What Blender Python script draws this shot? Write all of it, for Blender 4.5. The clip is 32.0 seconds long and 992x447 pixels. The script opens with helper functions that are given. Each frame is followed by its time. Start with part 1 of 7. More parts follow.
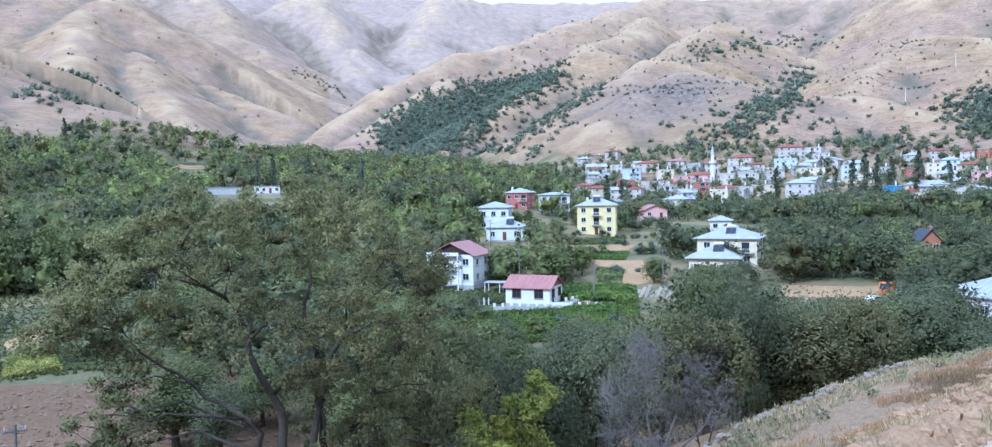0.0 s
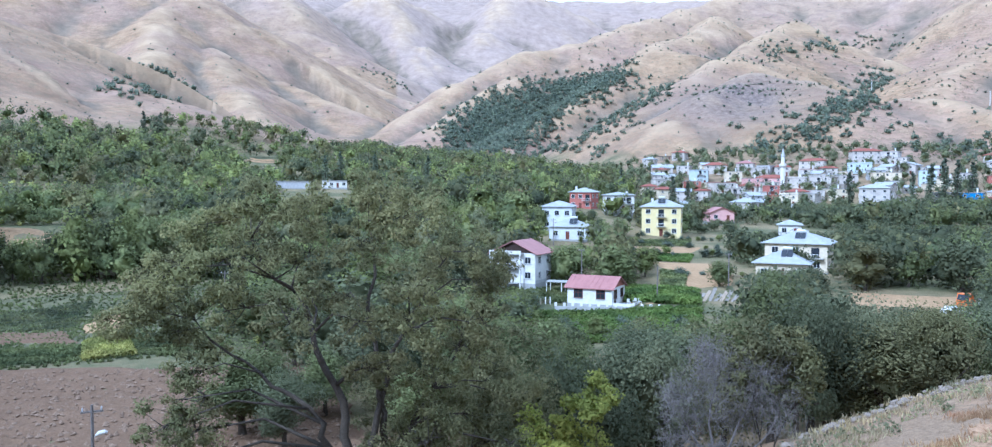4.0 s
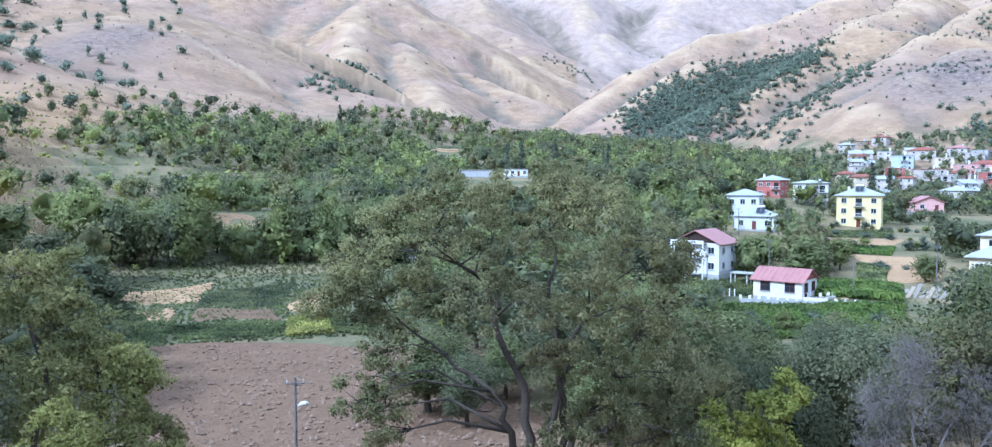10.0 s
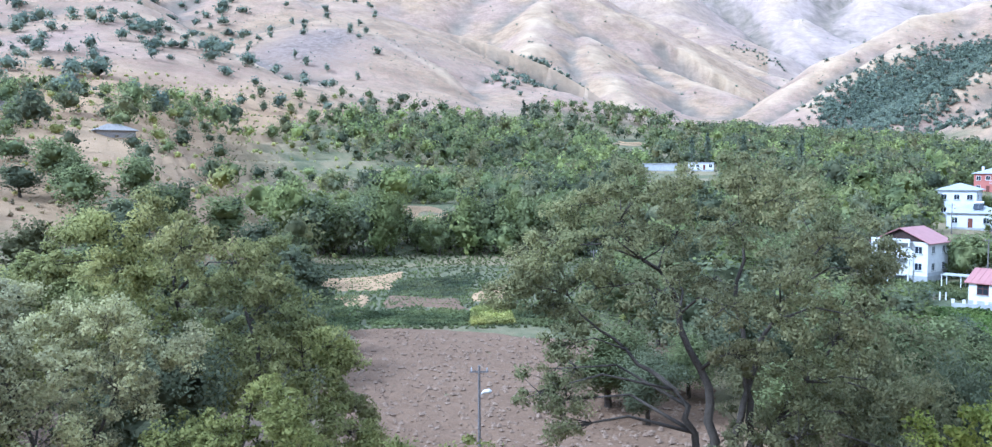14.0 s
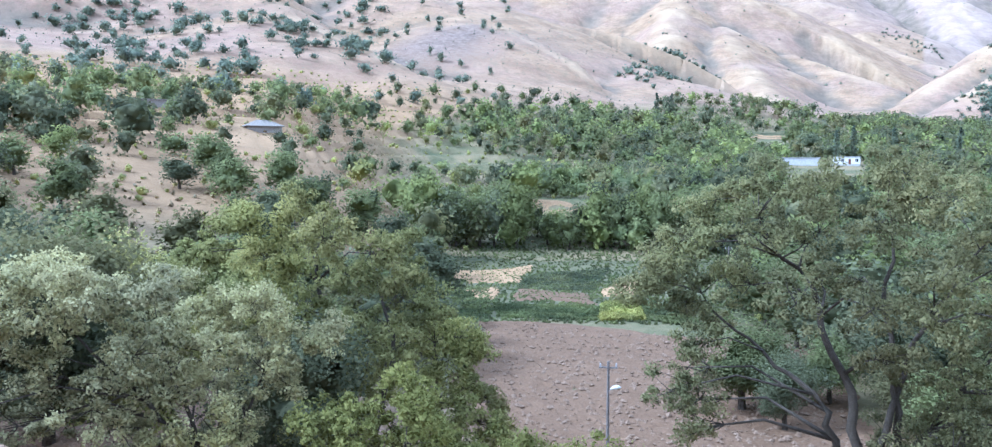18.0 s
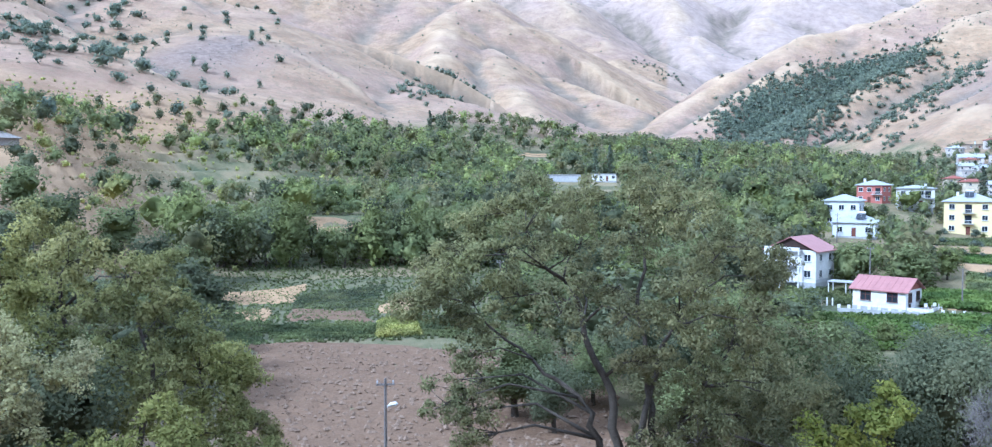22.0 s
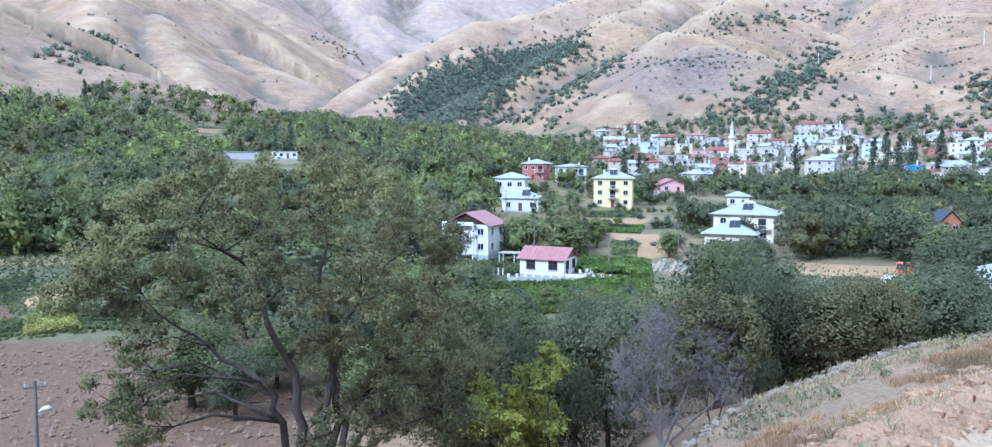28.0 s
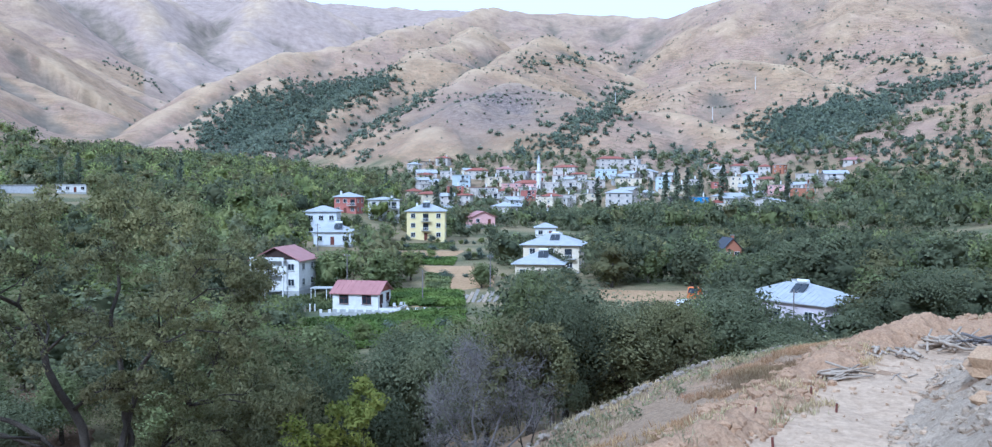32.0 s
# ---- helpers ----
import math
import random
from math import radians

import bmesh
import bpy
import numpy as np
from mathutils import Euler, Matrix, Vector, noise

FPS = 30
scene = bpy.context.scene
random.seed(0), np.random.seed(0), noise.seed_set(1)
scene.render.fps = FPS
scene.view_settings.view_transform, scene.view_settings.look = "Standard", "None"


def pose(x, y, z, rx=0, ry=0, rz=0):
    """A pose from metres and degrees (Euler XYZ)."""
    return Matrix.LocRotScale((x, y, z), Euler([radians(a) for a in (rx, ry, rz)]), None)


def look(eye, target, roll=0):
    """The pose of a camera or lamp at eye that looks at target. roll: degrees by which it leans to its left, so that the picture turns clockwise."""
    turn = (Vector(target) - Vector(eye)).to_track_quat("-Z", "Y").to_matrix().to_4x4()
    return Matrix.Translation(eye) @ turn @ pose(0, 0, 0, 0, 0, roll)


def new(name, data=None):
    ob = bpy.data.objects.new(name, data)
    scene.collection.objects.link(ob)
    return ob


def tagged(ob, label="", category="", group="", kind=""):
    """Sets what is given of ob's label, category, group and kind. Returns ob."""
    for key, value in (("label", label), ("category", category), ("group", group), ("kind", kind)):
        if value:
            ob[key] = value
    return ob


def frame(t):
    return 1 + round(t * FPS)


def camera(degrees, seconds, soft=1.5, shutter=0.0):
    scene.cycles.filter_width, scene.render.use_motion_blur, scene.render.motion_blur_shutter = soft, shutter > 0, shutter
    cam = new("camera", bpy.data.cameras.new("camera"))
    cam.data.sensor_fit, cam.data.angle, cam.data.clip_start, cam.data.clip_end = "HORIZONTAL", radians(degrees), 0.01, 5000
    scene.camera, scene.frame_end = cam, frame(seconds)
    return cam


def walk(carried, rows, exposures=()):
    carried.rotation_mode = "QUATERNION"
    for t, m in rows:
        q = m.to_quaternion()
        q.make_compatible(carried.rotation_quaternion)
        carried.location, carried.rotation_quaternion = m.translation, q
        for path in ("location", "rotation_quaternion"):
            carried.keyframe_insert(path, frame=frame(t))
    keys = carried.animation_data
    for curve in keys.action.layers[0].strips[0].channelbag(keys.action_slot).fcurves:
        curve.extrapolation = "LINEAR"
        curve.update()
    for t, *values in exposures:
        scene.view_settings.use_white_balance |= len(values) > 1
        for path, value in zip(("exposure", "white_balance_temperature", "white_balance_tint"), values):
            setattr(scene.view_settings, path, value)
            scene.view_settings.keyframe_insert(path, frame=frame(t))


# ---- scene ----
cam = camera(61.57, 32.0, soft=1.25)
# seconds, heading (clockwise), tilt, roll in degrees; the camera swings on a short arm round a standing body
PATH = [
    (0.0, 0.00, -2.28, -1.07),
    (0.5, -0.43, -2.24, -1.01),
    (1.0, -1.02, -2.20, -1.13),
    (1.5, -1.71, -2.13, -1.29),
    (2.0, -2.07, -2.19, -1.08),
    (2.5, -2.72, -2.24, -0.84),
    (3.0, -3.21, -2.26, -0.10),
    (3.5, -3.74, -2.31, 0.04),
    (4.0, -4.34, -2.35, 0.08),
    (4.5, -5.02, -2.39, 0.01),
    (5.0, -5.66, -2.44, -0.08),
    (5.5, -6.16, -2.55, -0.08),
    (6.0, -6.55, -2.70, -0.01),
    (6.5, -7.36, -2.82, 0.01),
    (7.0, -7.98, -2.90, 0.04),
    (7.5, -8.80, -3.05, 0.12),
    (8.0, -9.62, -3.04, 0.13),
    (8.5, -10.35, -2.95, 0.25),
    (9.0, -11.49, -2.96, 0.31),
    (9.5, -13.81, -3.10, 0.10),
    (10.0, -16.65, -3.16, -0.07),
    (10.5, -18.84, -3.17, -0.06),
    (11.0, -20.50, -3.24, 0.12),
    (11.5, -22.60, -3.30, 0.27),
    (12.0, -24.14, -3.38, 0.19),
    (12.5, -26.07, -3.43, 0.15),
    (13.0, -27.35, -3.47, 0.01),
    (13.5, -28.15, -3.55, -0.07),
    (14.0, -29.10, -3.56, -0.17),
    (14.5, -31.82, -3.64, -0.31),
    (15.0, -35.06, -3.67, -0.63),
    (15.5, -36.89, -3.67, -0.68),
    (16.0, -38.54, -3.71, -0.66),
    (16.5, -39.67, -3.81, -0.54),
    (17.0, -40.02, -3.90, -0.37),
    (17.5, -39.33, -3.95, -0.20),
    (18.0, -38.04, -3.95, -0.04),
    (18.5, -35.86, -3.92, 0.10),
    (19.0, -33.66, -3.83, 0.27),
    (19.5, -31.40, -3.73, 0.41),
    (20.0, -30.18, -3.61, 0.34),
    (20.5, -28.87, -3.44, 0.32),
    (21.0, -27.06, -3.23, 0.24),
    (21.5, -24.85, -3.02, 0.10),
    (22.0, -22.68, -2.83, -0.03),
    (22.5, -20.56, -2.83, -0.15),
    (23.0, -17.55, -2.86, -0.03),
    (23.5, -14.27, -2.95, 0.19),
    (24.0, -11.86, -3.18, 0.34),
    (24.5, -10.50, -3.55, 0.45),
    (25.0, -8.93, -3.75, 0.43),
    (25.5, -6.58, -3.82, 0.48),
    (26.0, -4.66, -3.88, 0.57),
    (26.5, -3.51, -4.01, 0.33),
    (27.0, -2.67, -4.15, 0.18),
    (27.5, -2.05, -4.27, 0.15),
    (28.0, -1.09, -4.31, 0.22),
    (28.5, 0.79, -4.20, 0.33),
    (29.0, 3.30, -3.98, 0.45),
    (29.5, 4.97, -3.70, 0.48),
    (30.0, 6.16, -3.47, 0.36),
    (30.5, 8.14, -3.11, 0.40),
    (31.0, 10.42, -2.73, 0.40),
    (31.5, 10.67, -2.30, 0.24),
    (32.0, 11.69, -2.01, 0.07),
]
ARM = 0.3


def pan_pose(heading, tilt, roll):
    a, e = radians(heading), radians(tilt)
    eye = Vector((ARM * math.sin(a), ARM * math.cos(a), 0.0))
    way = Vector((math.sin(a) * math.cos(e), math.cos(a) * math.cos(e), math.sin(e)))
    return look(eye, eye + way, roll)


walk(cam, [(t, pan_pose(h, e, r)) for t, h, e, r in PATH], [(0, 0.3, 4460, 7), (9, 0.5, 4460, 7), (14, 0.74, 4420, 7), (19, 0.84, 4420, 7), (23, 0.55, 4460, 7), (26, 0.5, 4460, 7), (29, 0.4, 4460, 7), (32, 0.1, 4460, 7)])

# ---- light: a bright veiled sky, soft sun from behind ----
SUN_ELEVATION, SUN_HEADING = 38, 220
world = bpy.data.worlds.new("sky")
scene.world = world
world.use_nodes = True
wn = world.node_tree.nodes
sky = wn.new("ShaderNodeTexSky")
sky.sky_type, sky.sun_disc = "NISHITA", False
sky.sun_elevation, sky.sun_rotation = radians(SUN_ELEVATION), radians(SUN_HEADING)
sky.dust_density, sky.air_density = 4.0, 1.0
wn["Background"].inputs["Strength"].default_value = 0.135
veil = wn.new("ShaderNodeMix")
veil.data_type = "RGBA"
veil.inputs[0].default_value = 0.96
veil.inputs[7].default_value = (8.3, 8.35, 8.5, 1)
world.node_tree.links.new(sky.outputs[0], veil.inputs[6])
world.node_tree.links.new(veil.outputs[2], wn["Background"].inputs["Color"])
sun = new("sun", bpy.data.lights.new("sun", "SUN"))
sun.data.energy, sun.data.angle, sun.data.color = 3.1, radians(7), (1.0, 0.94, 0.86)
_sd = Vector((math.sin(radians(SUN_HEADING)) * math.cos(radians(SUN_ELEVATION)), math.cos(radians(SUN_HEADING)) * math.cos(radians(SUN_ELEVATION)), math.sin(radians(SUN_ELEVATION))))
sun.matrix_world = look(_sd * 300, (0, 0, 0))


# ---- materials ----
def shader(name, rough=0.8, metal=0.0):
    m = bpy.data.materials.new(name)
    m.use_nodes = True
    b = m.node_tree.nodes["Principled BSDF"]
    b.inputs["Roughness"].default_value, b.inputs["Metallic"].default_value = rough, metal
    b.inputs["Specular IOR Level"].default_value = 0.25
    return m, m.node_tree.nodes, m.node_tree.links, b


def rgba(c):
    return (*c, 1.0)


def ramp(nodes, links, fac, stops):
    r = nodes.new("ShaderNodeValToRGB")
    el = r.color_ramp.elements
    el[0].position, el[0].color = stops[0][0], rgba(stops[0][1])
    el[1].position, el[1].color = stops[-1][0], rgba(stops[-1][1])
    for p, c in stops[1:-1]:
        e = el.new(p)
        e.color = rgba(c)
    links.new(fac, r.inputs[0])
    return r.outputs[0]


def noise_fac(nodes, links, scale, detail=5.0, rough=0.6, coord="Object"):
    tc = nodes.new("ShaderNodeTexCoord")
    n = nodes.new("ShaderNodeTexNoise")
    n.inputs["Scale"].default_value, n.inputs["Detail"].default_value, n.inputs["Roughness"].default_value = scale, detail, rough
    links.new(tc.outputs[coord], n.inputs["Vector"])
    return n.outputs["Fac"]


def mixc(nodes, links, fac, a, b, mode="MIX"):
    m = nodes.new("ShaderNodeMix")
    m.data_type, m.blend_type = "RGBA", mode
    for src, k in ((fac, 0), (a, 6), (b, 7)):
        if isinstance(src, (int, float)):
            m.inputs[k].default_value = src
        elif isinstance(src, tuple):
            m.inputs[k].default_value = rgba(src)
        else:
            links.new(src, m.inputs[k])
    return m.outputs[2]


def bump(nodes, links, b, fac, strength, dist):
    n = nodes.new("ShaderNodeBump")
    n.inputs["Strength"].default_value, n.inputs["Distance"].default_value = strength, dist
    links.new(fac, n.inputs["Height"])
    links.new(n.outputs[0], b.inputs["Normal"])


def rough_paint(name, colour, dark, scale=1.2, rough=0.85, bumped=0.01, metal=0.0):
    """Plaster, painted sheet or stone: colour with stains at two scales."""
    m, nd, ln, b = shader(name, rough, metal)
    f1 = noise_fac(nd, ln, scale)
    f2 = noise_fac(nd, ln, scale * 14)
    c = ramp(nd, ln, f1, [(0.32, dark), (0.6, colour)])
    c = mixc(nd, ln, 0.25, c, ramp(nd, ln, f2, [(0.3, dark), (0.7, colour)]))
    ln.new(c, b.inputs["Base Color"])
    if bumped:
        bump(nd, ln, b, f2, 0.4, bumped)
    return m


def leaf_material(name, dark, mid, light, back=0.54):
    m, nd, ln, b = shader(name, 0.8)
    g = nd.new("ShaderNodeNewGeometry")
    oi = nd.new("ShaderNodeObjectInfo")
    c = ramp(nd, ln, g.outputs["Random Per Island"], [(0.0, dark), (0.5, mid), (1.0, light)])
    h = nd.new("ShaderNodeHueSaturation")
    mr = nd.new("ShaderNodeMapRange")
    mr.inputs["To Min"].default_value, mr.inputs["To Max"].default_value = 0.78, 1.25
    ln.new(oi.outputs["Random"], mr.inputs[0])
    ln.new(mr.outputs[0], h.inputs["Value"])
    big = noise_fac(nd, ln, 0.11, 2.0)
    mr2 = nd.new("ShaderNodeMapRange")
    mr2.inputs["From Min"].default_value, mr2.inputs["From Max"].default_value = 0.3, 0.7
    mr2.inputs["To Min"].default_value, mr2.inputs["To Max"].default_value = 0.483, 0.515
    ln.new(big, mr2.inputs[0])
    ln.new(mr2.outputs[0], h.inputs["Hue"])
    tone = noise_fac(nd, ln, 0.17, 1.0)
    c = mixc(nd, ln, 1.0, c, ramp(nd, ln, tone, [(0.32, (0.66, 0.69, 0.72)), (0.68, (1.34, 1.3, 1.2))]), "MULTIPLY")
    ln.new(c, h.inputs["Color"])
    ln.new(h.outputs[0], b.inputs["Base Color"])
    tr = nd.new("ShaderNodeBsdfTranslucent")
    ln.new(h.outputs[0], tr.inputs[0])
    mx = nd.new("ShaderNodeMixShader")
    mx.inputs[0].default_value = back
    ln.new(b.outputs[0], mx.inputs[1])
    ln.new(tr.outputs[0], mx.inputs[2])
    ln.new(mx.outputs[0], nd["Material Output"].inputs[0])
    return m


def earth_material():
    m, nd, ln, b = shader("dry_earth", 0.95)
    f_big = noise_fac(nd, ln, 0.006, 6.0, 0.62)
    f_mid = noise_fac(nd, ln, 0.035, 9.0, 0.72)
    f_fine = noise_fac(nd, ln, 0.22, 7.0, 0.75)
    tan = ramp(nd, ln, f_mid, [(0.3, (0.195, 0.13, 0.08)), (0.45, (0.31, 0.205, 0.125)), (0.6, (0.405, 0.275, 0.168)), (0.75, (0.48, 0.345, 0.22))])
    pink = ramp(nd, ln, f_mid, [(0.3, (0.235, 0.15, 0.113)), (0.7, (0.42, 0.288, 0.216))])
    geo = nd.new("ShaderNodeNewGeometry")
    sep = nd.new("ShaderNodeSeparateXYZ")
    ln.new(geo.outputs["Position"], sep.inputs[0])
    # terraces and sheep tracks follow the contours; dark and light bands paint the steps' shading
    lines = nd.new("ShaderNodeMath")
    lines.operation = "MULTIPLY_ADD"
    lines.inputs[1].default_value = 0.16
    ln.new(sep.outputs["Z"], lines.inputs[0])
    wob = nd.new("ShaderNodeMath")
    wob.operation = "MULTIPLY"
    wob.inputs[1].default_value = 6.0
    ln.new(f_mid, wob.inputs[0])
    ln.new(wob.outputs[0], lines.inputs[2])
    fract = nd.new("ShaderNodeMath")
    fract.operation = "FRACT"
    ln.new(lines.outputs[0], fract.inputs[0])
    tracks = ramp(nd, ln, fract.outputs[0], [(0.0, (0.62, 0.64, 0.58)), (0.16, (0.7, 0.72, 0.65)), (0.34, (1.1, 1.08, 1.02)), (0.6, (1.04, 1.03, 1.0)), (1.0, (0.97, 0.97, 0.97))])
    c = mixc(nd, ln, ramp(nd, ln, f_big, [(0.44, (0, 0, 0)), (0.6, (0.9, 0.9, 0.9))]), tan, pink)
    c = mixc(nd, ln, ramp(nd, ln, f_fine, [(0.46, (0, 0, 0)), (0.64, (0.6, 0.6, 0.6))]), c, (0.205, 0.172, 0.11))
    ter = nd.new("ShaderNodeAttribute")
    ter.attribute_name = "terraced"
    broken = nd.new("ShaderNodeMath")
    broken.operation = "MULTIPLY"
    ln.new(ter.outputs["Fac"], broken.inputs[0])
    ln.new(ramp(nd, ln, noise_fac(nd, ln, 0.018, 4.0, 0.6), [(0.38, (0.1, 0.1, 0.1)), (0.6, (0.95, 0.95, 0.95))]), broken.inputs[1])
    c = mixc(nd, ln, broken.outputs[0], c, mixc(nd, ln, 1.0, c, tracks, "MULTIPLY"))
    # crest and hollow tints imitate relief shading; hollows also carry low scrub
    # distant land turns greyer: haze put into the soil colour
    for key, stops in (("far_haze", [(0.3, (0.27, 0.205, 0.178)), (0.7, (0.44, 0.352, 0.305))]), ("crest_light", [(0.3, (0.40, 0.285, 0.17)), (0.7, (0.57, 0.435, 0.28))]), ("scrub", [(0.35, (0.13, 0.11, 0.085)), (0.65, (0.235, 0.185, 0.135))]), ("dry", [(0.3, (0.235, 0.145, 0.078)), (0.7, (0.43, 0.285, 0.15))]), ("rock", [(0.34, (0.085, 0.066, 0.06)), (0.5, (0.19, 0.15, 0.135)), (0.66, (0.34, 0.26, 0.21))]), ("green", [(0.3, (0.06, 0.078, 0.04)), (0.44, (0.13, 0.13, 0.065)), (0.56, (0.24, 0.195, 0.11))])):
        at = nd.new("ShaderNodeAttribute")
        at.attribute_name = key
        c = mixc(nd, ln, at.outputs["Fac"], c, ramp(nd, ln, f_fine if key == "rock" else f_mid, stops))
    ln.new(c, b.inputs["Base Color"])
    bump(nd, ln, b, f_fine, 0.7, 1.2)
    return m


def clod_material(name, dark, light, scale):
    m, nd, ln, b = shader(name, 0.95)
    f1 = noise_fac(nd, ln, scale, 6.0, 0.7)
    f2 = noise_fac(nd, ln, scale * 0.07, 4.0)
    c = ramp(nd, ln, f1, [(0.3, dark), (0.7, light)])
    c = mixc(nd, ln, 0.3, c, ramp(nd, ln, f2, [(0.35, dark), (0.65, light)]))
    f3 = noise_fac(nd, ln, scale * 6, 4.0, 0.75)
    c = mixc(nd, ln, 0.4, c, ramp(nd, ln, f3, [(0.36, tuple(v * 0.7 for v in dark)), (0.64, tuple(min(1.0, v * 1.15) for v in light))]))
    ln.new(c, b.inputs["Base Color"])
    bump(nd, ln, b, f3, 0.8, 0.1)
    return m


M = {
    "earth": earth_material(),
    "plough": clod_material("ploughed_soil", (0.112, 0.068, 0.04), (0.225, 0.145, 0.09), 0.8),
    "path": clod_material("gravel_path", (0.28, 0.24, 0.20), (0.52, 0.46, 0.39), 1.2),
    "straw": clod_material("dry_straw", (0.27, 0.17, 0.088), (0.46, 0.31, 0.17), 0.25),
    "grass": clod_material("field_grass", (0.065, 0.078, 0.034), (0.165, 0.16, 0.075), 0.5),
    "walnut": leaf_material("walnut_leaf", (0.165, 0.164, 0.079), (0.217, 0.212, 0.102), (0.281, 0.267, 0.134)),
    "orchard": leaf_material("orchard_leaf", (0.173, 0.198, 0.089), (0.223, 0.250, 0.112), (0.278, 0.308, 0.140)),
    "silver": leaf_material("silver_leaf", (0.187, 0.197, 0.112), (0.238, 0.246, 0.140), (0.297, 0.303, 0.180)),
    "paleleaf": leaf_material("pale_leaf", (0.401, 0.383, 0.198), (0.514, 0.489, 0.262), (0.617, 0.590, 0.334)),
    "olive": leaf_material("olive_leaf", (0.306, 0.308, 0.111), (0.404, 0.404, 0.149), (0.503, 0.495, 0.202)),
    "yellow": leaf_material("yellowing_leaf", (0.255, 0.280, 0.062), (0.333, 0.345, 0.077), (0.414, 0.409, 0.096)),
    "lime": leaf_material("lime_leaf", (0.216, 0.247, 0.090), (0.275, 0.309, 0.115), (0.335, 0.366, 0.143)),
    "woods": leaf_material("wood_leaf", (0.138, 0.156, 0.092), (0.178, 0.197, 0.114), (0.227, 0.244, 0.143)),
    "scrub": leaf_material("scrub_leaf", (0.180, 0.214, 0.163), (0.216, 0.254, 0.193), (0.258, 0.294, 0.224)),
    "brightolive": leaf_material("shrub_leaf", (0.258, 0.275, 0.081), (0.330, 0.341, 0.108), (0.408, 0.407, 0.140)),
    "poplar": leaf_material("poplar_leaf", (0.18, 0.21, 0.15), (0.22, 0.255, 0.18), (0.265, 0.305, 0.215)),
    "bark": clod_material("bark", (0.045, 0.036, 0.028), (0.13, 0.11, 0.09), 5.0),
    "dead": clod_material("dead_wood", (0.15, 0.132, 0.125), (0.29, 0.262, 0.25), 6.0),
}
WALLS = {
    "white": rough_paint("white_plaster", (0.72, 0.71, 0.695), (0.58, 0.565, 0.55)),
    "grey": rough_paint("grey_plaster", (0.52, 0.52, 0.54), (0.38, 0.38, 0.40)),
    "yellow": rough_paint("yellow_plaster", (0.74, 0.63, 0.34), (0.66, 0.56, 0.29)),
    "ice": rough_paint("pale_ice_plaster", (0.64, 0.66, 0.70), (0.54, 0.56, 0.60)),
    "offwhite": rough_paint("worn_whitewash", (0.57, 0.53, 0.495), (0.40, 0.365, 0.34), 0.6),
    "blue": rough_paint("pale_blue_plaster", (0.55, 0.62, 0.66), (0.45, 0.52, 0.56)),
    "red": rough_paint("red_plaster", (0.42, 0.16, 0.13), (0.33, 0.12, 0.10)),
    "brick": rough_paint("orange_brickwork", (0.40, 0.18, 0.11), (0.30, 0.13, 0.08), 6.0),
    "pink": rough_paint("pink_plaster", (0.68, 0.42, 0.40), (0.58, 0.34, 0.33)),
    "cream": rough_paint("cream_plaster", (0.70, 0.62, 0.48), (0.58, 0.50, 0.38)),
    "lilac": rough_paint("pale_lilac_plaster", (0.62, 0.56, 0.60), (0.52, 0.47, 0.52)),
    "stone": rough_paint("field_stone", (0.34, 0.31, 0.28), (0.20, 0.18, 0.165), 3.0, 0.9, 0.05),
    "concrete": rough_paint("raw_concrete", (0.42, 0.42, 0.41), (0.30, 0.30, 0.295)),
    "wood": rough_paint("weathered_wood", (0.42, 0.35, 0.28), (0.27, 0.215, 0.165), 4.0),
    # near-black: shade of open recesses painted flat, and one dark door
    "dark_recess_door": rough_paint("dark_recess_and_door", (0.055, 0.036, 0.03), (0.035, 0.024, 0.02), 3.0),
    "brown": rough_paint("brown_wood", (0.16, 0.06, 0.045), (0.10, 0.04, 0.03), 4.0),
    "metal": rough_paint("galvanised_sheet", (0.43, 0.44, 0.46), (0.33, 0.34, 0.36), 0.8, 0.5, 0.0, 0.15),
    "redroof": rough_paint("red_painted_sheet", (0.37, 0.18, 0.17), (0.30, 0.14, 0.135), 0.8, 0.5, 0.0),
    "tile": rough_paint("clay_tile", (0.30, 0.11, 0.08), (0.20, 0.075, 0.06), 5.0, 0.8, 0.03),
    "darkroof": rough_paint("dark_slate_sheet", (0.05, 0.055, 0.075), (0.035, 0.04, 0.055), 1.5, 0.5, 0.0),
    "flatroof": rough_paint("roof_screed", (0.50, 0.48, 0.46), (0.36, 0.34, 0.33), 1.0),
    "trim": rough_paint("white_trim", (0.70, 0.70, 0.69), (0.60, 0.595, 0.585), 3.0, 0.5, 0.0),
    "orange": rough_paint("orange_paint", (0.72, 0.20, 0.05), (0.6, 0.15, 0.04), 2.0, 0.45, 0.0),
    "teal": rough_paint("bright_blue_paint", (0.05, 0.24, 0.55), (0.04, 0.19, 0.45), 2.0, 0.6, 0.0),
}
_g = shader("window_glass", 0.08)
_g[3].inputs["Base Color"].default_value = (0.025, 0.03, 0.04, 1)
_g[3].inputs["Specular IOR Level"].default_value = 0.5
GLASS = _g[0]


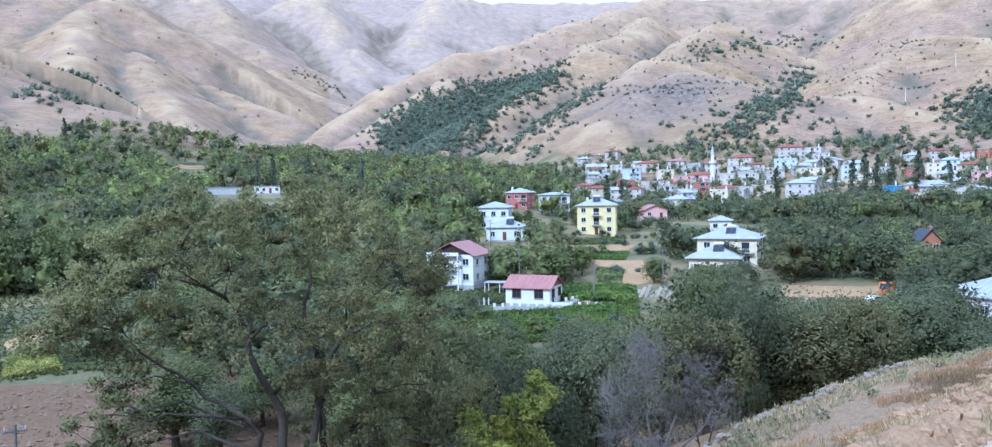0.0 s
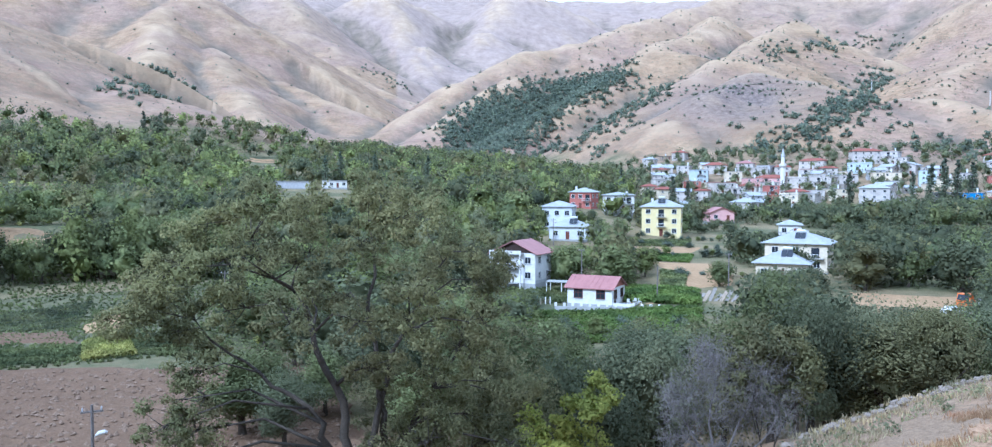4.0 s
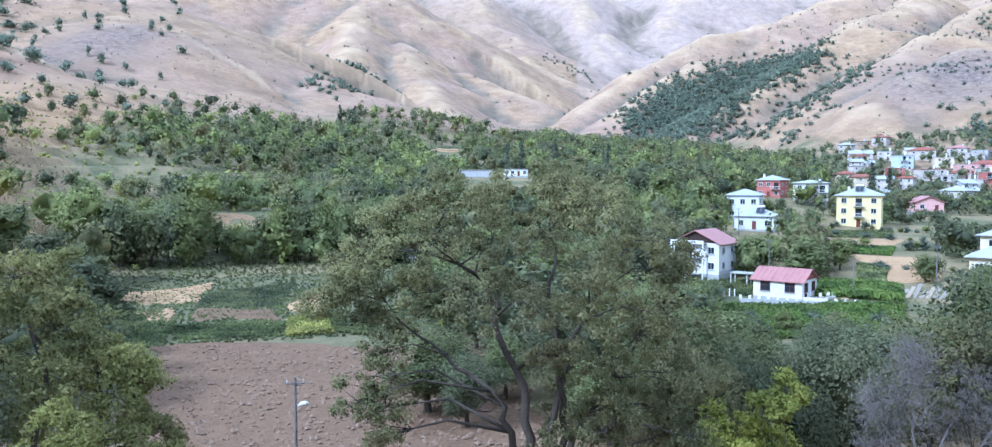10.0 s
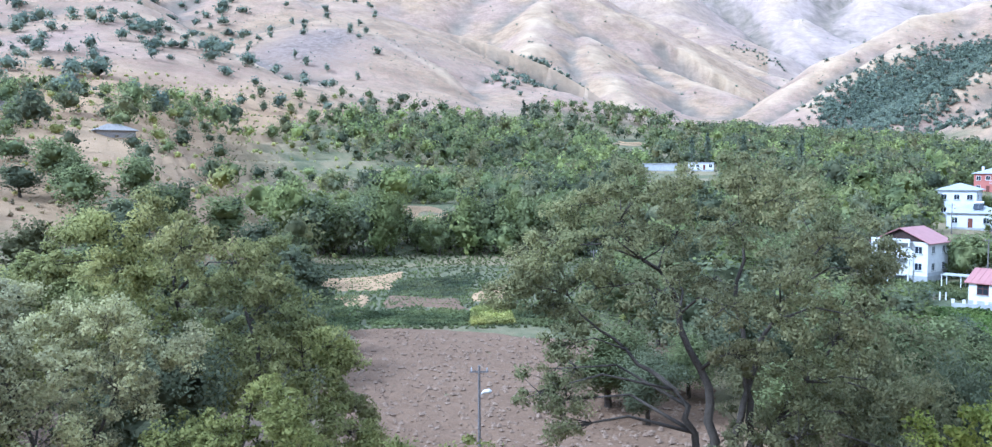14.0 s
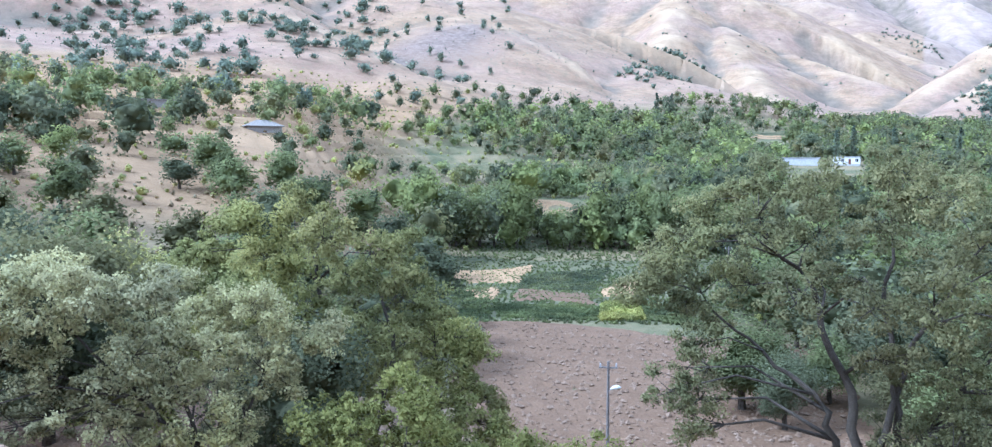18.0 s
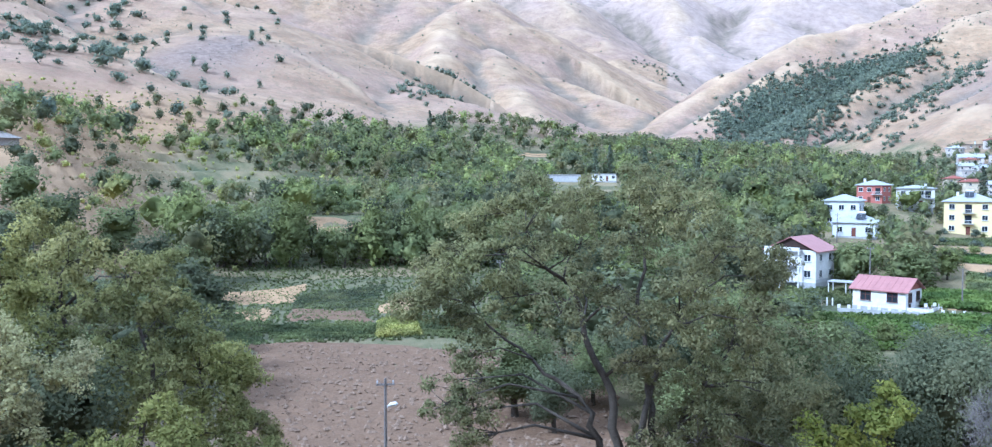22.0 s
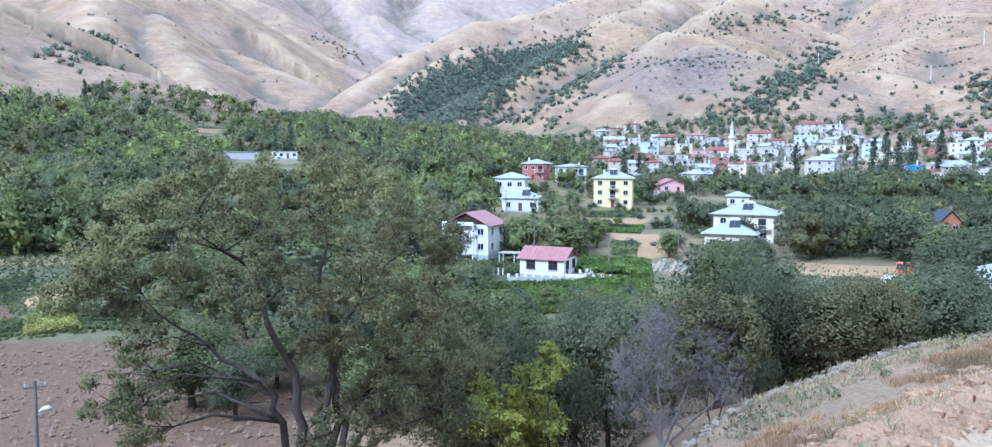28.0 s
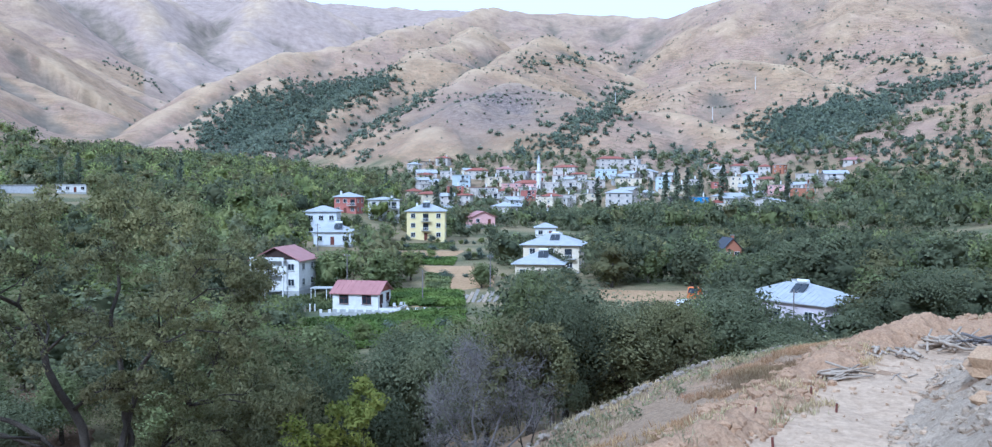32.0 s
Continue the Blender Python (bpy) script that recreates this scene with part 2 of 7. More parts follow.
# ---- mesh helpers ----
class Build:
    """Collects boxes, tubes and faces into one mesh."""

    def __init__(self):
        self.v, self.f = [], []

    def face_set(self, verts, faces):
        o = len(self.v)
        self.v += [tuple(p) for p in verts]
        self.f += [tuple(i + o for i in q) for q in faces]
        return self

    def box(self, x0, x1, y0, y1, z0, z1):
        return self.face_set([(x0, y0, z0), (x1, y0, z0), (x1, y1, z0), (x0, y1, z0), (x0, y0, z1), (x1, y0, z1), (x1, y1, z1), (x0, y1, z1)],
                             [(3, 2, 1, 0), (4, 5, 6, 7), (0, 1, 5, 4), (1, 2, 6, 5), (2, 3, 7, 6), (3, 0, 4, 7)])

    def tube(self, points, radii, sides=6):
        o = len(self.v)
        pts = [Vector(p) for p in points]
        for i, p in enumerate(pts):
            d = (pts[min(i + 1, len(pts) - 1)] - pts[max(i - 1, 0)]).normalized()
            a = d.orthogonal().normalized()
            b = d.cross(a)
            for k in range(sides):
                w = 2 * math.pi * k / sides
                self.v.append(tuple(p + (a * math.cos(w) + b * math.sin(w)) * radii[i]))
        for i in range(len(pts) - 1):
            for k in range(sides):
                k2 = (k + 1) % sides
                self.f.append((o + i * sides + k, o + i * sides + k2, o + (i + 1) * sides + k2, o + (i + 1) * sides + k))
        self.f.append(tuple(o + k for k in reversed(range(sides))))
        self.f.append(tuple(o + (len(pts) - 1) * sides + k for k in range(sides)))
        return self

    def mesh(self, name, material):
        me = bpy.data.meshes.new(name)
        me.from_pydata(self.v, [], self.f)
        me.materials.append(material)
        return me


def part(name, build, material, parent=None, label="", smooth=False):
    me = build if isinstance(build, bpy.types.Mesh) else build.mesh(name, material)
    if smooth:
        me.polygons.foreach_set("use_smooth", [True] * len(me.polygons))
    ob = new(name, me)
    ob.parent = parent
    if label:
        tagged(ob, label)
    return ob


def quad_mesh(name, verts, material, sides=4):
    """A mesh of loose polygons: verts is (n, sides, 3), or a pair with the normals of the tufts that they belong to."""
    facing = None
    if isinstance(verts, tuple):
        verts, facing = verts
    n = len(verts)
    me = bpy.data.meshes.new(name)
    me.vertices.add(n * sides)
    me.vertices.foreach_set("co", np.asarray(verts, np.float32).ravel())
    me.loops.add(n * sides)
    me.loops.foreach_set("vertex_index", np.arange(n * sides, dtype=np.int32))
    me.polygons.add(n)
    me.polygons.foreach_set("loop_start", np.arange(0, n * sides, sides, dtype=np.int32))
    me.update(calc_edges=True)
    if facing is not None:
        at = me.attributes.new("custom_normal", "FLOAT_VECTOR", "POINT")
        facing = np.repeat(facing, sides, axis=0) if facing.ndim == 2 else facing
        at.data.foreach_set("vector", facing.astype(np.float32).ravel())
        me.update()
    me.materials.append(material)
    return me


# ---- the lie of the land ----
def lattice_noise(x, y, seed):
    xi, yi = np.floor(x).astype(np.int64), np.floor(y).astype(np.int64)
    u, v = x - xi, y - yi
    u, v = u * u * (3 - 2 * u), v * v * (3 - 2 * v)

    def h(a, b):
        k = (a * 374761393 + b * 668265263 + seed * 1442695041) & 0x7FFFFFFF
        k = ((k ^ (k >> 13)) * 1274126177) & 0x7FFFFFFF
        return ((k ^ (k >> 16)) & 0xFFFF) / 32768.0 - 1.0

    return (h(xi, yi) * (1 - u) + h(xi + 1, yi) * u) * (1 - v) + (h(xi, yi + 1) * (1 - u) + h(xi + 1, yi + 1) * u) * v


def fbm(x, y, seed, octaves=4, ridged=False):
    s, a, k = 0.0, 0.5, 1.0
    for i in range(octaves):
        n = lattice_noise(x * k, y * k, seed + i)
        s = s + a * ((1 - 2 * np.abs(n)) if ridged else n)
        a, k = a * 0.5, k * 2.03
    return s


def polar(heading, dist):
    a = np.radians(heading)
    return np.sin(a) * dist, np.cos(a) * dist


# height of the valley floor by heading and distance
FLOOR_HEADINGS = (-75, -55, -40, -20, 0, 10, 20, 35, 60)
FLOOR_DIST = (0, 118, 165, 230, 300, 400, 500, 600, 900, 5000)
FLOOR_Z = np.array((
    (-18, -8, 0, 14, 26, 42, 62, 84, 150, 900),
    (-22, -14, -4, 11, 24, 38, 58, 80, 150, 900),
    (-22, -22, -21, -11, -2, 20, 42, 62, 110, 800),
    (-22, -22, -20.5, -15, -8, 2, 13, 24, 48, 400),
    (-21.5, -21.5, -20.5, -12.8, -6.2, -2, 5, 12, 30, 300),
    (-20.5, -20.5, -19, -15.2, -12.0, -9.0, 6, 24, 36, 220),
    (-20.5, -20, -18.5, -15.5, -13.5, -9.5, 6, 25, 36, 220),
    (-20.5, -20, -18.5, -15.5, -13, -8, 7, 26, 40, 220),
    (-20, -16, -10, -4, 4, 14, 28, 45, 90, 420),
))
# crest lines: heading, elevation angle, distance; and the fall of their flanks
CRESTS = (
    (0.58, ((-52, 14.5, 1050), (-39.5, 11.6, 900), (-35.7, 9.6, 840), (-33.3, 8.2, 790), (-28.8, 6.7, 740), (-24, 4.6, 680))),
    (0.60, ((-44.0, 12.4, 900), (-40.2, 10.2, 800), (-36.8, 7.6, 700), (-34.0, 5.4, 620))),
    (0.60, ((-58.0, 14.0, 760), (-53.0, 10.5, 640), (-49.5, 7.6, 540), (-46.5, 5.6, 470))),
    (0.66, ((-46, 19.0, 2500), (-27.5, 13.4, 2100), (-24.2, 12.3, 1950), (-22.3, 10.3, 1800), (-18.7, 7.2, 1600), (-15.5, 5.6, 1450), (-11.6, 3.0, 1300))),
    (0.66, ((-27.5, 13.4, 2100), (-30.0, 10.6, 1850), (-32.6, 8.2, 1650))),
    (0.66, ((-25.6, 11.4, 1800), (-26.6, 8.6, 1450), (-27.4, 6.2, 1200))),
    (0.66, ((-23.0, 9.0, 1600), (-21.6, 6.4, 1300), (-20.0, 4.4, 1100))),
    (0.60, ((-20.0, 14.0, 2900), (-17.0, 10.4, 2500), (-14.6, 8.0, 2200), (-11.4, 6.2, 1950), (-9.4, 4.6, 1800))),
    (0.60, ((-12.0, 13.2, 3300), (-10.2, 9.8, 2900), (-9.0, 7.2, 2500))),
    (0.60, ((-3.0, 13.4, 3600), (-5.4, 10.6, 3200), (-7.6, 8.4, 2800))),
    (0.80, ((-13.4, 3.2, 1180), (-10.0, 5.4, 1300), (-7.3, 7.2, 1400), (-4.0, 8.7, 1520), (0.9, 10.1, 1650), (4.7, 11.0, 1800), (11.7, 12.6, 2050), (15.9, 12.2, 2100), (19.3, 11.8, 2100), (23.2, 11.7, 2050), (26, 12.4, 2000), (28.6, 13.1, 1950), (36, 13.0, 1900), (39.6, 12.2, 1900), (42.4, 11.8, 1900), (62, 12, 1900))),
    (0.80, ((-11.4, 2.6, 1020), (-8.6, 4.6, 1100), (-6.2, 6.2, 1220), (-3.4, 7.6, 1380))),
    (0.85, ((-4.0, 3.0, 850), (-1.1, 5.1, 930), (1.3, 6.5, 1010), (4.7, 8.5, 1120), (6.6, 9.8, 1220), (10.3, 11.2, 1500))),
    (0.80, ((0.5, 1.7, 680), (3.6, 3.9, 740), (5.1, 5.3, 790), (8.4, 7.6, 880), (11.2, 9.0, 1000), (15, 10.6, 1300))),
    (0.74, ((7.4, 4.6, 700), (9.6, 6.4, 760), (12.4, 7.7, 820), (15.4, 7.1, 800), (18, 6.0, 770), (19.4, 4.8, 740))),
    (0.72, ((15, 3.0, 690), (17.2, 3.6, 710), (19.3, 4.9, 750), (21.4, 5.6, 780), (23.9, 5.3, 770), (26.4, 4.4, 730), (28.2, 3.1, 690), (33, 1.6, 640))),
    (0.72, ((19.6, 7.2, 1150), (21, 6.4, 1000), (24.3, 7.4, 1030), (27.3, 8.8, 1080), (30, 8.5, 1060), (33, 7.2, 990), (35.3, 5.9, 930), (38, 4.6, 860))),
    (0.58, ((34.5, 2.0, 590), (38.2, 4.4, 630), (40.3, 5.5, 650), (42.5, 6.1, 665), (52, 9, 720), (64, 11, 800))),
    (0.70, ((37.0, 8.6, 1250), (40.5, 8.0, 1150), (45, 8.6, 1100))),
    (0.50, ((-70, 21, 4700), (-40, 19, 4600), (-22, 15.6, 4400), (-10, 13.1, 4300), (-2, 12.7, 4300), (4, 12.4, 4200), (12, 12.2, 4000))),
)
# outer edge of the works bench below the viewpoint
EDGE = ((-240, -80), (-60, 0), (-20, 14), (0, 17.5), (9.8, 23), (13.7, 26.7), (21.3, 33.8), (26.4, 38.9), (36, 43.5), (70, 54), (240, 84))


def smooth01(a, b, x):
    k = np.clip((x - a) / (b - a), 0, 1)
    return k * k * (3 - 2 * k)


def edge_offset(x, y):
    """Distance outwards from the bench's edge (negative on the bench)."""
    best, out = np.full(np.shape(x), 1e9), np.zeros(np.shape(x))
    for (ax, ay), (bx, by) in zip(EDGE, EDGE[1:]):
        dx, dy = bx - ax, by - ay
        n = math.hypot(dx, dy)
        k = np.clip(((x - ax) * dx + (y - ay) * dy) / n ** 2, 0, 1)
        d = np.hypot(x - ax - k * dx, y - ay - k * dy)
        side = ((y - ay) * dx - (x - ax) * dy) / n
        near = d < best
        best = np.where(near, d, best)
        out = np.where(near, np.where(side > 0, d, -d), out)
    return out


def ground(x, y):
    """Height of the land."""
    x, y = np.asarray(x, float), np.asarray(y, float)
    d = np.hypot(x, y)
    h = np.clip(np.degrees(np.arctan2(x, y)), -75, 60)
    fz = np.stack([np.interp(d, FLOOR_DIST, row) for row in FLOOR_Z])
    i = np.clip(np.searchsorted(FLOOR_HEADINGS, h) - 1, 0, len(FLOOR_HEADINGS) - 2)
    ha = np.asarray(FLOOR_HEADINGS, float)
    k = (h - ha[i]) / (ha[i + 1] - ha[i])
    k = k * k * (3 - 2 * k)
    cols = np.arange(x.size)
    flat = fz.reshape(len(FLOOR_HEADINGS), -1)
    z = (flat[i.ravel(), cols] * (1 - k.ravel()) + flat[i.ravel() + 1, cols] * k.ravel()).reshape(x.shape)
    wx = x + 22 * fbm(x / 260, y / 260, 5, 3) * smooth01(420, 900, d)
    wy = y + 22 * fbm(x / 260, y / 260, 15, 3) * smooth01(420, 900, d)
    hill = z - 60
    for number, (fall, pts) in enumerate(CRESTS):
        run = 0.0
        for (h0, e0, d0), (h1, e1, d1) in zip(pts, pts[1:]):
            ax, ay = polar(h0, d0)
            bx, by = polar(h1, d1)
            az, bz = d0 * math.tan(math.radians(e0)), d1 * math.tan(math.radians(e1))
            dx, dy = bx - ax, by - ay
            kk = np.clip(((wx - ax) * dx + (wy - ay) * dy) / (dx * dx + dy * dy), 0, 1)
            r = np.hypot(wx - ax - kk * dx, wy - ay - kk * dy)
            top = az + kk * (bz - az)
            w = 14 + 0.008 * d0
            length = math.hypot(dx, dy)
            along = run + kk * length
            run += length
            side = np.where((wx - ax) * dy - (wy - ay) * dx > 0, 7.3, 0.0)
            pitch = 60 + 0.06 * d0
            spur = 0.8 * (1 - 2 * np.abs(lattice_noise(along / pitch + side, r / (pitch * 6.0) + number * 9.1, 300 + number))) + 0.2 * (1 - 2 * np.abs(lattice_noise(along / pitch * 2.6 + side, r / (pitch * 3.0), 330 + number)))
            reach = np.sqrt(r * r + w * w) - w
            hill = np.maximum(hill, top - fall * reach + (0.42 if d0 < 1300 else 0.3) * fall * spur * np.minimum(reach, 110 + 0.04 * d0) * smooth01(0, 90, r))
    over = np.clip(hill - z, 0, None)
    soft = 5.0
    gul = (fbm(x / 170, y / 170, 31, 4, True) - 0.4) * 0.05 + (fbm(x / 60, y / 60, 41, 3, True) - 0.4) * 0.02
    z = np.logaddexp(z / soft, hill / soft) * soft
    z = z + gul * (55 + np.clip(over, 0, 230)) * smooth01(4, 45, over) * smooth01(430, 600, d)
    # old terraces on the dry left slope
    step = 3.4
    lev = z / step + 0.5 * fbm(x / 90, y / 90, 53, 2)
    part_up = lev - np.floor(lev)
    z = z + (smooth01(0.68, 0.98, part_up) - part_up) * step * 0.75 * smooth01(185, 215, d) * smooth01(520, 420, d) * smooth01(-26, -36, h)
    z = z + fbm(x / 30, y / 30, 51, 3) * 1.6 * smooth01(250, 500, d)
    # the slope under the viewpoint, the bench and the bank above it
    s = edge_offset(x, y)
    fall_right = np.interp(s, (-15, -13.6, -5.8, -5.2, 0, 8.4, 9.4, 11.5, 28, 62), (-1.7, -1.9, -7.8, -8.0, -8.05, -10.3, -10.6, -12.4, -20, -60))
    fall_left = np.interp(s, (-15, -13.6, -7, -6, 0, 24, 60), (-1.7, -1.9, -7.9, -8.0, -8.05, -21, -60))
    kr = smooth01(0.0, 12, x)
    near = fall_left * (1 - kr) + fall_right * kr
    near = near + fbm(x / 2.5, y / 2.5, 61, 4) * 0.28 * smooth01(-14.5, -12, s) + 0.5 * np.exp(-((s + 0.6) / 1.1) ** 2) * (0.6 + fbm(x / 3, y / 3, 71, 2))
    return np.where(d < 150, np.maximum(z, near), z)


def ground_at(x, y):
    return float(ground(np.array([x]), np.array([y]))[0])


def make_ground():
    heads = np.concatenate([np.arange(-76, 58, 0.25), np.arange(58, 284, 4.0)])
    dist = np.concatenate([[1.0], np.geomspace(3, 250, 140)[:-1], np.geomspace(250, 4850, 250)])
    hh, dd = np.meshgrid(heads, dist, indexing="ij")
    x, y = polar(hh, dd)
    z = ground(x, y)
    back = (hh > 70) & (hh < 272)
    z = np.where(back, np.maximum(z, -1.8 + (dd - 10) * 0.18 * (dd > 10)), z)
    n, m = hh.shape
    co = np.stack([x, y, z], -1).reshape(-1, 3)
    ii, jj = np.meshgrid(np.arange(n), np.arange(m - 1), indexing="ij")
    i2 = (ii + 1) % n
    quads = np.stack([ii * m + jj, ii * m + jj + 1, i2 * m + jj + 1, i2 * m + jj], -1).reshape(-1, 4)
    cap = np.arange(n) * m
    me = bpy.data.meshes.new("ground")
    me.vertices.add(len(co))
    me.vertices.foreach_set("co", co.astype(np.float32).ravel())
    nl = quads.size + n
    me.loops.add(nl)
    me.loops.foreach_set("vertex_index", np.concatenate([quads[:, ::-1].ravel(), cap[::-1]]).astype(np.int32))
    me.polygons.add(len(quads) + 1)
    me.polygons.foreach_set("loop_start", np.concatenate([np.arange(0, quads.size, 4), [quads.size]]).astype(np.int32))
    me.update(calc_edges=True)
    me.polygons.foreach_set("use_smooth", [True] * len(me.polygons))
    # where grass and undergrowth cover the soil, and where bare dark rock shows
    d, h = dd.ravel(), hh.ravel()
    px, py = x.ravel(), y.ravel()
    patch = fbm(px / 45, py / 45, 81, 4)
    valley = smooth01(60, 95, d) * (1 - smooth01(-4, 16, z.ravel() - np.interp(h, (-70, -45, -30, -5, 5, 35, 60), (-6, 10, 34, 24, 16, 16, 14)) + 30 * patch))
    valley = valley * (1 - 0.85 * smooth01(-42, -48, h) * smooth01(110, 150, d)) * (h < 60)
    valley = valley * (1 - 0.6 * smooth01(400, 450, d) * smooth01(3, 6, h) * smooth01(37, 34, h))
    green = np.clip(valley * 1.1 + 0.5 * patch * valley, 0, 1)
    rx, ry = polar(11.5, 760)
    rock = np.exp(-(((px - rx) / 70) ** 2 + ((py - ry) / 90) ** 2)) * np.clip(0.8 + 1.2 * patch, 0, 1)
    # a stony patch on the left hill, and old field terraces on the hills behind the village
    qx, qy = polar(-40.2, 690)
    rock = np.maximum(rock, 0.75 * np.exp(-(((px - qx) / 48) ** 2 + ((py - qy) / 110) ** 2)) * np.clip(0.7 + 1.6 * patch, 0, 1))
    terraced = np.clip(0.25 + 0.75 * smooth01(4, 12, h), 0, 1) * smooth01(560, 640, d) * smooth01(2600, 1500, d)
    # relief shading put into colour: hollows darker, also for gully scrub; crests lighter
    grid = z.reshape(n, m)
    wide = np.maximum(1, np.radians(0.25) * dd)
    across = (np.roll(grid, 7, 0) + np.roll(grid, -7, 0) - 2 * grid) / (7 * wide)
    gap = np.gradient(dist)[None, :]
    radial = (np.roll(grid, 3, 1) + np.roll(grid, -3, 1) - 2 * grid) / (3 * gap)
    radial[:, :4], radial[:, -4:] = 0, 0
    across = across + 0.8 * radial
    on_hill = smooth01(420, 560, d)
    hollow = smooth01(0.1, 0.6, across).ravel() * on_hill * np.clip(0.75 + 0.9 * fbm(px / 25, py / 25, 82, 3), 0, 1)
    crest_light = 0.6 * smooth01(0.18, 0.8, -across).ravel() * on_hill * np.clip(0.75 + 0.8 * fbm(px / 30, py / 30, 84, 3), 0, 1)
    crest_light[(h < -72) | (h > 54)] = 0
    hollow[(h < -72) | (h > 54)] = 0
    # the last mask grows with distance, for the haze tint
    for key, value in (("green", green), ("dry", 0.85 * smooth01(-36, -44, h) * smooth01(110, 150, d) * smooth01(520, 400, d) * (h < 60)), ("rock", rock), ("scrub", hollow), ("terraced", terraced), ("crest_light", crest_light), ("far_haze", 0.8 * smooth01(0, 1100, d - np.where(h < -11, 2100, 1500)))):
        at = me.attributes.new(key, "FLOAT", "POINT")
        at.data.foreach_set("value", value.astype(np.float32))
    me.materials.append(M["earth"])
    return tagged(new("ground", me), "dry tan hillsides and valley floor under sparse scrub", "ground", kind="structure")


make_ground()

# ---- growth: trees, shrubs, crops ----
RNG = np.random.default_rng(7)


def unit(v):
    return v / np.maximum(np.linalg.norm(v, axis=-1, keepdims=True), 1e-6)


def leaf_quads(centres, radii, count, size, rng, squash=0.85, shell=0.55, droop=0.0, middle=None):
    """Pointed leaf sprays round clump centres: (n, 4, 3). count leaves on each clump."""
    idx = np.repeat(np.arange(len(centres)), count)
    n = len(idx)
    u = unit(rng.normal(size=(n, 3)))
    r = radii[idx] * (shell + (1.08 - shell) * rng.random(n) ** 0.6)
    pos = centres[idx] + u * r[:, None] * np.array((1, 1, squash))
    nrm = unit(u + 0.9 * rng.normal(size=(n, 3)) + np.array((0, 0, 0.35)))
    side = unit(np.cross(nrm, rng.normal(size=(n, 3))))
    along = np.cross(nrm, side)
    along[:, 2] -= droop
    s = (size if np.ndim(size) == 0 else np.asarray(size)[idx]) * (0.6 + 0.8 * rng.random(n))
    s = s[:, None]
    facing = unit(u + 0.35 * rng.normal(size=(n, 3)) + np.array((0, 0, 0.25)))
    if middle is not None:
        facing = unit(facing + 0.9 * unit(pos - middle))
    return np.stack([pos - along * s * 0.5, pos + side * s * 0.34 + along * s * 0.06, pos + along * s * 0.6, pos - side * s * 0.34 + along * s * 0.06], 1), facing


def ball_grid(n):
    """Directions at the corners of a ball's patches: (6 n n, 4, 3)."""
    t = np.tan(np.linspace(-1, 1, n + 1) * math.pi / 4)
    a, b = np.meshgrid(t, t, indexing="ij")
    one = np.ones_like(a)
    faces = []
    for k in range(3):
        for sign in (1, -1):
            g = np.roll(np.stack([one * sign, a * sign, b], -1), k, axis=-1)
            faces.append(np.stack([g[:-1, :-1], g[1:, :-1], g[1:, 1:], g[:-1, 1:]], 2).reshape(-1, 4, 3))
    return unit(np.concatenate(faces))


def mass_quads(centres, radii, n, rng, scale=0.9):
    """The dense inside of crowns: centres (p, k, 3), radii (p, k). Patches of the lumps' common surface."""
    u = ball_grid(n).reshape(-1, 3)
    mid = centres.mean(1)
    c = centres - mid[:, None]
    p = len(c)
    cu = np.einsum("pkd,vd->pvk", c, u)
    disc = (radii ** 2 - (c ** 2).sum(-1))[:, None] + cu ** 2
    hit = np.where(disc > 0, cu + np.sqrt(np.maximum(disc, 0)), 0.0)
    best = hit.argmax(2)
    far = np.maximum(hit.max(2), radii.mean(1)[:, None] * 0.5)
    wave = 1 + 0.1 * np.sin(6 * rng.normal(size=(p, 3)) @ u.T + 1) + 0.05 * np.sin(12 * rng.normal(size=(p, 3)) @ u.T)
    local = u[None] * (far * wave * scale)[..., None]
    facing = unit(unit(local - np.take_along_axis(c, best[..., None].repeat(3, 2), 1)) + 0.5 * u[None])
    return (local + mid[:, None]).reshape(-1, 4, 3), facing.reshape(-1, 4, 3)


def joined(*sets):
    """Several sets of patches and their normals as one."""
    return np.concatenate([q for q, f in sets]), np.concatenate([f if f.ndim == 3 else np.repeat(f[:, None], 4, 1) for q, f in sets])


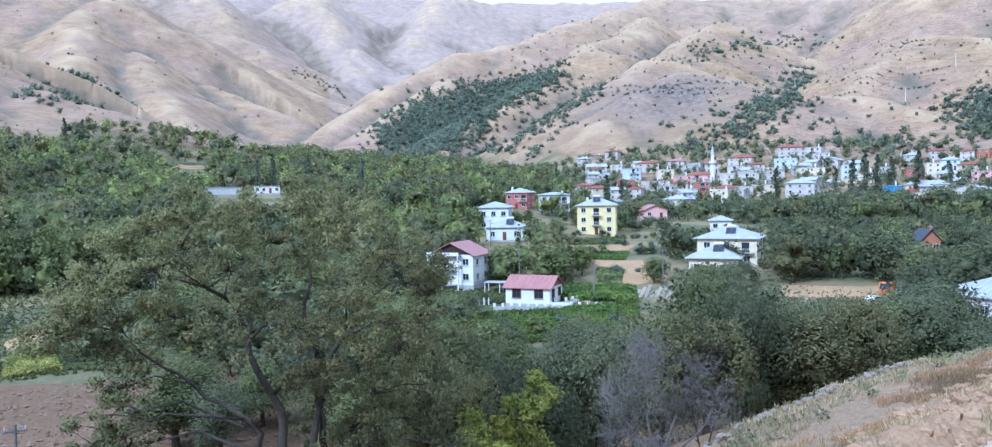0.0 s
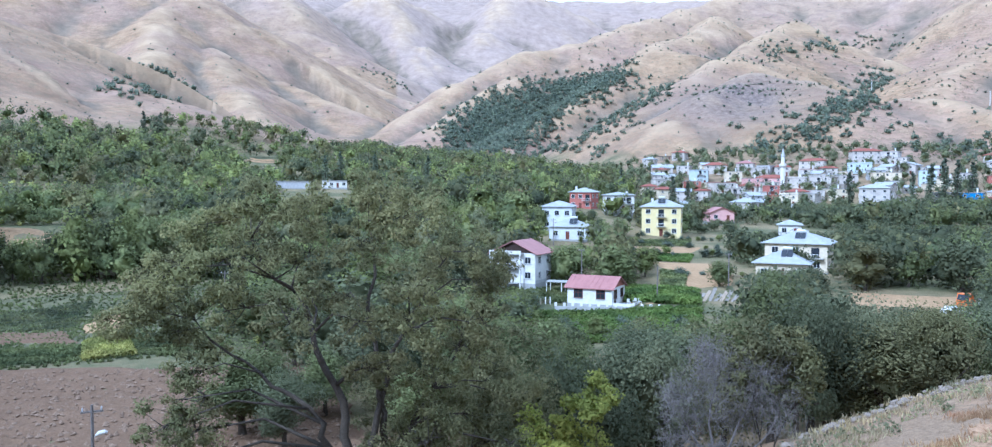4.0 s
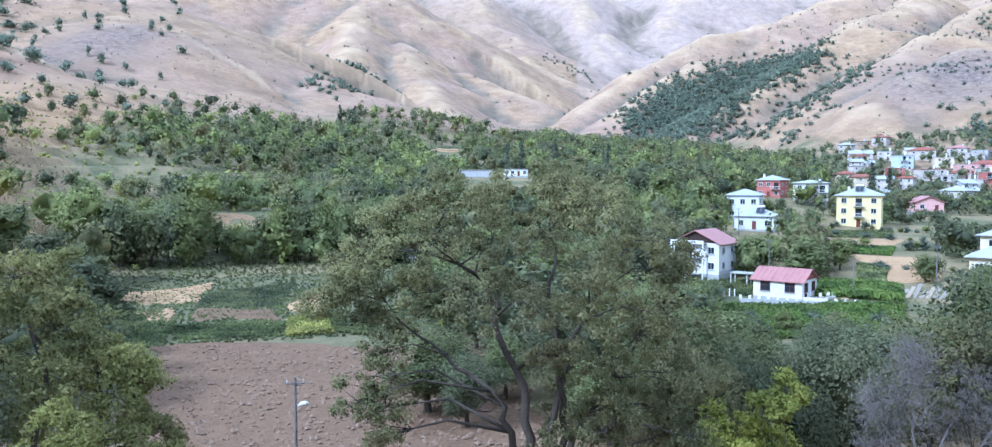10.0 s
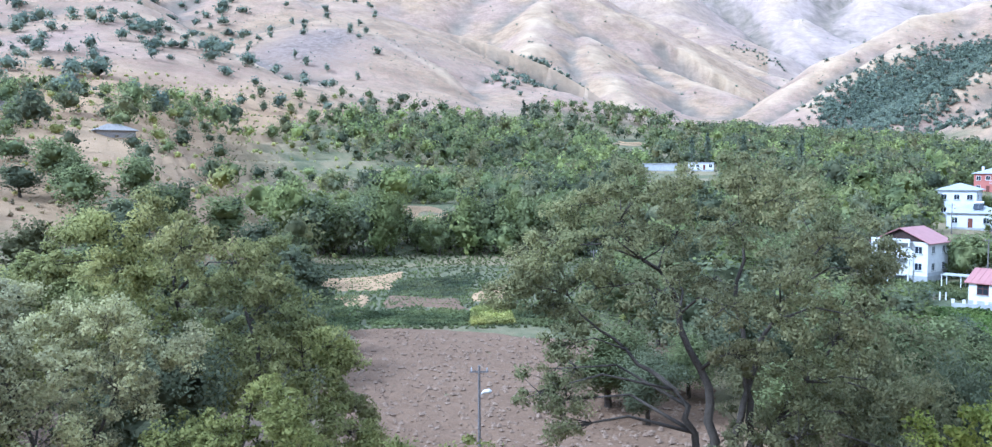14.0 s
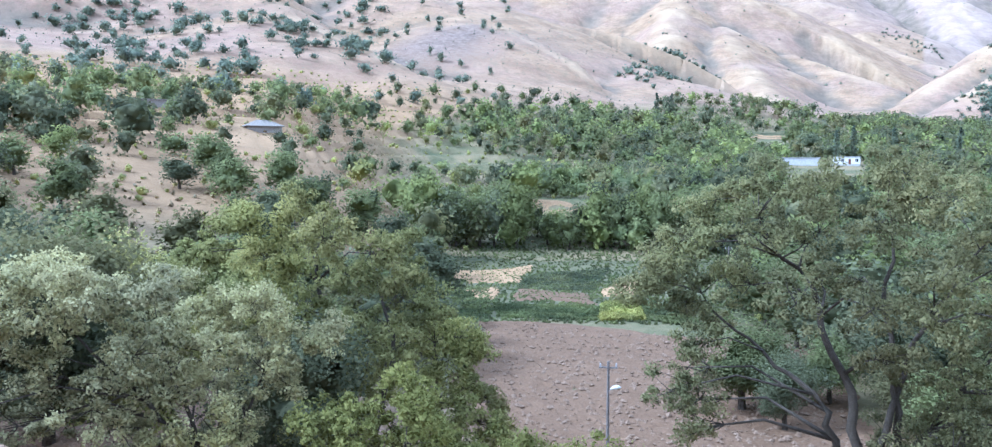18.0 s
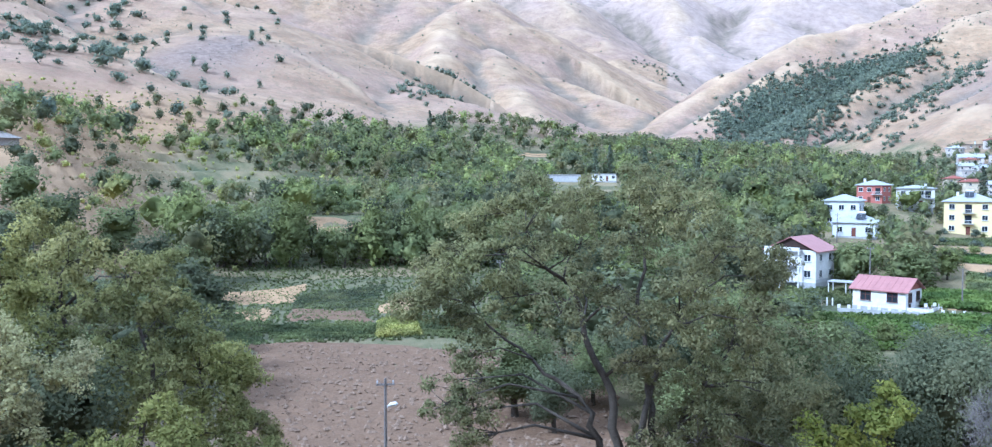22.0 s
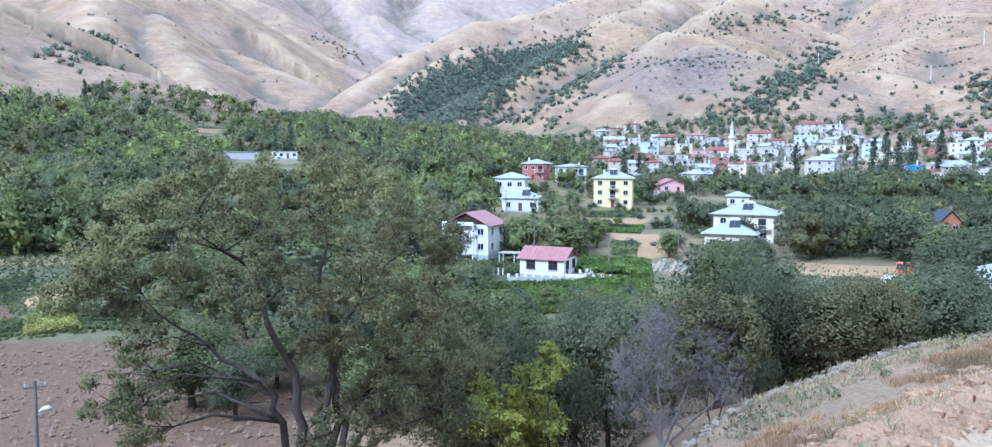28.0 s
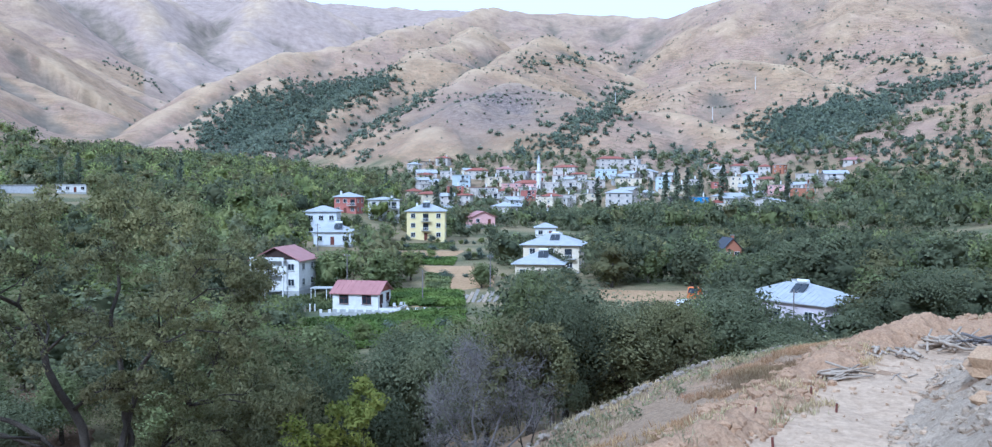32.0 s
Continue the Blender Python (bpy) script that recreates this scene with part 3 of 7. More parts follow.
def grow(rng, height, spread, trunk_r, start, levels=3, stems=1, upward=0.55, fork=4, sides=6):
    """A branching frame: returns the Build with its limbs and the twig ends."""
    b = Build()
    tips = []

    def limb(p, d, length, r, level):
        pts, rad = [p], [r]
        steps = 4
        for i in range(steps):
            d = (d + Vector(rng.normal(0, 0.16, 3)) + Vector((0, 0, 0.05 * upward))).normalized()
            p = p + d * (length / steps)
            pts.append(p)
            rad.append(r * (1 - 0.62 * (i + 1) / steps))
            if level < levels and i >= (1 if level else 1):
                for _ in range(fork if i == steps - 1 else max(1, fork - 2)):
                    a = rng.uniform(0, 2 * math.pi)
                    out = Vector((math.cos(a), math.sin(a), 0)) * spread
                    nd = (d * 0.75 + out * rng.uniform(0.6, 1.1) + Vector((0, 0, upward * rng.uniform(0.1, 0.8)))).normalized()
                    limb(p, nd, length * rng.uniform(0.5, 0.72), rad[-1] * 0.68, level + 1)
        if level >= levels - 1:
            tips.append(tuple(p))
            tips.append(tuple(pts[2]))
        if level < 2:
            b.tube(pts, rad, sides)
        elif level == 2:
            b.tube([pts[0], pts[2], pts[4]], [rad[0], rad[2], rad[4]], 3)

    for k in range(stems):
        a = 2 * math.pi * k / max(stems, 1) + rng.uniform(0, 1)
        lean = 0.0 if stems == 1 else 0.42
        limb(Vector((0.25 * math.cos(a) * (stems > 1), 0.25 * math.sin(a) * (stems > 1), -0.4)), Vector((lean * math.cos(a), lean * math.sin(a), 1)).normalized(), start, trunk_r / (1 if stems == 1 else 1.35), 0)
    return b, np.array(tips)


def fitted(tips, height, radius):
    """Scale that brings twig ends to the wanted height and reach."""
    zmax = tips[:, 2].max() * 1.04
    reach = np.quantile(np.hypot(tips[:, 0], tips[:, 1]), 0.95) * 1.06
    return np.array((radius / reach, radius / reach, height / zmax))


def near_tree(name, seed, height, radius, leafmat, label, x, y, leaves, size, clump, stems=1, trunk_r=0.3, levels=3, fork=4, barkmat="bark", upward=0.55, tufts=150, hollow=0.0, skirt=0):
    """A tree close to the viewpoint: trunk with limbs, crown of leaf sprays at the twig ends."""
    rng = np.random.default_rng(seed)
    b, tips = grow(rng, height, 0.9, trunk_r, height * 0.42, levels, stems, upward, fork)
    sc = fitted(tips, height - clump * 0.5, radius - clump * 0.5)
    b.v = [(p[0] * sc[0], p[1] * sc[1], p[2] * sc[2]) for p in b.v]
    tips = tips * sc
    z = ground_at(x, y)
    root = new(name)
    root.matrix_basis = pose(x, y, z - 0.1)
    tagged(root, label, "tree")
    part("trunk", b, M[barkmat], root, smooth=True)
    reach = np.hypot(tips[:, 0], tips[:, 1])
    open_core = (reach < hollow * radius) & (tips[:, 2] < 0.68 * height)
    cand = tips[~open_core]
    c = cand[rng.permutation(len(cand))[:tufts]]
    c = np.concatenate([c, c[: len(c) * 2 // 3] + rng.normal(0, clump * 0.75, (len(c) * 2 // 3, 3))])
    if skirt:
        a, rad = rng.uniform(0, 6.283, skirt), radius * np.sqrt(rng.uniform(0.15, 1.0, skirt)) * 0.92
        c = np.concatenate([c, np.stack([np.cos(a) * rad, np.sin(a) * rad, height * rng.uniform(0.04, 0.55, skirt)], 1)])
    rr = clump * rng.uniform(0.35, 1.15, len(c))
    per = max(6, int(leaves / len(c)))
    part("crown", quad_mesh("crown", leaf_quads(c, rr, per, size, rng, 0.8, 0.25, 0.0, np.array((0, 0, height * 0.45))), M[leafmat]), None, root)
    return root


def twig_slivers(centres, radii, count, length, rng):
    """Thin bare twigs that fan out round clump centres: (n, 4, 3)."""
    idx = np.repeat(np.arange(len(centres)), count)
    n = len(idx)
    u = unit(rng.normal(size=(n, 3)) + np.array((0, 0, 0.6)))
    base = centres[idx] + rng.normal(size=(n, 3)) * radii[idx][:, None] * 0.55
    tip = base + u * (length * rng.uniform(0.5, 1.3, n))[:, None]
    side = unit(np.cross(u, rng.normal(size=(n, 3)))) * rng.uniform(0.007, 0.014, n)[:, None]
    mid = base * 0.45 + tip * 0.55 + rng.normal(size=(n, 3)) * 0.04
    return np.stack([base - side, mid - side * 0.8, tip, mid + side], 1)


def lobed_tree(name, seed, label, h, d, stems, lobes, leafmat, leaf, clump, per, tufts, trunk_r, deep, barkmat="bark"):
    """A tree with boughs shaped to fit the camera's view. stems: lines of (across, up); lobes: (across, up, radius) of
    the foliage masses; deep: half depth of the crown.
    """
    rng = np.random.default_rng(seed)
    x, y = (float(v) for v in polar(h, d))
    root = new(name)
    root.matrix_basis = pose(x, y, ground_at(x, y) - 0.1, 0, 0, -h)
    tagged(root, label, "tree")
    b, knots = Build(), []
    for k, line in enumerate(stems):
        way = rng.uniform(0.05, 0.5) * deep
        pts, rad = [], []
        m = len(line) - 1
        for i in range(m):
            for f in (0.0, 0.33, 0.66):
                q = (i + f) / m
                u = line[i][0] * (1 - f) + line[i + 1][0] * f
                w = line[i][1] * (1 - f) + line[i + 1][1] * f
                j = 0.55 * trunk_r * (q > 0)
                pts.append((u + rng.normal(0, j), way * q + rng.normal(0, j), w + rng.normal(0, j * 0.5) - 0.4 * (i + f == 0)))
                rad.append(trunk_r * (1 - 0.86 * q ** 0.8) * (1.0 if k == 0 else 0.8))
        b.tube(pts, rad, 8)
        knots += list(zip(pts[2:], rad[2:]))
    kp, kr = np.array([p for p, r in knots]), np.array([r for p, r in knots])
    mean_u = sum(l[0] for l in lobes) / len(lobes)
    wide = max(abs(l[0] - mean_u) for l in lobes) * 1.05
    centres, radii = [], []
    for u, w, r in lobes:
        reach = deep * math.sqrt(max(0.12, 1 - ((u - mean_u) / wide) ** 2))
        for side in (-1, 1):
            c = np.array((u + rng.normal(0, 0.3 * r), side * reach * rng.uniform(0.1, 0.9), w + rng.normal(0, 0.15 * r)))
            gap = np.linalg.norm(kp - c, axis=1) + 3.0 * np.maximum(0, kp[:, 2] - c[2] + 0.4 * r)
            n = int(gap.argmin())
            s0 = kp[n]
            bow = (s0 + c) / 2 + rng.normal(0, 0.12, 3) * r + np.array((0, 0, 0.12 * np.linalg.norm(c - s0)))
            r0 = min(kr[n] * 0.6, 0.05 + 0.03 * np.linalg.norm(c - s0))
            b.tube([tuple(s0), tuple(s0 * 0.55 + bow * 0.45), tuple(bow), tuple(c)], [r0, r0 * 0.85, r0 * 0.65, r0 * 0.3], 5)
            off = unit(rng.normal(size=(tufts, 3))) * (r * rng.random(tufts) ** 0.45)[:, None] * np.array((1, 1, 0.85))
            for o in off:
                root_at = bow * 0.35 + c * 0.65 if rng.random() < 0.5 else c
                b.tube([tuple(root_at), tuple((root_at + c + o) / 2 + rng.normal(0, 0.06, 3)), tuple(c + o)], [r0 * 0.35, r0 * 0.22, 0.008], 3)
                centres.append(c + o)
                radii.append(clump * rng.uniform(0.55, 1.25))
    part("trunk", b, M[barkmat], root, smooth=True)
    cc, rr = np.array(centres), np.array(radii)
    if leafmat:
        part("crown", quad_mesh("crown", leaf_quads(cc, rr, per, leaf, rng, 0.75, 0.15, 0.0, np.array((mean_u, 0, min(l[1] for l in lobes)))), M[leafmat]), None, root)
    else:
        part("bare_crown", quad_mesh("bare_crown", twig_slivers(cc, rr, per, leaf, rng), M[barkmat]), None, root, "fine bare grey twigs")
    return root


def crown_clumps(rng, n, flat=1.0, low=0.25):
    """Clump centres in a lumpy crown of radius 1 and height 1 (base at 0)."""
    u = unit(rng.normal(size=(n, 3)))
    r = 0.35 + 0.45 * rng.random(n)
    c = u * r[:, None]
    z = low + (1 - low) * (0.5 + c[:, 2] * 0.62 * flat)
    taper = np.interp(z, (low, 0.45, 0.75, 1.0), (0.8, 1.05, 0.9, 0.45))
    return np.stack([c[:, 0] * taper, c[:, 1] * taper, np.clip(z, 0.1, 0.93)], 1), rng.uniform(0.2, 0.36, n)


PROTO = {}
PROTO_HEIGHT = {"poplar": 9.0, "shrub": 1.5}


def prototype(kind, k, close=False):
    """Unit tree meshes (radius 1, height 1): trunk and crown, made once for each kind and form."""
    if (kind, k, close) in PROTO:
        return PROTO[kind, k, close]
    rng = np.random.default_rng(100 + 17 * k + len(kind) * 1000)
    b = Build()
    if kind == "poplar":
        n = 34
        z = np.linspace(0.1, 0.97, n)
        rr = np.interp(z, (0.1, 0.35, 0.8, 1.0), (0.55, 0.9, 0.6, 0.12))
        a = rng.uniform(0, 6.28, n)
        c = np.stack([np.cos(a) * rr * 0.45, np.sin(a) * rr * 0.45, z], 1)
        c[:, 2] *= PROTO_HEIGHT["poplar"]
        q, facing = leaf_quads(c, rr * 0.6, 34, 0.3, rng, 1.2, 0.3)
        b.tube([(0, 0, -0.3), (0.02, 0, 3.6), (0, 0.02, 8.0)], [0.12, 0.08, 0.02], 6)
        mat = "poplar"
    else:
        n = (32 if close else 26) if kind != "shrub" else 16
        c, r = crown_clumps(rng, n, 1.0, 0.12 if kind != "shrub" else -0.05)
        tall = PROTO_HEIGHT.get(kind, 2.2)
        c = c * (1, 1, tall)
        c, r = c * (0.85, 0.85, 1), r * (1.25 if close else 1.4)
        sprays = leaf_quads(c, r, 320 if close else 62, 0.044 if close else 0.1, rng, 0.9, 0.4, 0.0, np.array((0, 0, 0.45 * tall)))
        q, facing = joined(sprays, mass_quads(c[None], r[None], 9 if close else 7, rng, 0.5 if close else 0.54))
        mat = {"walnut": "walnut", "orchard": "orchard", "lime": "lime", "silver": "silver", "shrub": "scrub", "wood": "woods"}[kind]
        b.tube([(0, 0, -0.1), (0.02, 0.01, 0.3 * tall / 2), (0.03, -0.02, 0.4 * tall)], [0.065, 0.05, 0.034], 7)
        for i in range(5):
            e = c[rng.integers(n)]
            b.tube([(0.03, -0.02, 0.26 * tall), tuple(e * 0.55 + np.array((0, 0, 0.2))), tuple(e)], [0.03, 0.02, 0.006], 5)
    top = np.quantile(q[..., 2], 0.997)
    wide = np.quantile(np.hypot(q[..., 0], q[..., 1]), 0.99)
    q = q * (1 / wide, 1 / wide, PROTO_HEIGHT.get(kind, 2.2) / top)
    b.v = [(v[0] / wide, v[1] / wide, v[2] * PROTO_HEIGHT.get(kind, 2.2) / top) for v in b.v]
    PROTO[kind, k, close] = (b.mesh("trunk", M["bark"]), quad_mesh("crown", (q, facing), M[mat]))
    return PROTO[kind, k, close]


TREE_LABELS = {
    "walnut": "dark olive-green broadleaf tree at the foot of the slope",
    "orchard": "mid-green leafy orchard tree on the valley floor",
    "lime": "light green young tree among darker orchard trees",
    "silver": "grey-green willow with silvery leaves in the valley",
    "wood": "dark green broadleaf tree in the dense valley wood",
    "poplar": "tall narrow dark green poplar standing upright",
    "shrub": "low round dark green shrub on the dry ground",
}


def mid_tree(kind, k, x, y, height, radius, turn, group="trees in the valley", label=""):
    trunk, crown = prototype(kind, k % 3 if math.hypot(x, y) < 84 else k, math.hypot(x, y) < 84)
    name = {"poplar": "poplar_tree", "shrub": "shrub"}.get(kind, "tree")
    root = new(name)
    root.matrix_basis = pose(x, y, ground_at(x, y) - 0.05, 0, 0, turn) @ Matrix.Diagonal((radius, radius, height / PROTO_HEIGHT.get(kind, 2.2), 1))
    tagged(root, label or TREE_LABELS[kind], "shrub" if kind == "shrub" else "tree", group)
    part("trunk", trunk, None, root)
    part("crown", crown, None, root)
    return root


# sectors with tree tops capped to fit the camera's view: headings, distances, highest elevation angle of a tree top
# (-90: open ground)
VIEW_CAPS = (
    (-42, -21.5, 62, 180, -90), (-48, -36, 40, 66, -19), (-36, -22, 28, 64, -19),
    (-43, -36, 180, 222, -2.2), (-36, -31.4, 180, 216, -3.5), (-36, -31.4, 216, 250, -90), (-31.4, -25, 180, 230, -2.4), (-42, -36.5, 222, 262, -0.9),
    (-31.5, -29.5, 216, 245, -3.0),
    (-21.2, -18.6, 530, 556, -90), (-21.2, -18.6, 300, 530, 1.7), (-19.4, -14, 60, 376, -0.5), (-19.4, -14, 376, 402, -90),
    (-47, -21, 262, 330, 0.5),
    
    (-6, 0.6, 100, 172, -6.9), (-6, -1, 120, 185, -6.6), (-0.6, 6.8, 110, 152, -8.5), (-0.2, 5.4, 143, 166, -90), (6.5, 13.2, 100, 152, -8.3),
    (-4, 13.4, 40, 110, -8.9), (5.0, 9.8, 150, 252, -90), (9.8, 11.6, 195, 252, -90), (9.8, 11.6, 158, 195, -4.7), (11.6, 13, 152, 190, -7.2), (4.4, 5.4, 165, 250, -5.2),
    (-1.6, 2.4, 150, 235, -3.7), (2.4, 4.6, 150, 280, -1.9), (-0.8, 2.8, 235, 305, -1.3), (4.4, 10.6, 240, 249, -3.05), (4.4, 10.6, 249, 262, -90), (9.2, 11.8, 240, 300, -1.9),
    (12.4, 15.6, 60, 178, -5.2), (13.2, 17.8, 60, 172, -5.0), (13.2, 17.8, 174, 200, -90),
    (17.6, 26.8, 136, 166, -90), (17.6, 26.8, 100, 140, -7.2), (17.6, 30, 70, 100, -6.0), (26.4, 28.6, 120, 214, -3.7),
    (28.0, 29.6, 50, 146, -6.9), (29.6, 32.0, 50, 125, -7.7), (32.0, 34.8, 50, 146, -9.0), (17, 27, 50, 72, -6.8), (27, 35, 50, 72, -8.4), (12.4, 17, 50, 70, -5.4), (17.6, 26.8, 70, 100, -7.3), (28.6, 34.8, 122, 146, -90),
    (3, 19, 300, 405, -0.75), (19, 36, 300, 420, -0.2), (5, 33.5, 405, 640, -90), (34.8, 60, 100, 300, -0.8),
    (18, 60, 166, 300, -2.0), (11.6, 18, 200, 300, -2.6), (34.8, 60, 60, 166, -4.4),
    
)


def top_limit(h, d):
    lim = 40.0
    for h0, h1, d0, d1, e in VIEW_CAPS:
        if h0 <= h <= h1 and d0 <= d <= d1:
            lim = min(lim, e)
    return lim


def spread_points(rng, h0, h1, d0, d1, spacing, tries):
    """Random places over a sector, none nearer to another than the spacing."""
    got, cells = [], {}
    for _ in range(tries):
        h, d = rng.uniform(h0, h1), math.sqrt(rng.uniform(d0 * d0, d1 * d1))
        x, y = math.sin(math.radians(h)) * d, math.cos(math.radians(h)) * d
        ci, cj = int(x // spacing), int(y // spacing)
        if any((x - p) ** 2 + (y - q) ** 2 < spacing * spacing for a in (-1, 0, 1) for b in (-1, 0, 1) for p, q in cells.get((ci + a, cj + b), ())):
            continue
        cells.setdefault((ci, cj), []).append((x, y))
        got.append((x, y, h, d))
    return got


# -- the trees close by --
lobed_tree("oak_tree", 11, "large spreading olive-green oak with dark forked limbs", -14.6, 41, (((-0.3, 0), (-0, 7.8), (-0.2, 10.6), (-1.2, 13.1), (-2.1, 15.3), (-3.6, 17.2), (-5, 19)), ((0, 0), (1.2, 7.8), (1.6, 10.5), (2.8, 13.6), (4.2, 16.1), (5.4, 17.7)), ((0.3, 0), (-0.8, 7.9), (-1.8, 10), (-3.6, 11.2), (-5.7, 12.6), (-8, 15.1)), ((0.6, 0), (1.7, 7.8), (1.9, 10.5), (1.1, 14.3), (1.6, 17.4), (1.3, 19.9)), ((0.9, 0), (2.2, 7.8), (3.8, 9.5), (5.7, 12.3), (6.6, 15.1))),
           ((-3.9, 20.1, 1.5), (-1.6, 19.9, 1.4), (1.3, 20.4, 1.5), (3.8, 19.4, 1.6), (6, 18.2, 1.6), (7.4, 16.7, 1.2), (-5.9, 19.2, 1.3), (-6.7, 17.4, 1.5), (-4.2, 18, 1.8), (-1.2, 17.6, 1.8), (1.6, 17.9, 1.9), (3.9, 16.6, 1.8), (-8.5, 16, 1.4), (-9.3, 14.8, 1), (-7.5, 14.3, 1.4), (-5.1, 15.4, 1.7), (-1.6, 15.3, 1.5), (0.6, 14.9, 1.8), (3.1, 14.1, 1.6), (5.5, 14.8, 1.6), (6.5, 12.7, 1.5), (-7.1, 12.4, 1.2), (-7.8, 10.2, 1.4), (-6.8, 8.6, 1.4), (1.4, 12.4, 1.6), (4.2, 11.4, 1.6), (5.7, 9.4, 1.8), (2.8, 9.8, 1.8), (1.2, 8.3, 1.6), (4.1, 7.9, 1.9), (7.6, 8, 1.6), (7.9, 10.9, 1.3)),
           "walnut", 0.125, 0.5, 130, 14, 0.3, 6.5)
lobed_tree("oak_tree", 12, "dense green oak leaning over the slope", -46, 33, (((-0.3, 0), (-1.1, 2.4), (-1.5, 6), (-2.5, 8.8), (-3.7, 11)), ((0, 0), (-0.1, 2.3), (0.4, 5.4), (-0, 8.7), (-0, 10)), ((0.3, 0), (0.4, 2.3), (2.2, 4.3), (2.2, 7.4))),
           ((-5.1, 11.4, 1), (-3.6, 11.6, 1), (-2, 11.2, 1.1), (-0, 10.3, 1), (-6.3, 10.2, 1), (-4.4, 9.9, 1.2), (-2.7, 9.6, 1.2), (-1, 9.1, 1.2), (0.7, 8.8, 1.2), (2, 7.8, 1.1), (3, 6.7, 0.9), (1.2, 6.8, 1.3), (-0.3, 7.3, 1.3), (-0.1, 5.5, 1.1), (1.9, 5.5, 1.1), (3.5, 5.8, 0.8), (3.3, 4.4, 0.9), (0.9, 4, 1.1), (2.4, 3.1, 1.1), (4.5, 3.4, 0.9), (4.8, 2.1, 1.1), (-3, 7.9, 1.1), (-1.8, 6, 1.2), (-4.4, 7.1, 1.2), (-5.8, 8.3, 1.2), (-1.1, 3.4, 1.3)),
           "olive", 0.115, 0.42, 110, 14, 0.22, 4.5)
lobed_tree("silver_tree", 14, "grey-green silver-leaved tree close on the slope", -60.5, 23.5, (((-0.3, 0), (0.8, 0.5), (-0.1, 1.8), (-1.5, 3.2), (-2.4, 4.6)), ((0, 0), (1.4, 0.4), (2.4, 1.5), (3, 2.9)), ((0.3, 0), (1.1, 0.5), (0.5, 2.4), (0.1, 4.1))),
           ((-2.7, 5.3, 0.6), (-1.7, 5.4, 0.7), (-3.1, 4.6, 0.8), (-2, 4.4, 1), (-0.7, 4.9, 0.8), (0.4, 5, 0.7), (0.7, 4, 0.9), (-0.7, 3.6, 1), (2.2, 4.4, 0.7), (3, 4, 0.6), (1.6, 3.2, 0.9), (-2.8, 3.1, 1), (-1.5, 2.3, 1), (0.2, 2.3, 1), (1.4, 1.9, 0.9), (2.8, 2.8, 0.9), (3.7, 2.2, 0.7), (2.4, 1.3, 0.7), (-2.8, 1.5, 1), (-0.8, 1, 1), (0.9, 0.6, 0.9), (-4.1, 4.1, 0.9), (-4.3, 2.2, 0.9), (4.2, 3.5, 0.6)),
           "paleleaf", 0.08, 0.3, 120, 15, 0.13, 2.6)
lobed_tree("lime_shrub", 15, "light green bushy young tree on the slope", -44.6, 20.5, (((-0.3, 0), (-0.3, -0.3), (-0.6, 1), (-1.2, 1.8)), ((0, 0), (-0.1, -0.3), (0.1, 1.3), (0.2, 2.3))),
           ((-1.8, 1.9, 0.7), (-1, 2.1, 0.7), (0.1, 2.6, 0.6), (-0.4, 1.6, 0.8), (0.9, 1.4, 0.7), (0.4, 2.1, 0.6), (-1.3, 1.3, 0.8), (1.6, 1.1, 0.5), (0.1, 0.7, 1), (-1.2, 0.2, 0.9), (1, 0.1, 0.8)),
           "brightolive", 0.085, 0.24, 70, 15, 0.07, 1.5)
near_tree("oak_tree", 13, 12.0, 6.2, "olive", "broad green tree with pale leaf tips", *polar(-57.5, 40.0), 44000, 0.16, 1.0, stems=2, trunk_r=0.35, tufts=100, skirt=40)
near_tree("lime_shrub", 16, 4.2, 2.4, "brightolive", "light green shrub beside the ploughed field", *polar(-33.8, 27.0), 13000, 0.1, 0.5, stems=5, trunk_r=0.08, levels=2, fork=5, tufts=60)
near_tree("yellow_tree", 17, 10.8, 2.8, "yellow", "yellowing slender tree among dark trees", *polar(1.9, 41.0), 9000, 0.18, 0.62, stems=2, trunk_r=0.15, tufts=60, hollow=0.2)
lobed_tree("bare_tree", 18, "bare grey leafless tree with dense fine twigs", 10.3, 42, (((-0.3, 0), (0.1, 0.9), (-0.2, 3.2), (0.3, 6.1)), ((0, 0), (0.3, 0.9), (1.4, 3.5), (2.5, 5.5)), ((0.3, 0), (-0, 0.9), (-1.2, 2.9), (-1.8, 4.2)), ((0.6, 0), (0.4, 0.9), (2.2, 2.5), (3.2, 4.2))),
           ((-1.5, 4.5, 1.2), (-0.7, 5.8, 1.2), (0.4, 6.8, 1.2), (2.1, 6.1, 1.2), (3.2, 4.8, 1.2), (0.6, 4.8, 1.5), (-1.3, 3.2, 1.3), (2.2, 3.5, 1.3), (-0, 2.2, 1.3)),
           None, 0.5, 0.45, 34, 15, 0.15, 2.0, "dead")
near_tree("leaning_tree", 19, 8.6, 2.7, "walnut", "dull green small tree beside the bare tree", *polar(13.7, 43.0), 11000, 0.16, 0.6, stems=2, trunk_r=0.14, tufts=60)
near_tree("leaning_tree", 20, 8.2, 2.6, "walnut", "dark green tree beside the great oak", *polar(-2.6, 44.0), 12000, 0.17, 0.65, stems=2, trunk_r=0.15, tufts=60)

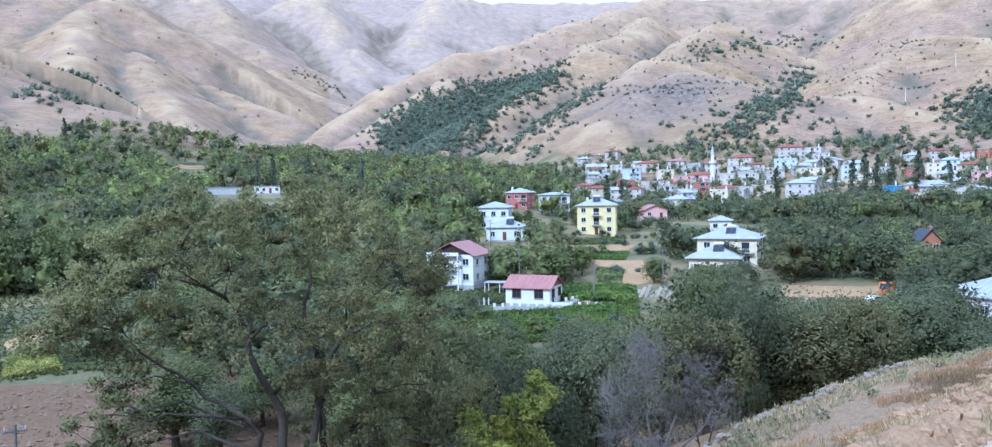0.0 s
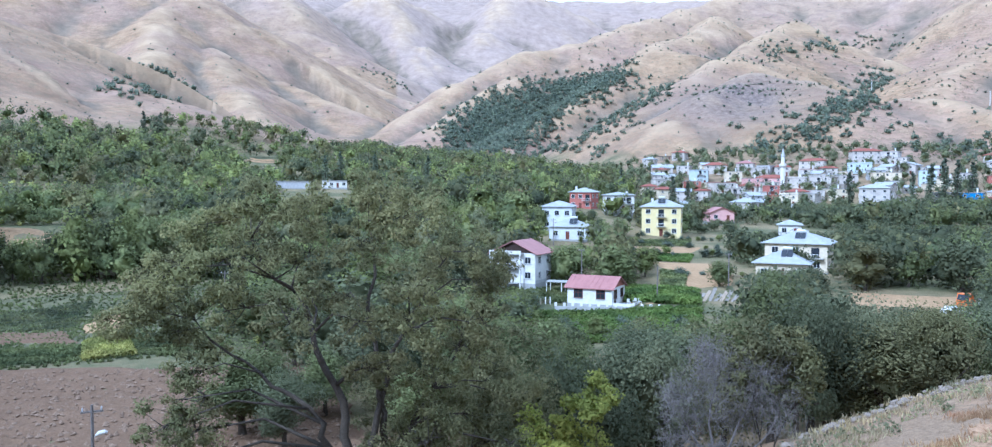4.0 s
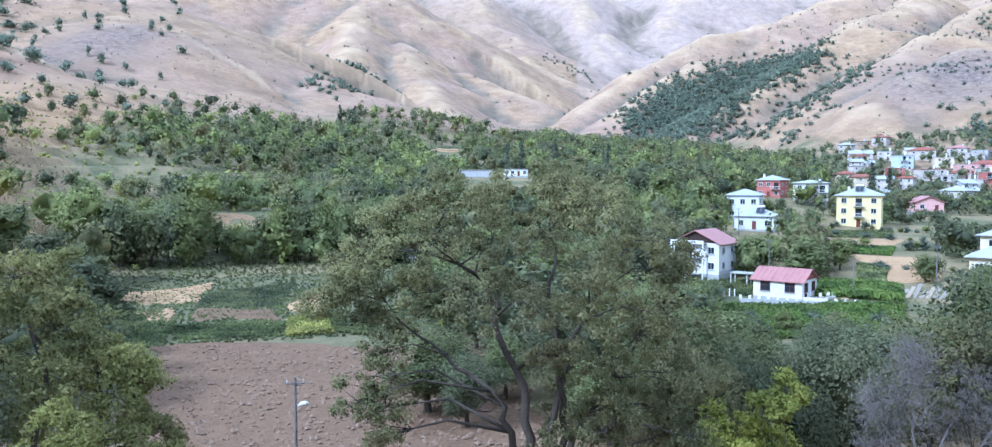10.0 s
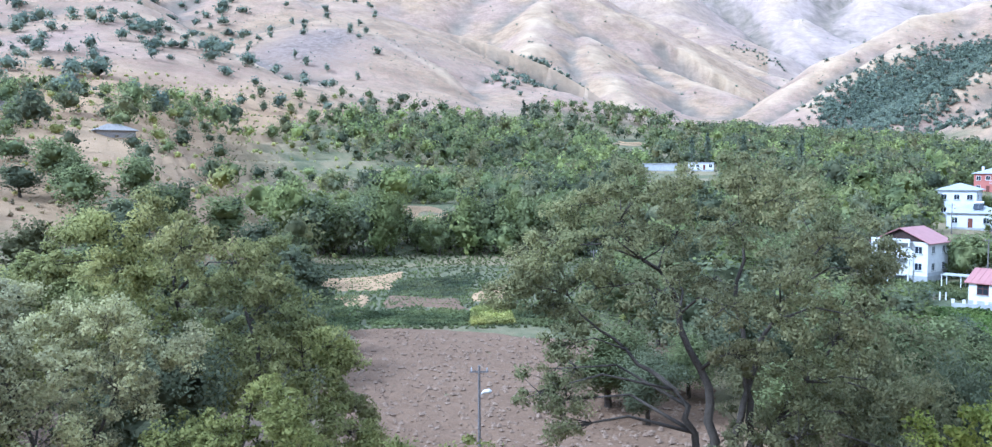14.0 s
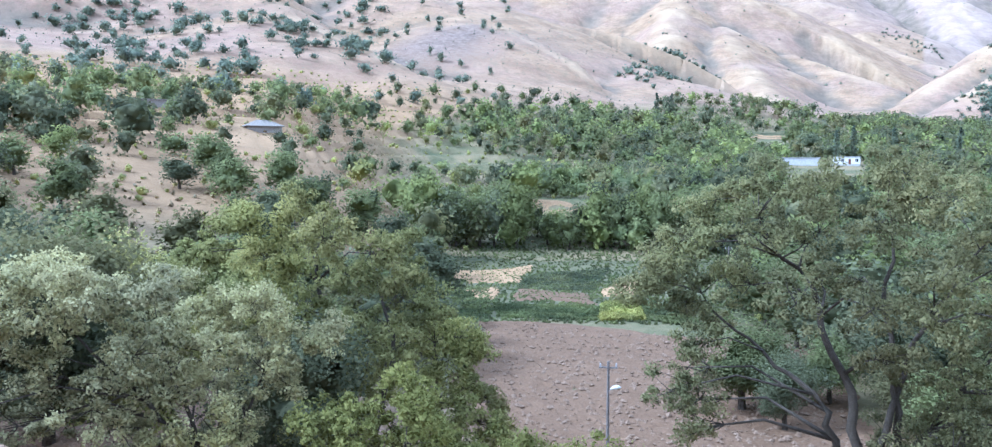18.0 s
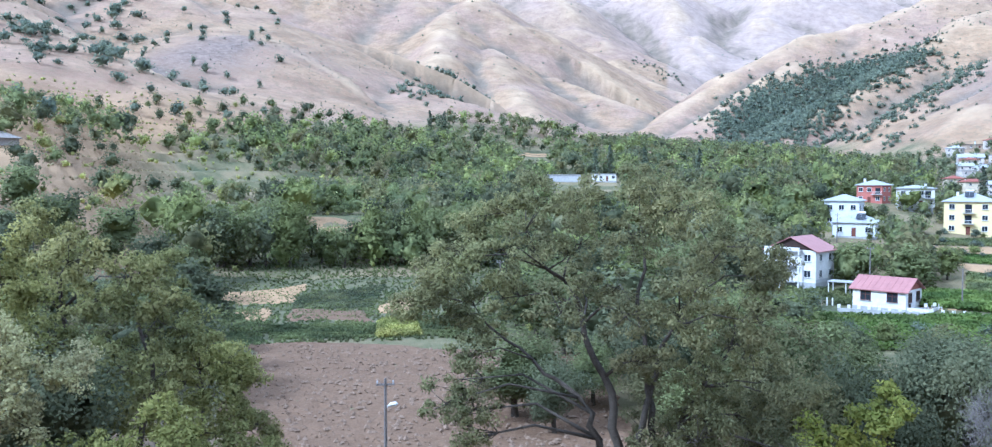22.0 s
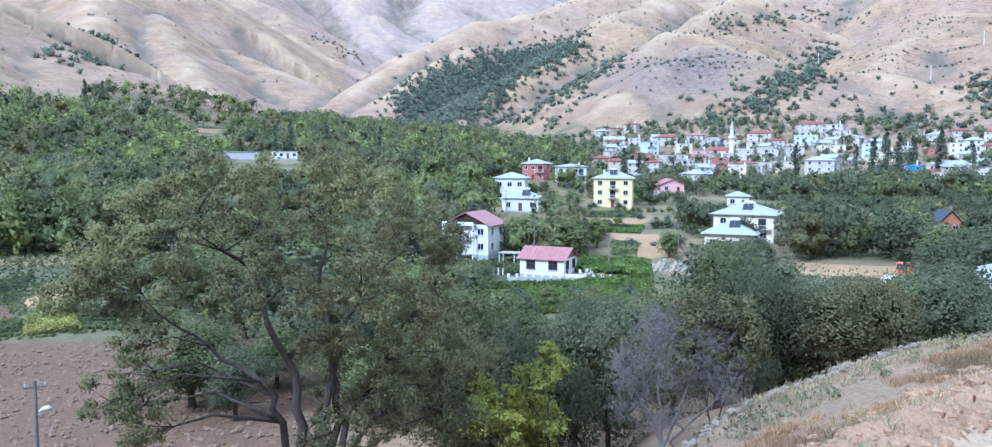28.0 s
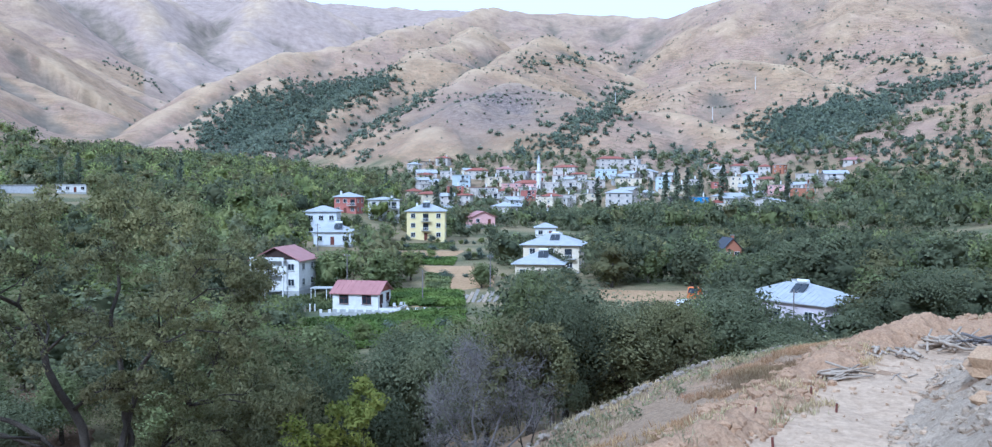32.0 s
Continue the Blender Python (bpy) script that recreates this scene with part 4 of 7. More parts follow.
# -- single trees on the near valley floor and along the bank --
trng = np.random.default_rng(21)
count = 0
ROW = ((14.0, 62, 14.6, 4.8), (17.4, 58, 12.6, 3.4), (20.2, 62, 14.4, 3.5), (22.4, 64, 15.2, 3.2), (24.8, 66, 13.4, 3.4), (27.4, 68, 13.0, 3.6), (29.8, 66, 9.8, 3.4), (32.2, 70, 9.4, 3.6), (11.0, 60, 10.0, 3.8),
       (-52, 46, 10.5, 4.8), (-63, 52, 11, 5.0), (-41, 47, 8.5, 3.6), (-64, 36, 9, 4.2), (-51, 28, 5.2, 2.8), (-48, 52, 11, 4.6), (-38.5, 40, 6.0, 2.6), (-60, 64, 10, 4.4), (-54, 60, 9, 4), (-46, 66, 9.5, 4.2),
       (-67, 34, 8, 4.0), (-69.5, 44, 10, 4.8), (-68, 58, 10, 4.6), (-71, 29, 6.5, 3.4), (-73, 50, 10, 5.0), (-66.5, 27, 5.0, 2.6),
       (-2.0, 52, 10.8, 3.6), (0.8, 55, 10.8, 3.6), (4.4, 57, 10.6, 3.6), (6.8, 56, 10.6, 3.4), (-4.6, 56, 11.6, 3.8), (3.0, 49, 8.6, 3.0), (-1.0, 47, 9.2, 2.8), (15.6, 54, 8.6, 3.0), (18.8, 66, 12.0, 3.8), (24.0, 60, 8.6, 3.0))
for h, d, hi, r in ROW:
    x, y = polar(h, d)
    hi = min(hi, d * math.tan(math.radians(top_limit(h, d))) - ground_at(x, y))
    if hi < 2:
        continue
    mid_tree(("orchard", "wood", "silver", "walnut", "orchard")[count % 5] if h > 3 else ("walnut", "wood")[count % 2], count % 6, x, y, hi, r, trng.uniform(0, 360), "trees along the foot of the slope")
    count += 1
for i in range(30):
    h = -43.5 + i * 0.74 + trng.uniform(-0.25, 0.25)
    d = 186 + trng.uniform(-3, 9)
    hi = (8.5 if -36.2 < h < -31.2 else trng.uniform(10.5, 14.5)) + trng.uniform(-1, 1)
    x, y = polar(h, d)
    mid_tree(("orchard", "lime", "orchard", "wood")[i % 4], i % 6, x, y, hi, hi * trng.uniform(0.36, 0.46), trng.uniform(0, 360), "trees on the bank above the garden")
for i in range(64):
    row = i % 4
    h = 4.6 + 7.6 * ((i // 4) + trng.uniform(-0.3, 0.3)) / 15
    d = (179.5, 209, 223.5, 243)[row] + trng.uniform(-1.2, 1.2)
    if trng.random() < 0.35:
        continue
    hi = trng.uniform(1.2, 2.6)
    x, y = polar(h, d)
    mid_tree("shrub" if i % 3 else "lime", i % 5, x, y, hi, hi * 0.75, trng.uniform(0, 360), "hedge shrubs between the fields", "low green hedge shrub between the small fields")
for i in range(34):
    h, d = trng.uniform(1.4, 6.4), trng.uniform(176, 238)
    x, y = polar(h, d)
    hi = min(trng.uniform(3.5, 6.5), max(2.0, d * math.tan(math.radians(-3.9)) - ground_at(x, y)))
    mid_tree(("orchard", "lime", "wood")[i % 3], i % 6, x, y, hi, hi * 0.5, trng.uniform(0, 360), "orchard behind the white house")
near_places = np.array(spread_points(trng, -74, 48, 44, 176, 5.8, 5400))
for (x, y, h, d), g, s in zip(near_places.tolist(), ground(near_places[:, 0], near_places[:, 1]).tolist(), edge_offset(near_places[:, 0], near_places[:, 1]).tolist()):
    lim = top_limit(h, d)
    if lim < -60 or s < 13.5 or (d < 62 and 8 < h < 40 and s < 16):
        continue
    if d < 66 and (-32 < h < -1 or -64 < h < -38 or 0 < h < 14):
        continue
    want = trng.uniform(6.0, 11.5) * (0.8 if h < -44 else 1.0)
    hi = min(want, d * math.tan(math.radians(lim)) - g)
    if hi < 1.6 or (h < -44 and d > 110 and trng.random() < 0.45):
        continue
    if count > 330:
        break
    kind = trng.choice(["orchard", "wood", "walnut", "lime", "silver"], p=[0.2, 0.62, 0.18, 0.0, 0.0] if h > 11 else ([0.42, 0.28, 0.14, 0.1, 0.06] if d > 90 else [0.45, 0.35, 0.2, 0.0, 0.0])) if hi > 3 else "shrub"
    mid_tree(kind, int(trng.integers(6)), x, y, hi, hi * trng.uniform(0.42, 0.58) + 0.6, trng.uniform(0, 360))
    count += 1


# -- poplars --
for h, d, hi in ((-27.2, 560, 17), (-26.2, 575, 14), (-15.9, 398, 14), (-14.9, 402, 16), (-12.6, 410, 15), (-9.0, 420, 16), (7.6, 395, 15), (8.6, 400, 13), (18.6, 405, 17),
                 (23.2, 410, 19), (23.9, 415, 21), (24.6, 412, 20), (25.4, 418, 18), (26.9, 415, 21), (31.0, 412, 17), (22.2, 420, 15), (28.6, 420, 14), (4.2, 415, 13)):
    x, y = polar(h, d)
    mid_tree("poplar", int(trng.integers(3)), x, y, hi, hi * 0.11 + 0.4, trng.uniform(0, 360), "poplars by the village")


# -- woods beyond: uncounted crowns --
def woods(name, label, places, leaves, matname, rng, form=9, shell=0.75, grain=4):
    """places: x, y, height, radius. One mesh of many crowns."""
    p = np.array(places)
    z = ground(p[:, 0], p[:, 1])
    size = p[:, [3, 3, 2]]
    cs, rs = np.empty((len(p), form, 3)), np.empty((len(p), form))
    for i in range(len(p)):
        cs[i], rs[i] = crown_clumps(rng, form, 1.0, 0.08)
    cs = cs * ((0.78, 0.78, 0.82) if form > 4 else (0.45, 0.45, 0.6)) * size[:, None] + np.stack([p[:, 0], p[:, 1], z], 1)[:, None]
    rs = rs * (1.4 if form > 4 else 1.9) * (p[:, 3] * 0.6 + p[:, 2] * 0.25)[:, None]
    sz = np.repeat((p[:, 3] + p[:, 2] * 0.4) * leaves[1], form)
    sprays = leaf_quads(cs.reshape(-1, 3), rs.ravel(), leaves[0], sz, rng, 0.9, shell)
    q = joined(sprays, mass_quads(cs, rs, grain, rng, 0.56))
    return tagged(new(name, quad_mesh(name, q, M[matname])), label, "woods", kind="stuff")


wrng = np.random.default_rng(33)
bands = {"woods": [], "orchard": [], "lime": [], "silver": [], "walnut": [], "scrub": [], "oaks": []}
def with_ground(points, seed, scale):
    """Adds the land's height and a patchiness value to every place."""
    a = np.array(points)
    return zip(points, ground(a[:, 0], a[:, 1]).tolist(), fbm(a[:, 0] / scale, a[:, 1] / scale, seed, 3).tolist())


# upper edge of the valley's woods: heading, elevation angle
WOOD_TOP_H = (-75, -50, -47, -40, -33, -27, -24.6, -20, -16, -13.8, -7, -3.2, 0.9, 4, 34, 36, 42, 60)
WOOD_TOP_E = (7, 5.6, 5.1, 4.9, 5.2, 5.5, 5.0, 4.7, 4.1, 3.7, 3.4, 2.9, 2.1, 1.6, 1.6, 2.2, 2.2, 3)
for (x, y, h, d), g, thick in with_ground(spread_points(wrng, -74, 52, 172, 420, 5.4, 18500) + spread_points(wrng, -68, 50, 420, 900, 8.0, 18000), 77, 60):
    lim = top_limit(h, d)
    if lim < -60:
        continue
    if h < -40.5 + wrng.normal(0, 2.6) and d > 120:
        if thick + (0.05 if d < 300 else -0.1) < 0.02 or wrng.random() < (0.5 if d < 230 else 0.72):
            continue
    if d > np.interp(h, (-68, -44, -38, -30, -24, -12, -5, 2, 6, 33, 34, 60), (380, 420, 470, 560, 700, 860, 760, 620, 560, 560, 545, 540)) * (1 + 0.25 * thick) or (g > 46 and h < -30):
        continue
    want = (4 + 9 * wrng.random() ** 1.5) if d < 420 else wrng.uniform(6, 14)
    if -20 < h < 2 and d > 250 and thick < -0.36:
        continue
    if d > 300:
        lim = min(lim, float(np.interp(h, WOOD_TOP_H, WOOD_TOP_E)) + 0.25 * thick + wrng.uniform(-0.25, 0.1))
    hi = min(want, d * math.tan(math.radians(lim)) - g)
    if hi < 2.5:
        continue
    k = str(wrng.choice(["woods", "orchard", "lime", "silver", "walnut"], p=[0.72, 0.16, 0.02, 0.02, 0.08] if h > 8 else [0.22, 0.42, 0.18, 0.07, 0.11]))
    bands[k].append((x, y, hi, hi * wrng.uniform(0.5, 0.72) + 0.6))
for k in ("woods", "orchard", "lime", "silver", "walnut"):
    near = [p for p in bands[k] if math.hypot(p[0], p[1]) < 300]
    far = [p for p in bands[k] if math.hypot(p[0], p[1]) >= 300]
    woods("valley_woods", "dense green woods and orchards covering the valley floor", near, (34, 0.088), k, wrng, 9, 0.45, 3)
    woods("far_woods", "distant dark green woods below the hills", far, (18, 0.115), k, wrng, 7, 0.4, 1)

# -- gully woods on the hills: lines of heading and elevation angle, half width in degrees --
SLOPE_H = np.arange(-66, 47, 0.25)
SLOPE_D = np.concatenate([np.arange(360, 900, 4.0), np.arange(900, 2600, 12.0)])
_sh, _sd2 = np.meshgrid(SLOPE_H, SLOPE_D, indexing="ij")
SLOPE_E = np.degrees(np.arctan2(ground(*polar(_sh, _sd2)), _sd2))


def on_slope(h, e):
    """Where the land, under that heading and elevation angle, is first met."""
    i = int(np.clip(round((h + 66) / 0.25), 0, len(SLOPE_H) - 1))
    over = np.where(SLOPE_E[i] >= e)[0]
    d = float(SLOPE_D[over[0] if len(over) else -1])
    x, y = polar(h, d)
    return float(x), float(y), d


GULLIES = (
    (1.0, 620, ((-7.0, 3.6), (-3.8, 5.3), (-0.1, 6.5))), (0.45, 260, ((-0.1, 6.5), (2.0, 7.1), (4.5, 7.8))),
    (0.4, 420, ((-5.2, 3.2), (-2.4, 4.5), (0.3, 5.9))), (0.3, 160, ((0.3, 5.9), (1.6, 6.5), (3.2, 7.2))),
    (0.35, 110, ((2.4, 3.9), (4.6, 5.4), (7.2, 6.6))), (0.3, 40, ((-2.5, 3.0), (0.5, 2.8), (4.0, 2.8))),
    (0.3, 150, ((16.6, 4.2), (19.1, 5.6), (20.4, 7.1))), (0.35, 60, ((13.5, 8.6), (18.0, 9.2), (22.0, 8.8))),
    (0.8, 480, ((29.6, 4.0), (32.6, 4.6), (35.4, 5.0))), (0.55, 200, ((35.4, 5.2), (37.6, 6.0), (41.5, 6.9))),
    (0.35, 70, ((31.0, 8.6), (35.0, 8.3), (40.0, 7.9))), (0.2, 24, ((-13.4, 8.2), (-12.0, 7.4), (-10.2, 6.7))),
    (0.35, 70, ((12.5, 2.6), (15.0, 3.0), (17.4, 3.9))), (0.3, 40, ((21.5, 2.7), (24.0, 2.4), (27.0, 2.0))),
    (0.35, 30, ((-29.5, 6.4), (-27.6, 6.0), (-26.0, 6.2))), (0.8, 80, ((-64.0, 9.5), (-58.0, 7.0), (-54.0, 6.4))),
    (0.5, 45, ((-47.2, 11.5), (-47.0, 9.0), (-47.3, 7.0))), (0.7, 60, ((-64.0, 11.0), (-63.0, 8.0), (-62.3, 5.5))), (0.6, 40, ((-61.5, 10.0), (-59.0, 8.0), (-57.0, 6.5))),
    (0.6, 40, ((-54.5, 9.0), (-51.5, 8.7), (-48.9, 6.8))), (0.5, 25, ((-55.5, 11.0), (-52.0, 11.0), (-50.0, 10.9))), (0.3, 12, ((-29.0, 6.9), (-26.4, 7.1), (-25.5, 6.8))),
    (0.9, 320, ((-7.4, 2.9), (-4.5, 3.2), (-2.0, 3.4))), (0.8, 260, ((30.5, 3.2), (33.0, 3.8), (36.5, 5.0))),
    (0.9, 60, ((-56.0, 9.6), (-50.0, 8.6), (-47.0, 7.2))), (0.6, 60, ((36.0, 2.4), (39.0, 2.6), (43.0, 3.2))),
)
for hw, n, line in GULLIES:
    for _ in range(int(n * (0.45 if line[0][0] < -40 else 1.9 if n > 150 else 1.5))):
        i = wrng.integers(len(line) - 1)
        k = wrng.random()
        h = line[i][0] * (1 - k) + line[i + 1][0] * k + wrng.normal(0, hw * 0.8)
        e = line[i][1] * (1 - k) + line[i + 1][1] * k + wrng.normal(0, hw * 0.6)
        x, y, d = on_slope(h, e)
        x, y = x + wrng.normal(0, 10), y + wrng.normal(0, 14)
        hi = wrng.uniform(2.6, 6.2) * min(1.6, 0.6 + d / 1400)
        if h < -37:
            hi *= 1.6
        bands["oaks" if h < -37 else "scrub"].append((x, y, hi, hi * wrng.uniform(0.7, 1.0) + 0.8))
# -- lone bushes on the dry slopes --
for (x, y, h, d), g, dens in with_ground(spread_points(wrng, -73, 52, 300, 1900, 11.0, 26500), 91, 110):
    e = math.degrees(math.atan2(g, d))
    if e < 3.6 and -44 < h < 34 or e < 1.2 or (-8 < h < 33 and d < 600):
        continue
    bare = -0.2 if h < -37 else (0.14 if h < 2 else -0.5)
    if dens < bare + (0.14 if d > 1250 else 0.0) or wrng.random() < 0.2:
        continue
    if h < -37 and wrng.random() < 0.3:
        bands["oaks"].append((x, y, 5.0 + 5.0 * wrng.random(), 3.2 + 3.4 * wrng.random()))
        continue
    if h < -37 and wrng.random() < 0.8:
        continue
    hi = 1.3 + 4.0 * wrng.random() ** 2
    bands["scrub"].append((x, y, hi, hi * wrng.uniform(0.55, 0.85)))
# -- bushes along old terrace lines --
for k in range(26):
    h, e = wrng.uniform(6, 36), wrng.uniform(5.2, 11)
    for _ in range(int(wrng.integers(14, 34))):
        h += wrng.uniform(0.05, 0.45)
        e += wrng.normal(0, 0.07)
        if h > 46:
            break
        x, y, d = on_slope(h, e)
        hi = wrng.uniform(1.2, 3.6)
        bands["scrub"].append((x, y, hi, hi * wrng.uniform(0.6, 1.0)))
for (x, y, h, d), g, dens in with_ground(spread_points(wrng, -46, 14, 1250, 3000, 20.0, 5200), 99, 160):
    if dens > -0.3 and wrng.random() < 0.45:
        hi = 1.8 + 5.0 * wrng.random() ** 3
        bands["scrub"].append((x, y, hi, hi * wrng.uniform(0.6, 0.9)))
woods("hillside_scrub", "dark green bushes scattered over the dry hillsides", bands["scrub"], (6, 0.24), "scrub", wrng, 4, 0.4, 1)

woods("hillside_oaks", "round grey-green oaks scattered over the dry slope", bands["oaks"], (14, 0.12), "scrub", wrng, 9, 0.4, 3)
single = {"woods": [], "olive": [], "orchard": []}
for (x, y, h, d), g, dens in with_ground(spread_points(wrng, -74, -28, 185, 560, 11.0, 2900), 95, 80):
    hi = min(wrng.uniform(3.5, 8.5), d * math.tan(math.radians(top_limit(h, d))) - g)
    if hi > 1.5 and dens > -0.3 and math.degrees(math.atan2(g, d)) < 5.0:
        single[str(wrng.choice(["woods", "olive", "orchard"], p=[0.55, 0.15, 0.3]))].append((x, y, hi, hi * wrng.uniform(0.5, 0.68) + 0.4))
for k in single:
    woods("slope_trees", "round single trees on the dry terraced slope", single[k], (30, 0.08), k, wrng, 9, 0.6, 3)
low = []
for (x, y, h, d), g, dens in with_ground(spread_points(wrng, -74, -18, 120, 460, 4.6, 12000), 93, 50):
    if top_limit(h, d) > -20 and dens > -0.25:
        hi = wrng.uniform(0.7, 2.2)
        low.append((x, y, hi, hi * wrng.uniform(0.7, 1.2)))
woods("undergrowth", "low olive-green bushes between the trees on dry grass", low, (4, 0.2), "olive", wrng, 4, 0.6, 2)
brush = []
for (x, y, h, d), g, dens in with_ground(spread_points(wrng, -18, 40, 168, 430, 4.2, 12000), 98, 40):
    lim = top_limit(h, d)
    hi = min(wrng.uniform(1.2, 4.2), d * math.tan(math.radians(lim)) - g) if lim > -60 else 0
    if hi > 0.7 and dens > -0.45:
        brush.append((x, y, hi, hi * wrng.uniform(0.6, 0.9)))
woods("undergrowth", "dark green bushes and young trees round the gardens", brush, (9, 0.13), "woods", wrng, 5, 0.4, 1)
tufts = []
for (x, y, h, d), g, dens in with_ground(spread_points(wrng, -68, 52, 330, 1400, 6.0, 30000), 92, 70):
    e = math.degrees(math.atan2(g, d))
    if e < 4.0 and -46 < h < 5 or e < 1.6 or dens < -0.1:
        continue
    k = wrng.uniform(0.5, 1.4)
    tufts.append((x, y, k, k))
woods("hillside_tufts", "small dull green tufts over the dry hillsides", tufts, (4, 0.4), "scrub", wrng, 2, 0.2, 1)

# -- trees between the village houses --
vill = []
for x, y, h, d in spread_points(wrng, 3, 44, 372, 610, 6.4, 4600):
    if wrng.random() < 0.8 or (h > 23 and d < 430):
        hi = wrng.uniform(4.0, 10.0)
        vill.append((x, y, hi, hi * wrng.uniform(0.42, 0.6)))
woods("village_trees", "dark green garden trees between the village houses", vill, (18, 0.1), "woods", wrng, 7, 0.6, 2)

# ---- fields and plots ----
EDGE_WOBBLE = 1.0
M["bean"] = leaf_material("bean_leaf", (0.17, 0.24, 0.06), (0.225, 0.31, 0.085), (0.285, 0.375, 0.12))
M["barley"] = leaf_material("barley_leaf", (0.18, 0.185, 0.05), (0.30, 0.30, 0.09), (0.42, 0.40, 0.15))


def sheet(name, label, corners, step, material, lift=0.04, rough=0.0, seed=3, category="field"):
    """A four-cornered plot laid on the land, uneven by rough metres."""
    (ax, ay), (bx, by), (cx, cy), (dx, dy) = corners
    nu = max(2, int(math.hypot(bx - ax, by - ay) / step))
    nv = max(2, int(math.hypot(dx - ax, dy - ay) / step))
    u, v = np.meshgrid(np.linspace(0, 1, nu), np.linspace(0, 1, nv), indexing="ij")
    x = (ax * (1 - u) + bx * u) * (1 - v) + (dx * (1 - u) + cx * u) * v
    y = (ay * (1 - u) + by * u) * (1 - v) + (dy * (1 - u) + cy * u) * v
    w = np.minimum(np.minimum(u, 1 - u) * nu, np.minimum(v, 1 - v) * nv)
    x, y = x + fbm(x / 11, y / 11, seed + 50, 4) * 4.0 * EDGE_WOBBLE, y + fbm(x / 11, y / 11, seed + 60, 4) * 4.0 * EDGE_WOBBLE
    z = ground(x, y) + lift + rough * (fbm(x / 0.9, y / 0.9, seed, 3) + 0.5 * lattice_noise(x / 0.35, y / 0.35, seed + 9)) * np.clip(w / 3, 0, 1)
    z = z - 0.5 * (w < 1)
    me = bpy.data.meshes.new(name)
    i, j = np.meshgrid(np.arange(nu - 1), np.arange(nv - 1), indexing="ij")
    q = np.stack([i * nv + j, (i + 1) * nv + j, (i + 1) * nv + j + 1, i * nv + j + 1], -1).reshape(-1, 4)
    me.from_pydata(np.stack([x, y, z], -1).reshape(-1, 3).tolist(), [], q.tolist())
    me.materials.append(material)
    me.polygons.foreach_set("use_smooth", [True] * len(me.polygons))
    return tagged(new(name, me), label, category, kind="structure")


def sector(h0, h1, d0, d1):
    return [tuple(float(v) for v in polar(h, d)) for h, d in ((h0, d1), (h1, d1), (h1, d0), (h0, d0))]


def crop(name, label, corners, n, height, matname, seed, rows=0, size=0.3):
    """Uncounted leafy plants over a plot, in rows if wanted."""
    rng = np.random.default_rng(seed)
    u, v = rng.random(n), rng.random(n)
    if rows:
        v = (np.floor(v * rows) + 0.5 + rng.normal(0, 0.13, n)) / rows
    (ax, ay), (bx, by), (cx, cy), (dx, dy) = corners
    x = (ax * (1 - u) + bx * u) * (1 - v) + (dx * (1 - u) + cx * u) * v
    y = (ay * (1 - u) + by * u) * (1 - v) + (dy * (1 - u) + cy * u) * v
    z = ground(x, y)
    c = np.stack([x, y, z + height * 0.5], 1)
    q = leaf_quads(c, np.full(n, height * 0.55), 9, size, rng, 0.9, 0.2)
    return tagged(new(name, quad_mesh(name, q, M[matname])), label, "crop", kind="stuff")


FIELD = ((-77, 92), (-30, 104), (-13, 62), (-44, 50))
sheet("ploughed_field", "bare brown ploughed field with rough clods", FIELD, 0.33, M["plough"], 0.12, 0.16, category="field")


def clods():
    """Uncounted lumps of turned earth over the ploughed field."""
    rng = np.random.default_rng(71)
    n = 3200
    (ax, ay), (bx, by), (cx, cy), (dx, dy) = FIELD
    u, v = rng.uniform(0.03, 0.97, n), rng.uniform(0.03, 0.97, n)
    x = (ax * (1 - u) + bx * u) * (1 - v) + (dx * (1 - u) + cx * u) * v
    y = (ay * (1 - u) + by * u) * (1 - v) + (dy * (1 - u) + cy * u) * v
    z = ground(x, y) + 0.16
    k = 0.08 + 0.3 * rng.random(n) ** 3
    b = Build()
    for i in range(n):
        j = rng.uniform(0.6, 1.3, 6) * k[i]
        b.face_set([(x[i] - j[0], y[i], z[i]), (x[i], y[i] - j[1], z[i]), (x[i] + j[2], y[i], z[i]), (x[i], y[i] + j[3], z[i]), (x[i], y[i], z[i] + j[4] * 0.7), (x[i], y[i], z[i] - 0.2)], [(0, 1, 4), (1, 2, 4), (2, 3, 4), (3, 0, 4), (1, 0, 5), (2, 1, 5), (3, 2, 5), (0, 3, 5)])
    tagged(new("earth_clods", b.mesh("earth_clods", M["clod"])), "lumps of turned brown earth on the field", "clods", kind="stuff")


M["clod"] = clod_material("pale_clods", (0.145, 0.095, 0.065), (0.33, 0.24, 0.17), 1.1)
clods()
M["garden"] = clod_material("weedy_soil", (0.07, 0.08, 0.04), (0.17, 0.155, 0.085), 0.12)
sheet("garden_soil", "grassy brown garden soil between vegetable beds", sector(-43, -23, 117, 178), 2.0, M["garden"], 0.06, 0.05, 5)
sheet("straw_plot", "dry tan straw-covered plot beside the beds", ((-108.6, 124.5), (-99.6, 138.7), (-90.8, 121.3), (-97.4, 112.7)), 1.2, M["straw"], 0.25, 0.1, 6)
sheet("straw_plot", "small dry tan patch among the weeds", ((-91.8, 108.7), (-89.3, 115.5), (-82, 104.4), (-84.8, 101.5)), 1.0, M["straw"], 0.25, 0.1, 7)
sheet("straw_plot", "dry tan bare corner beside the beds", ((-75.9, 130), (-75.9, 144), (-65.8, 123), (-70, 117.2)), 1.2, M["straw"], 0.25, 0.1, 23)
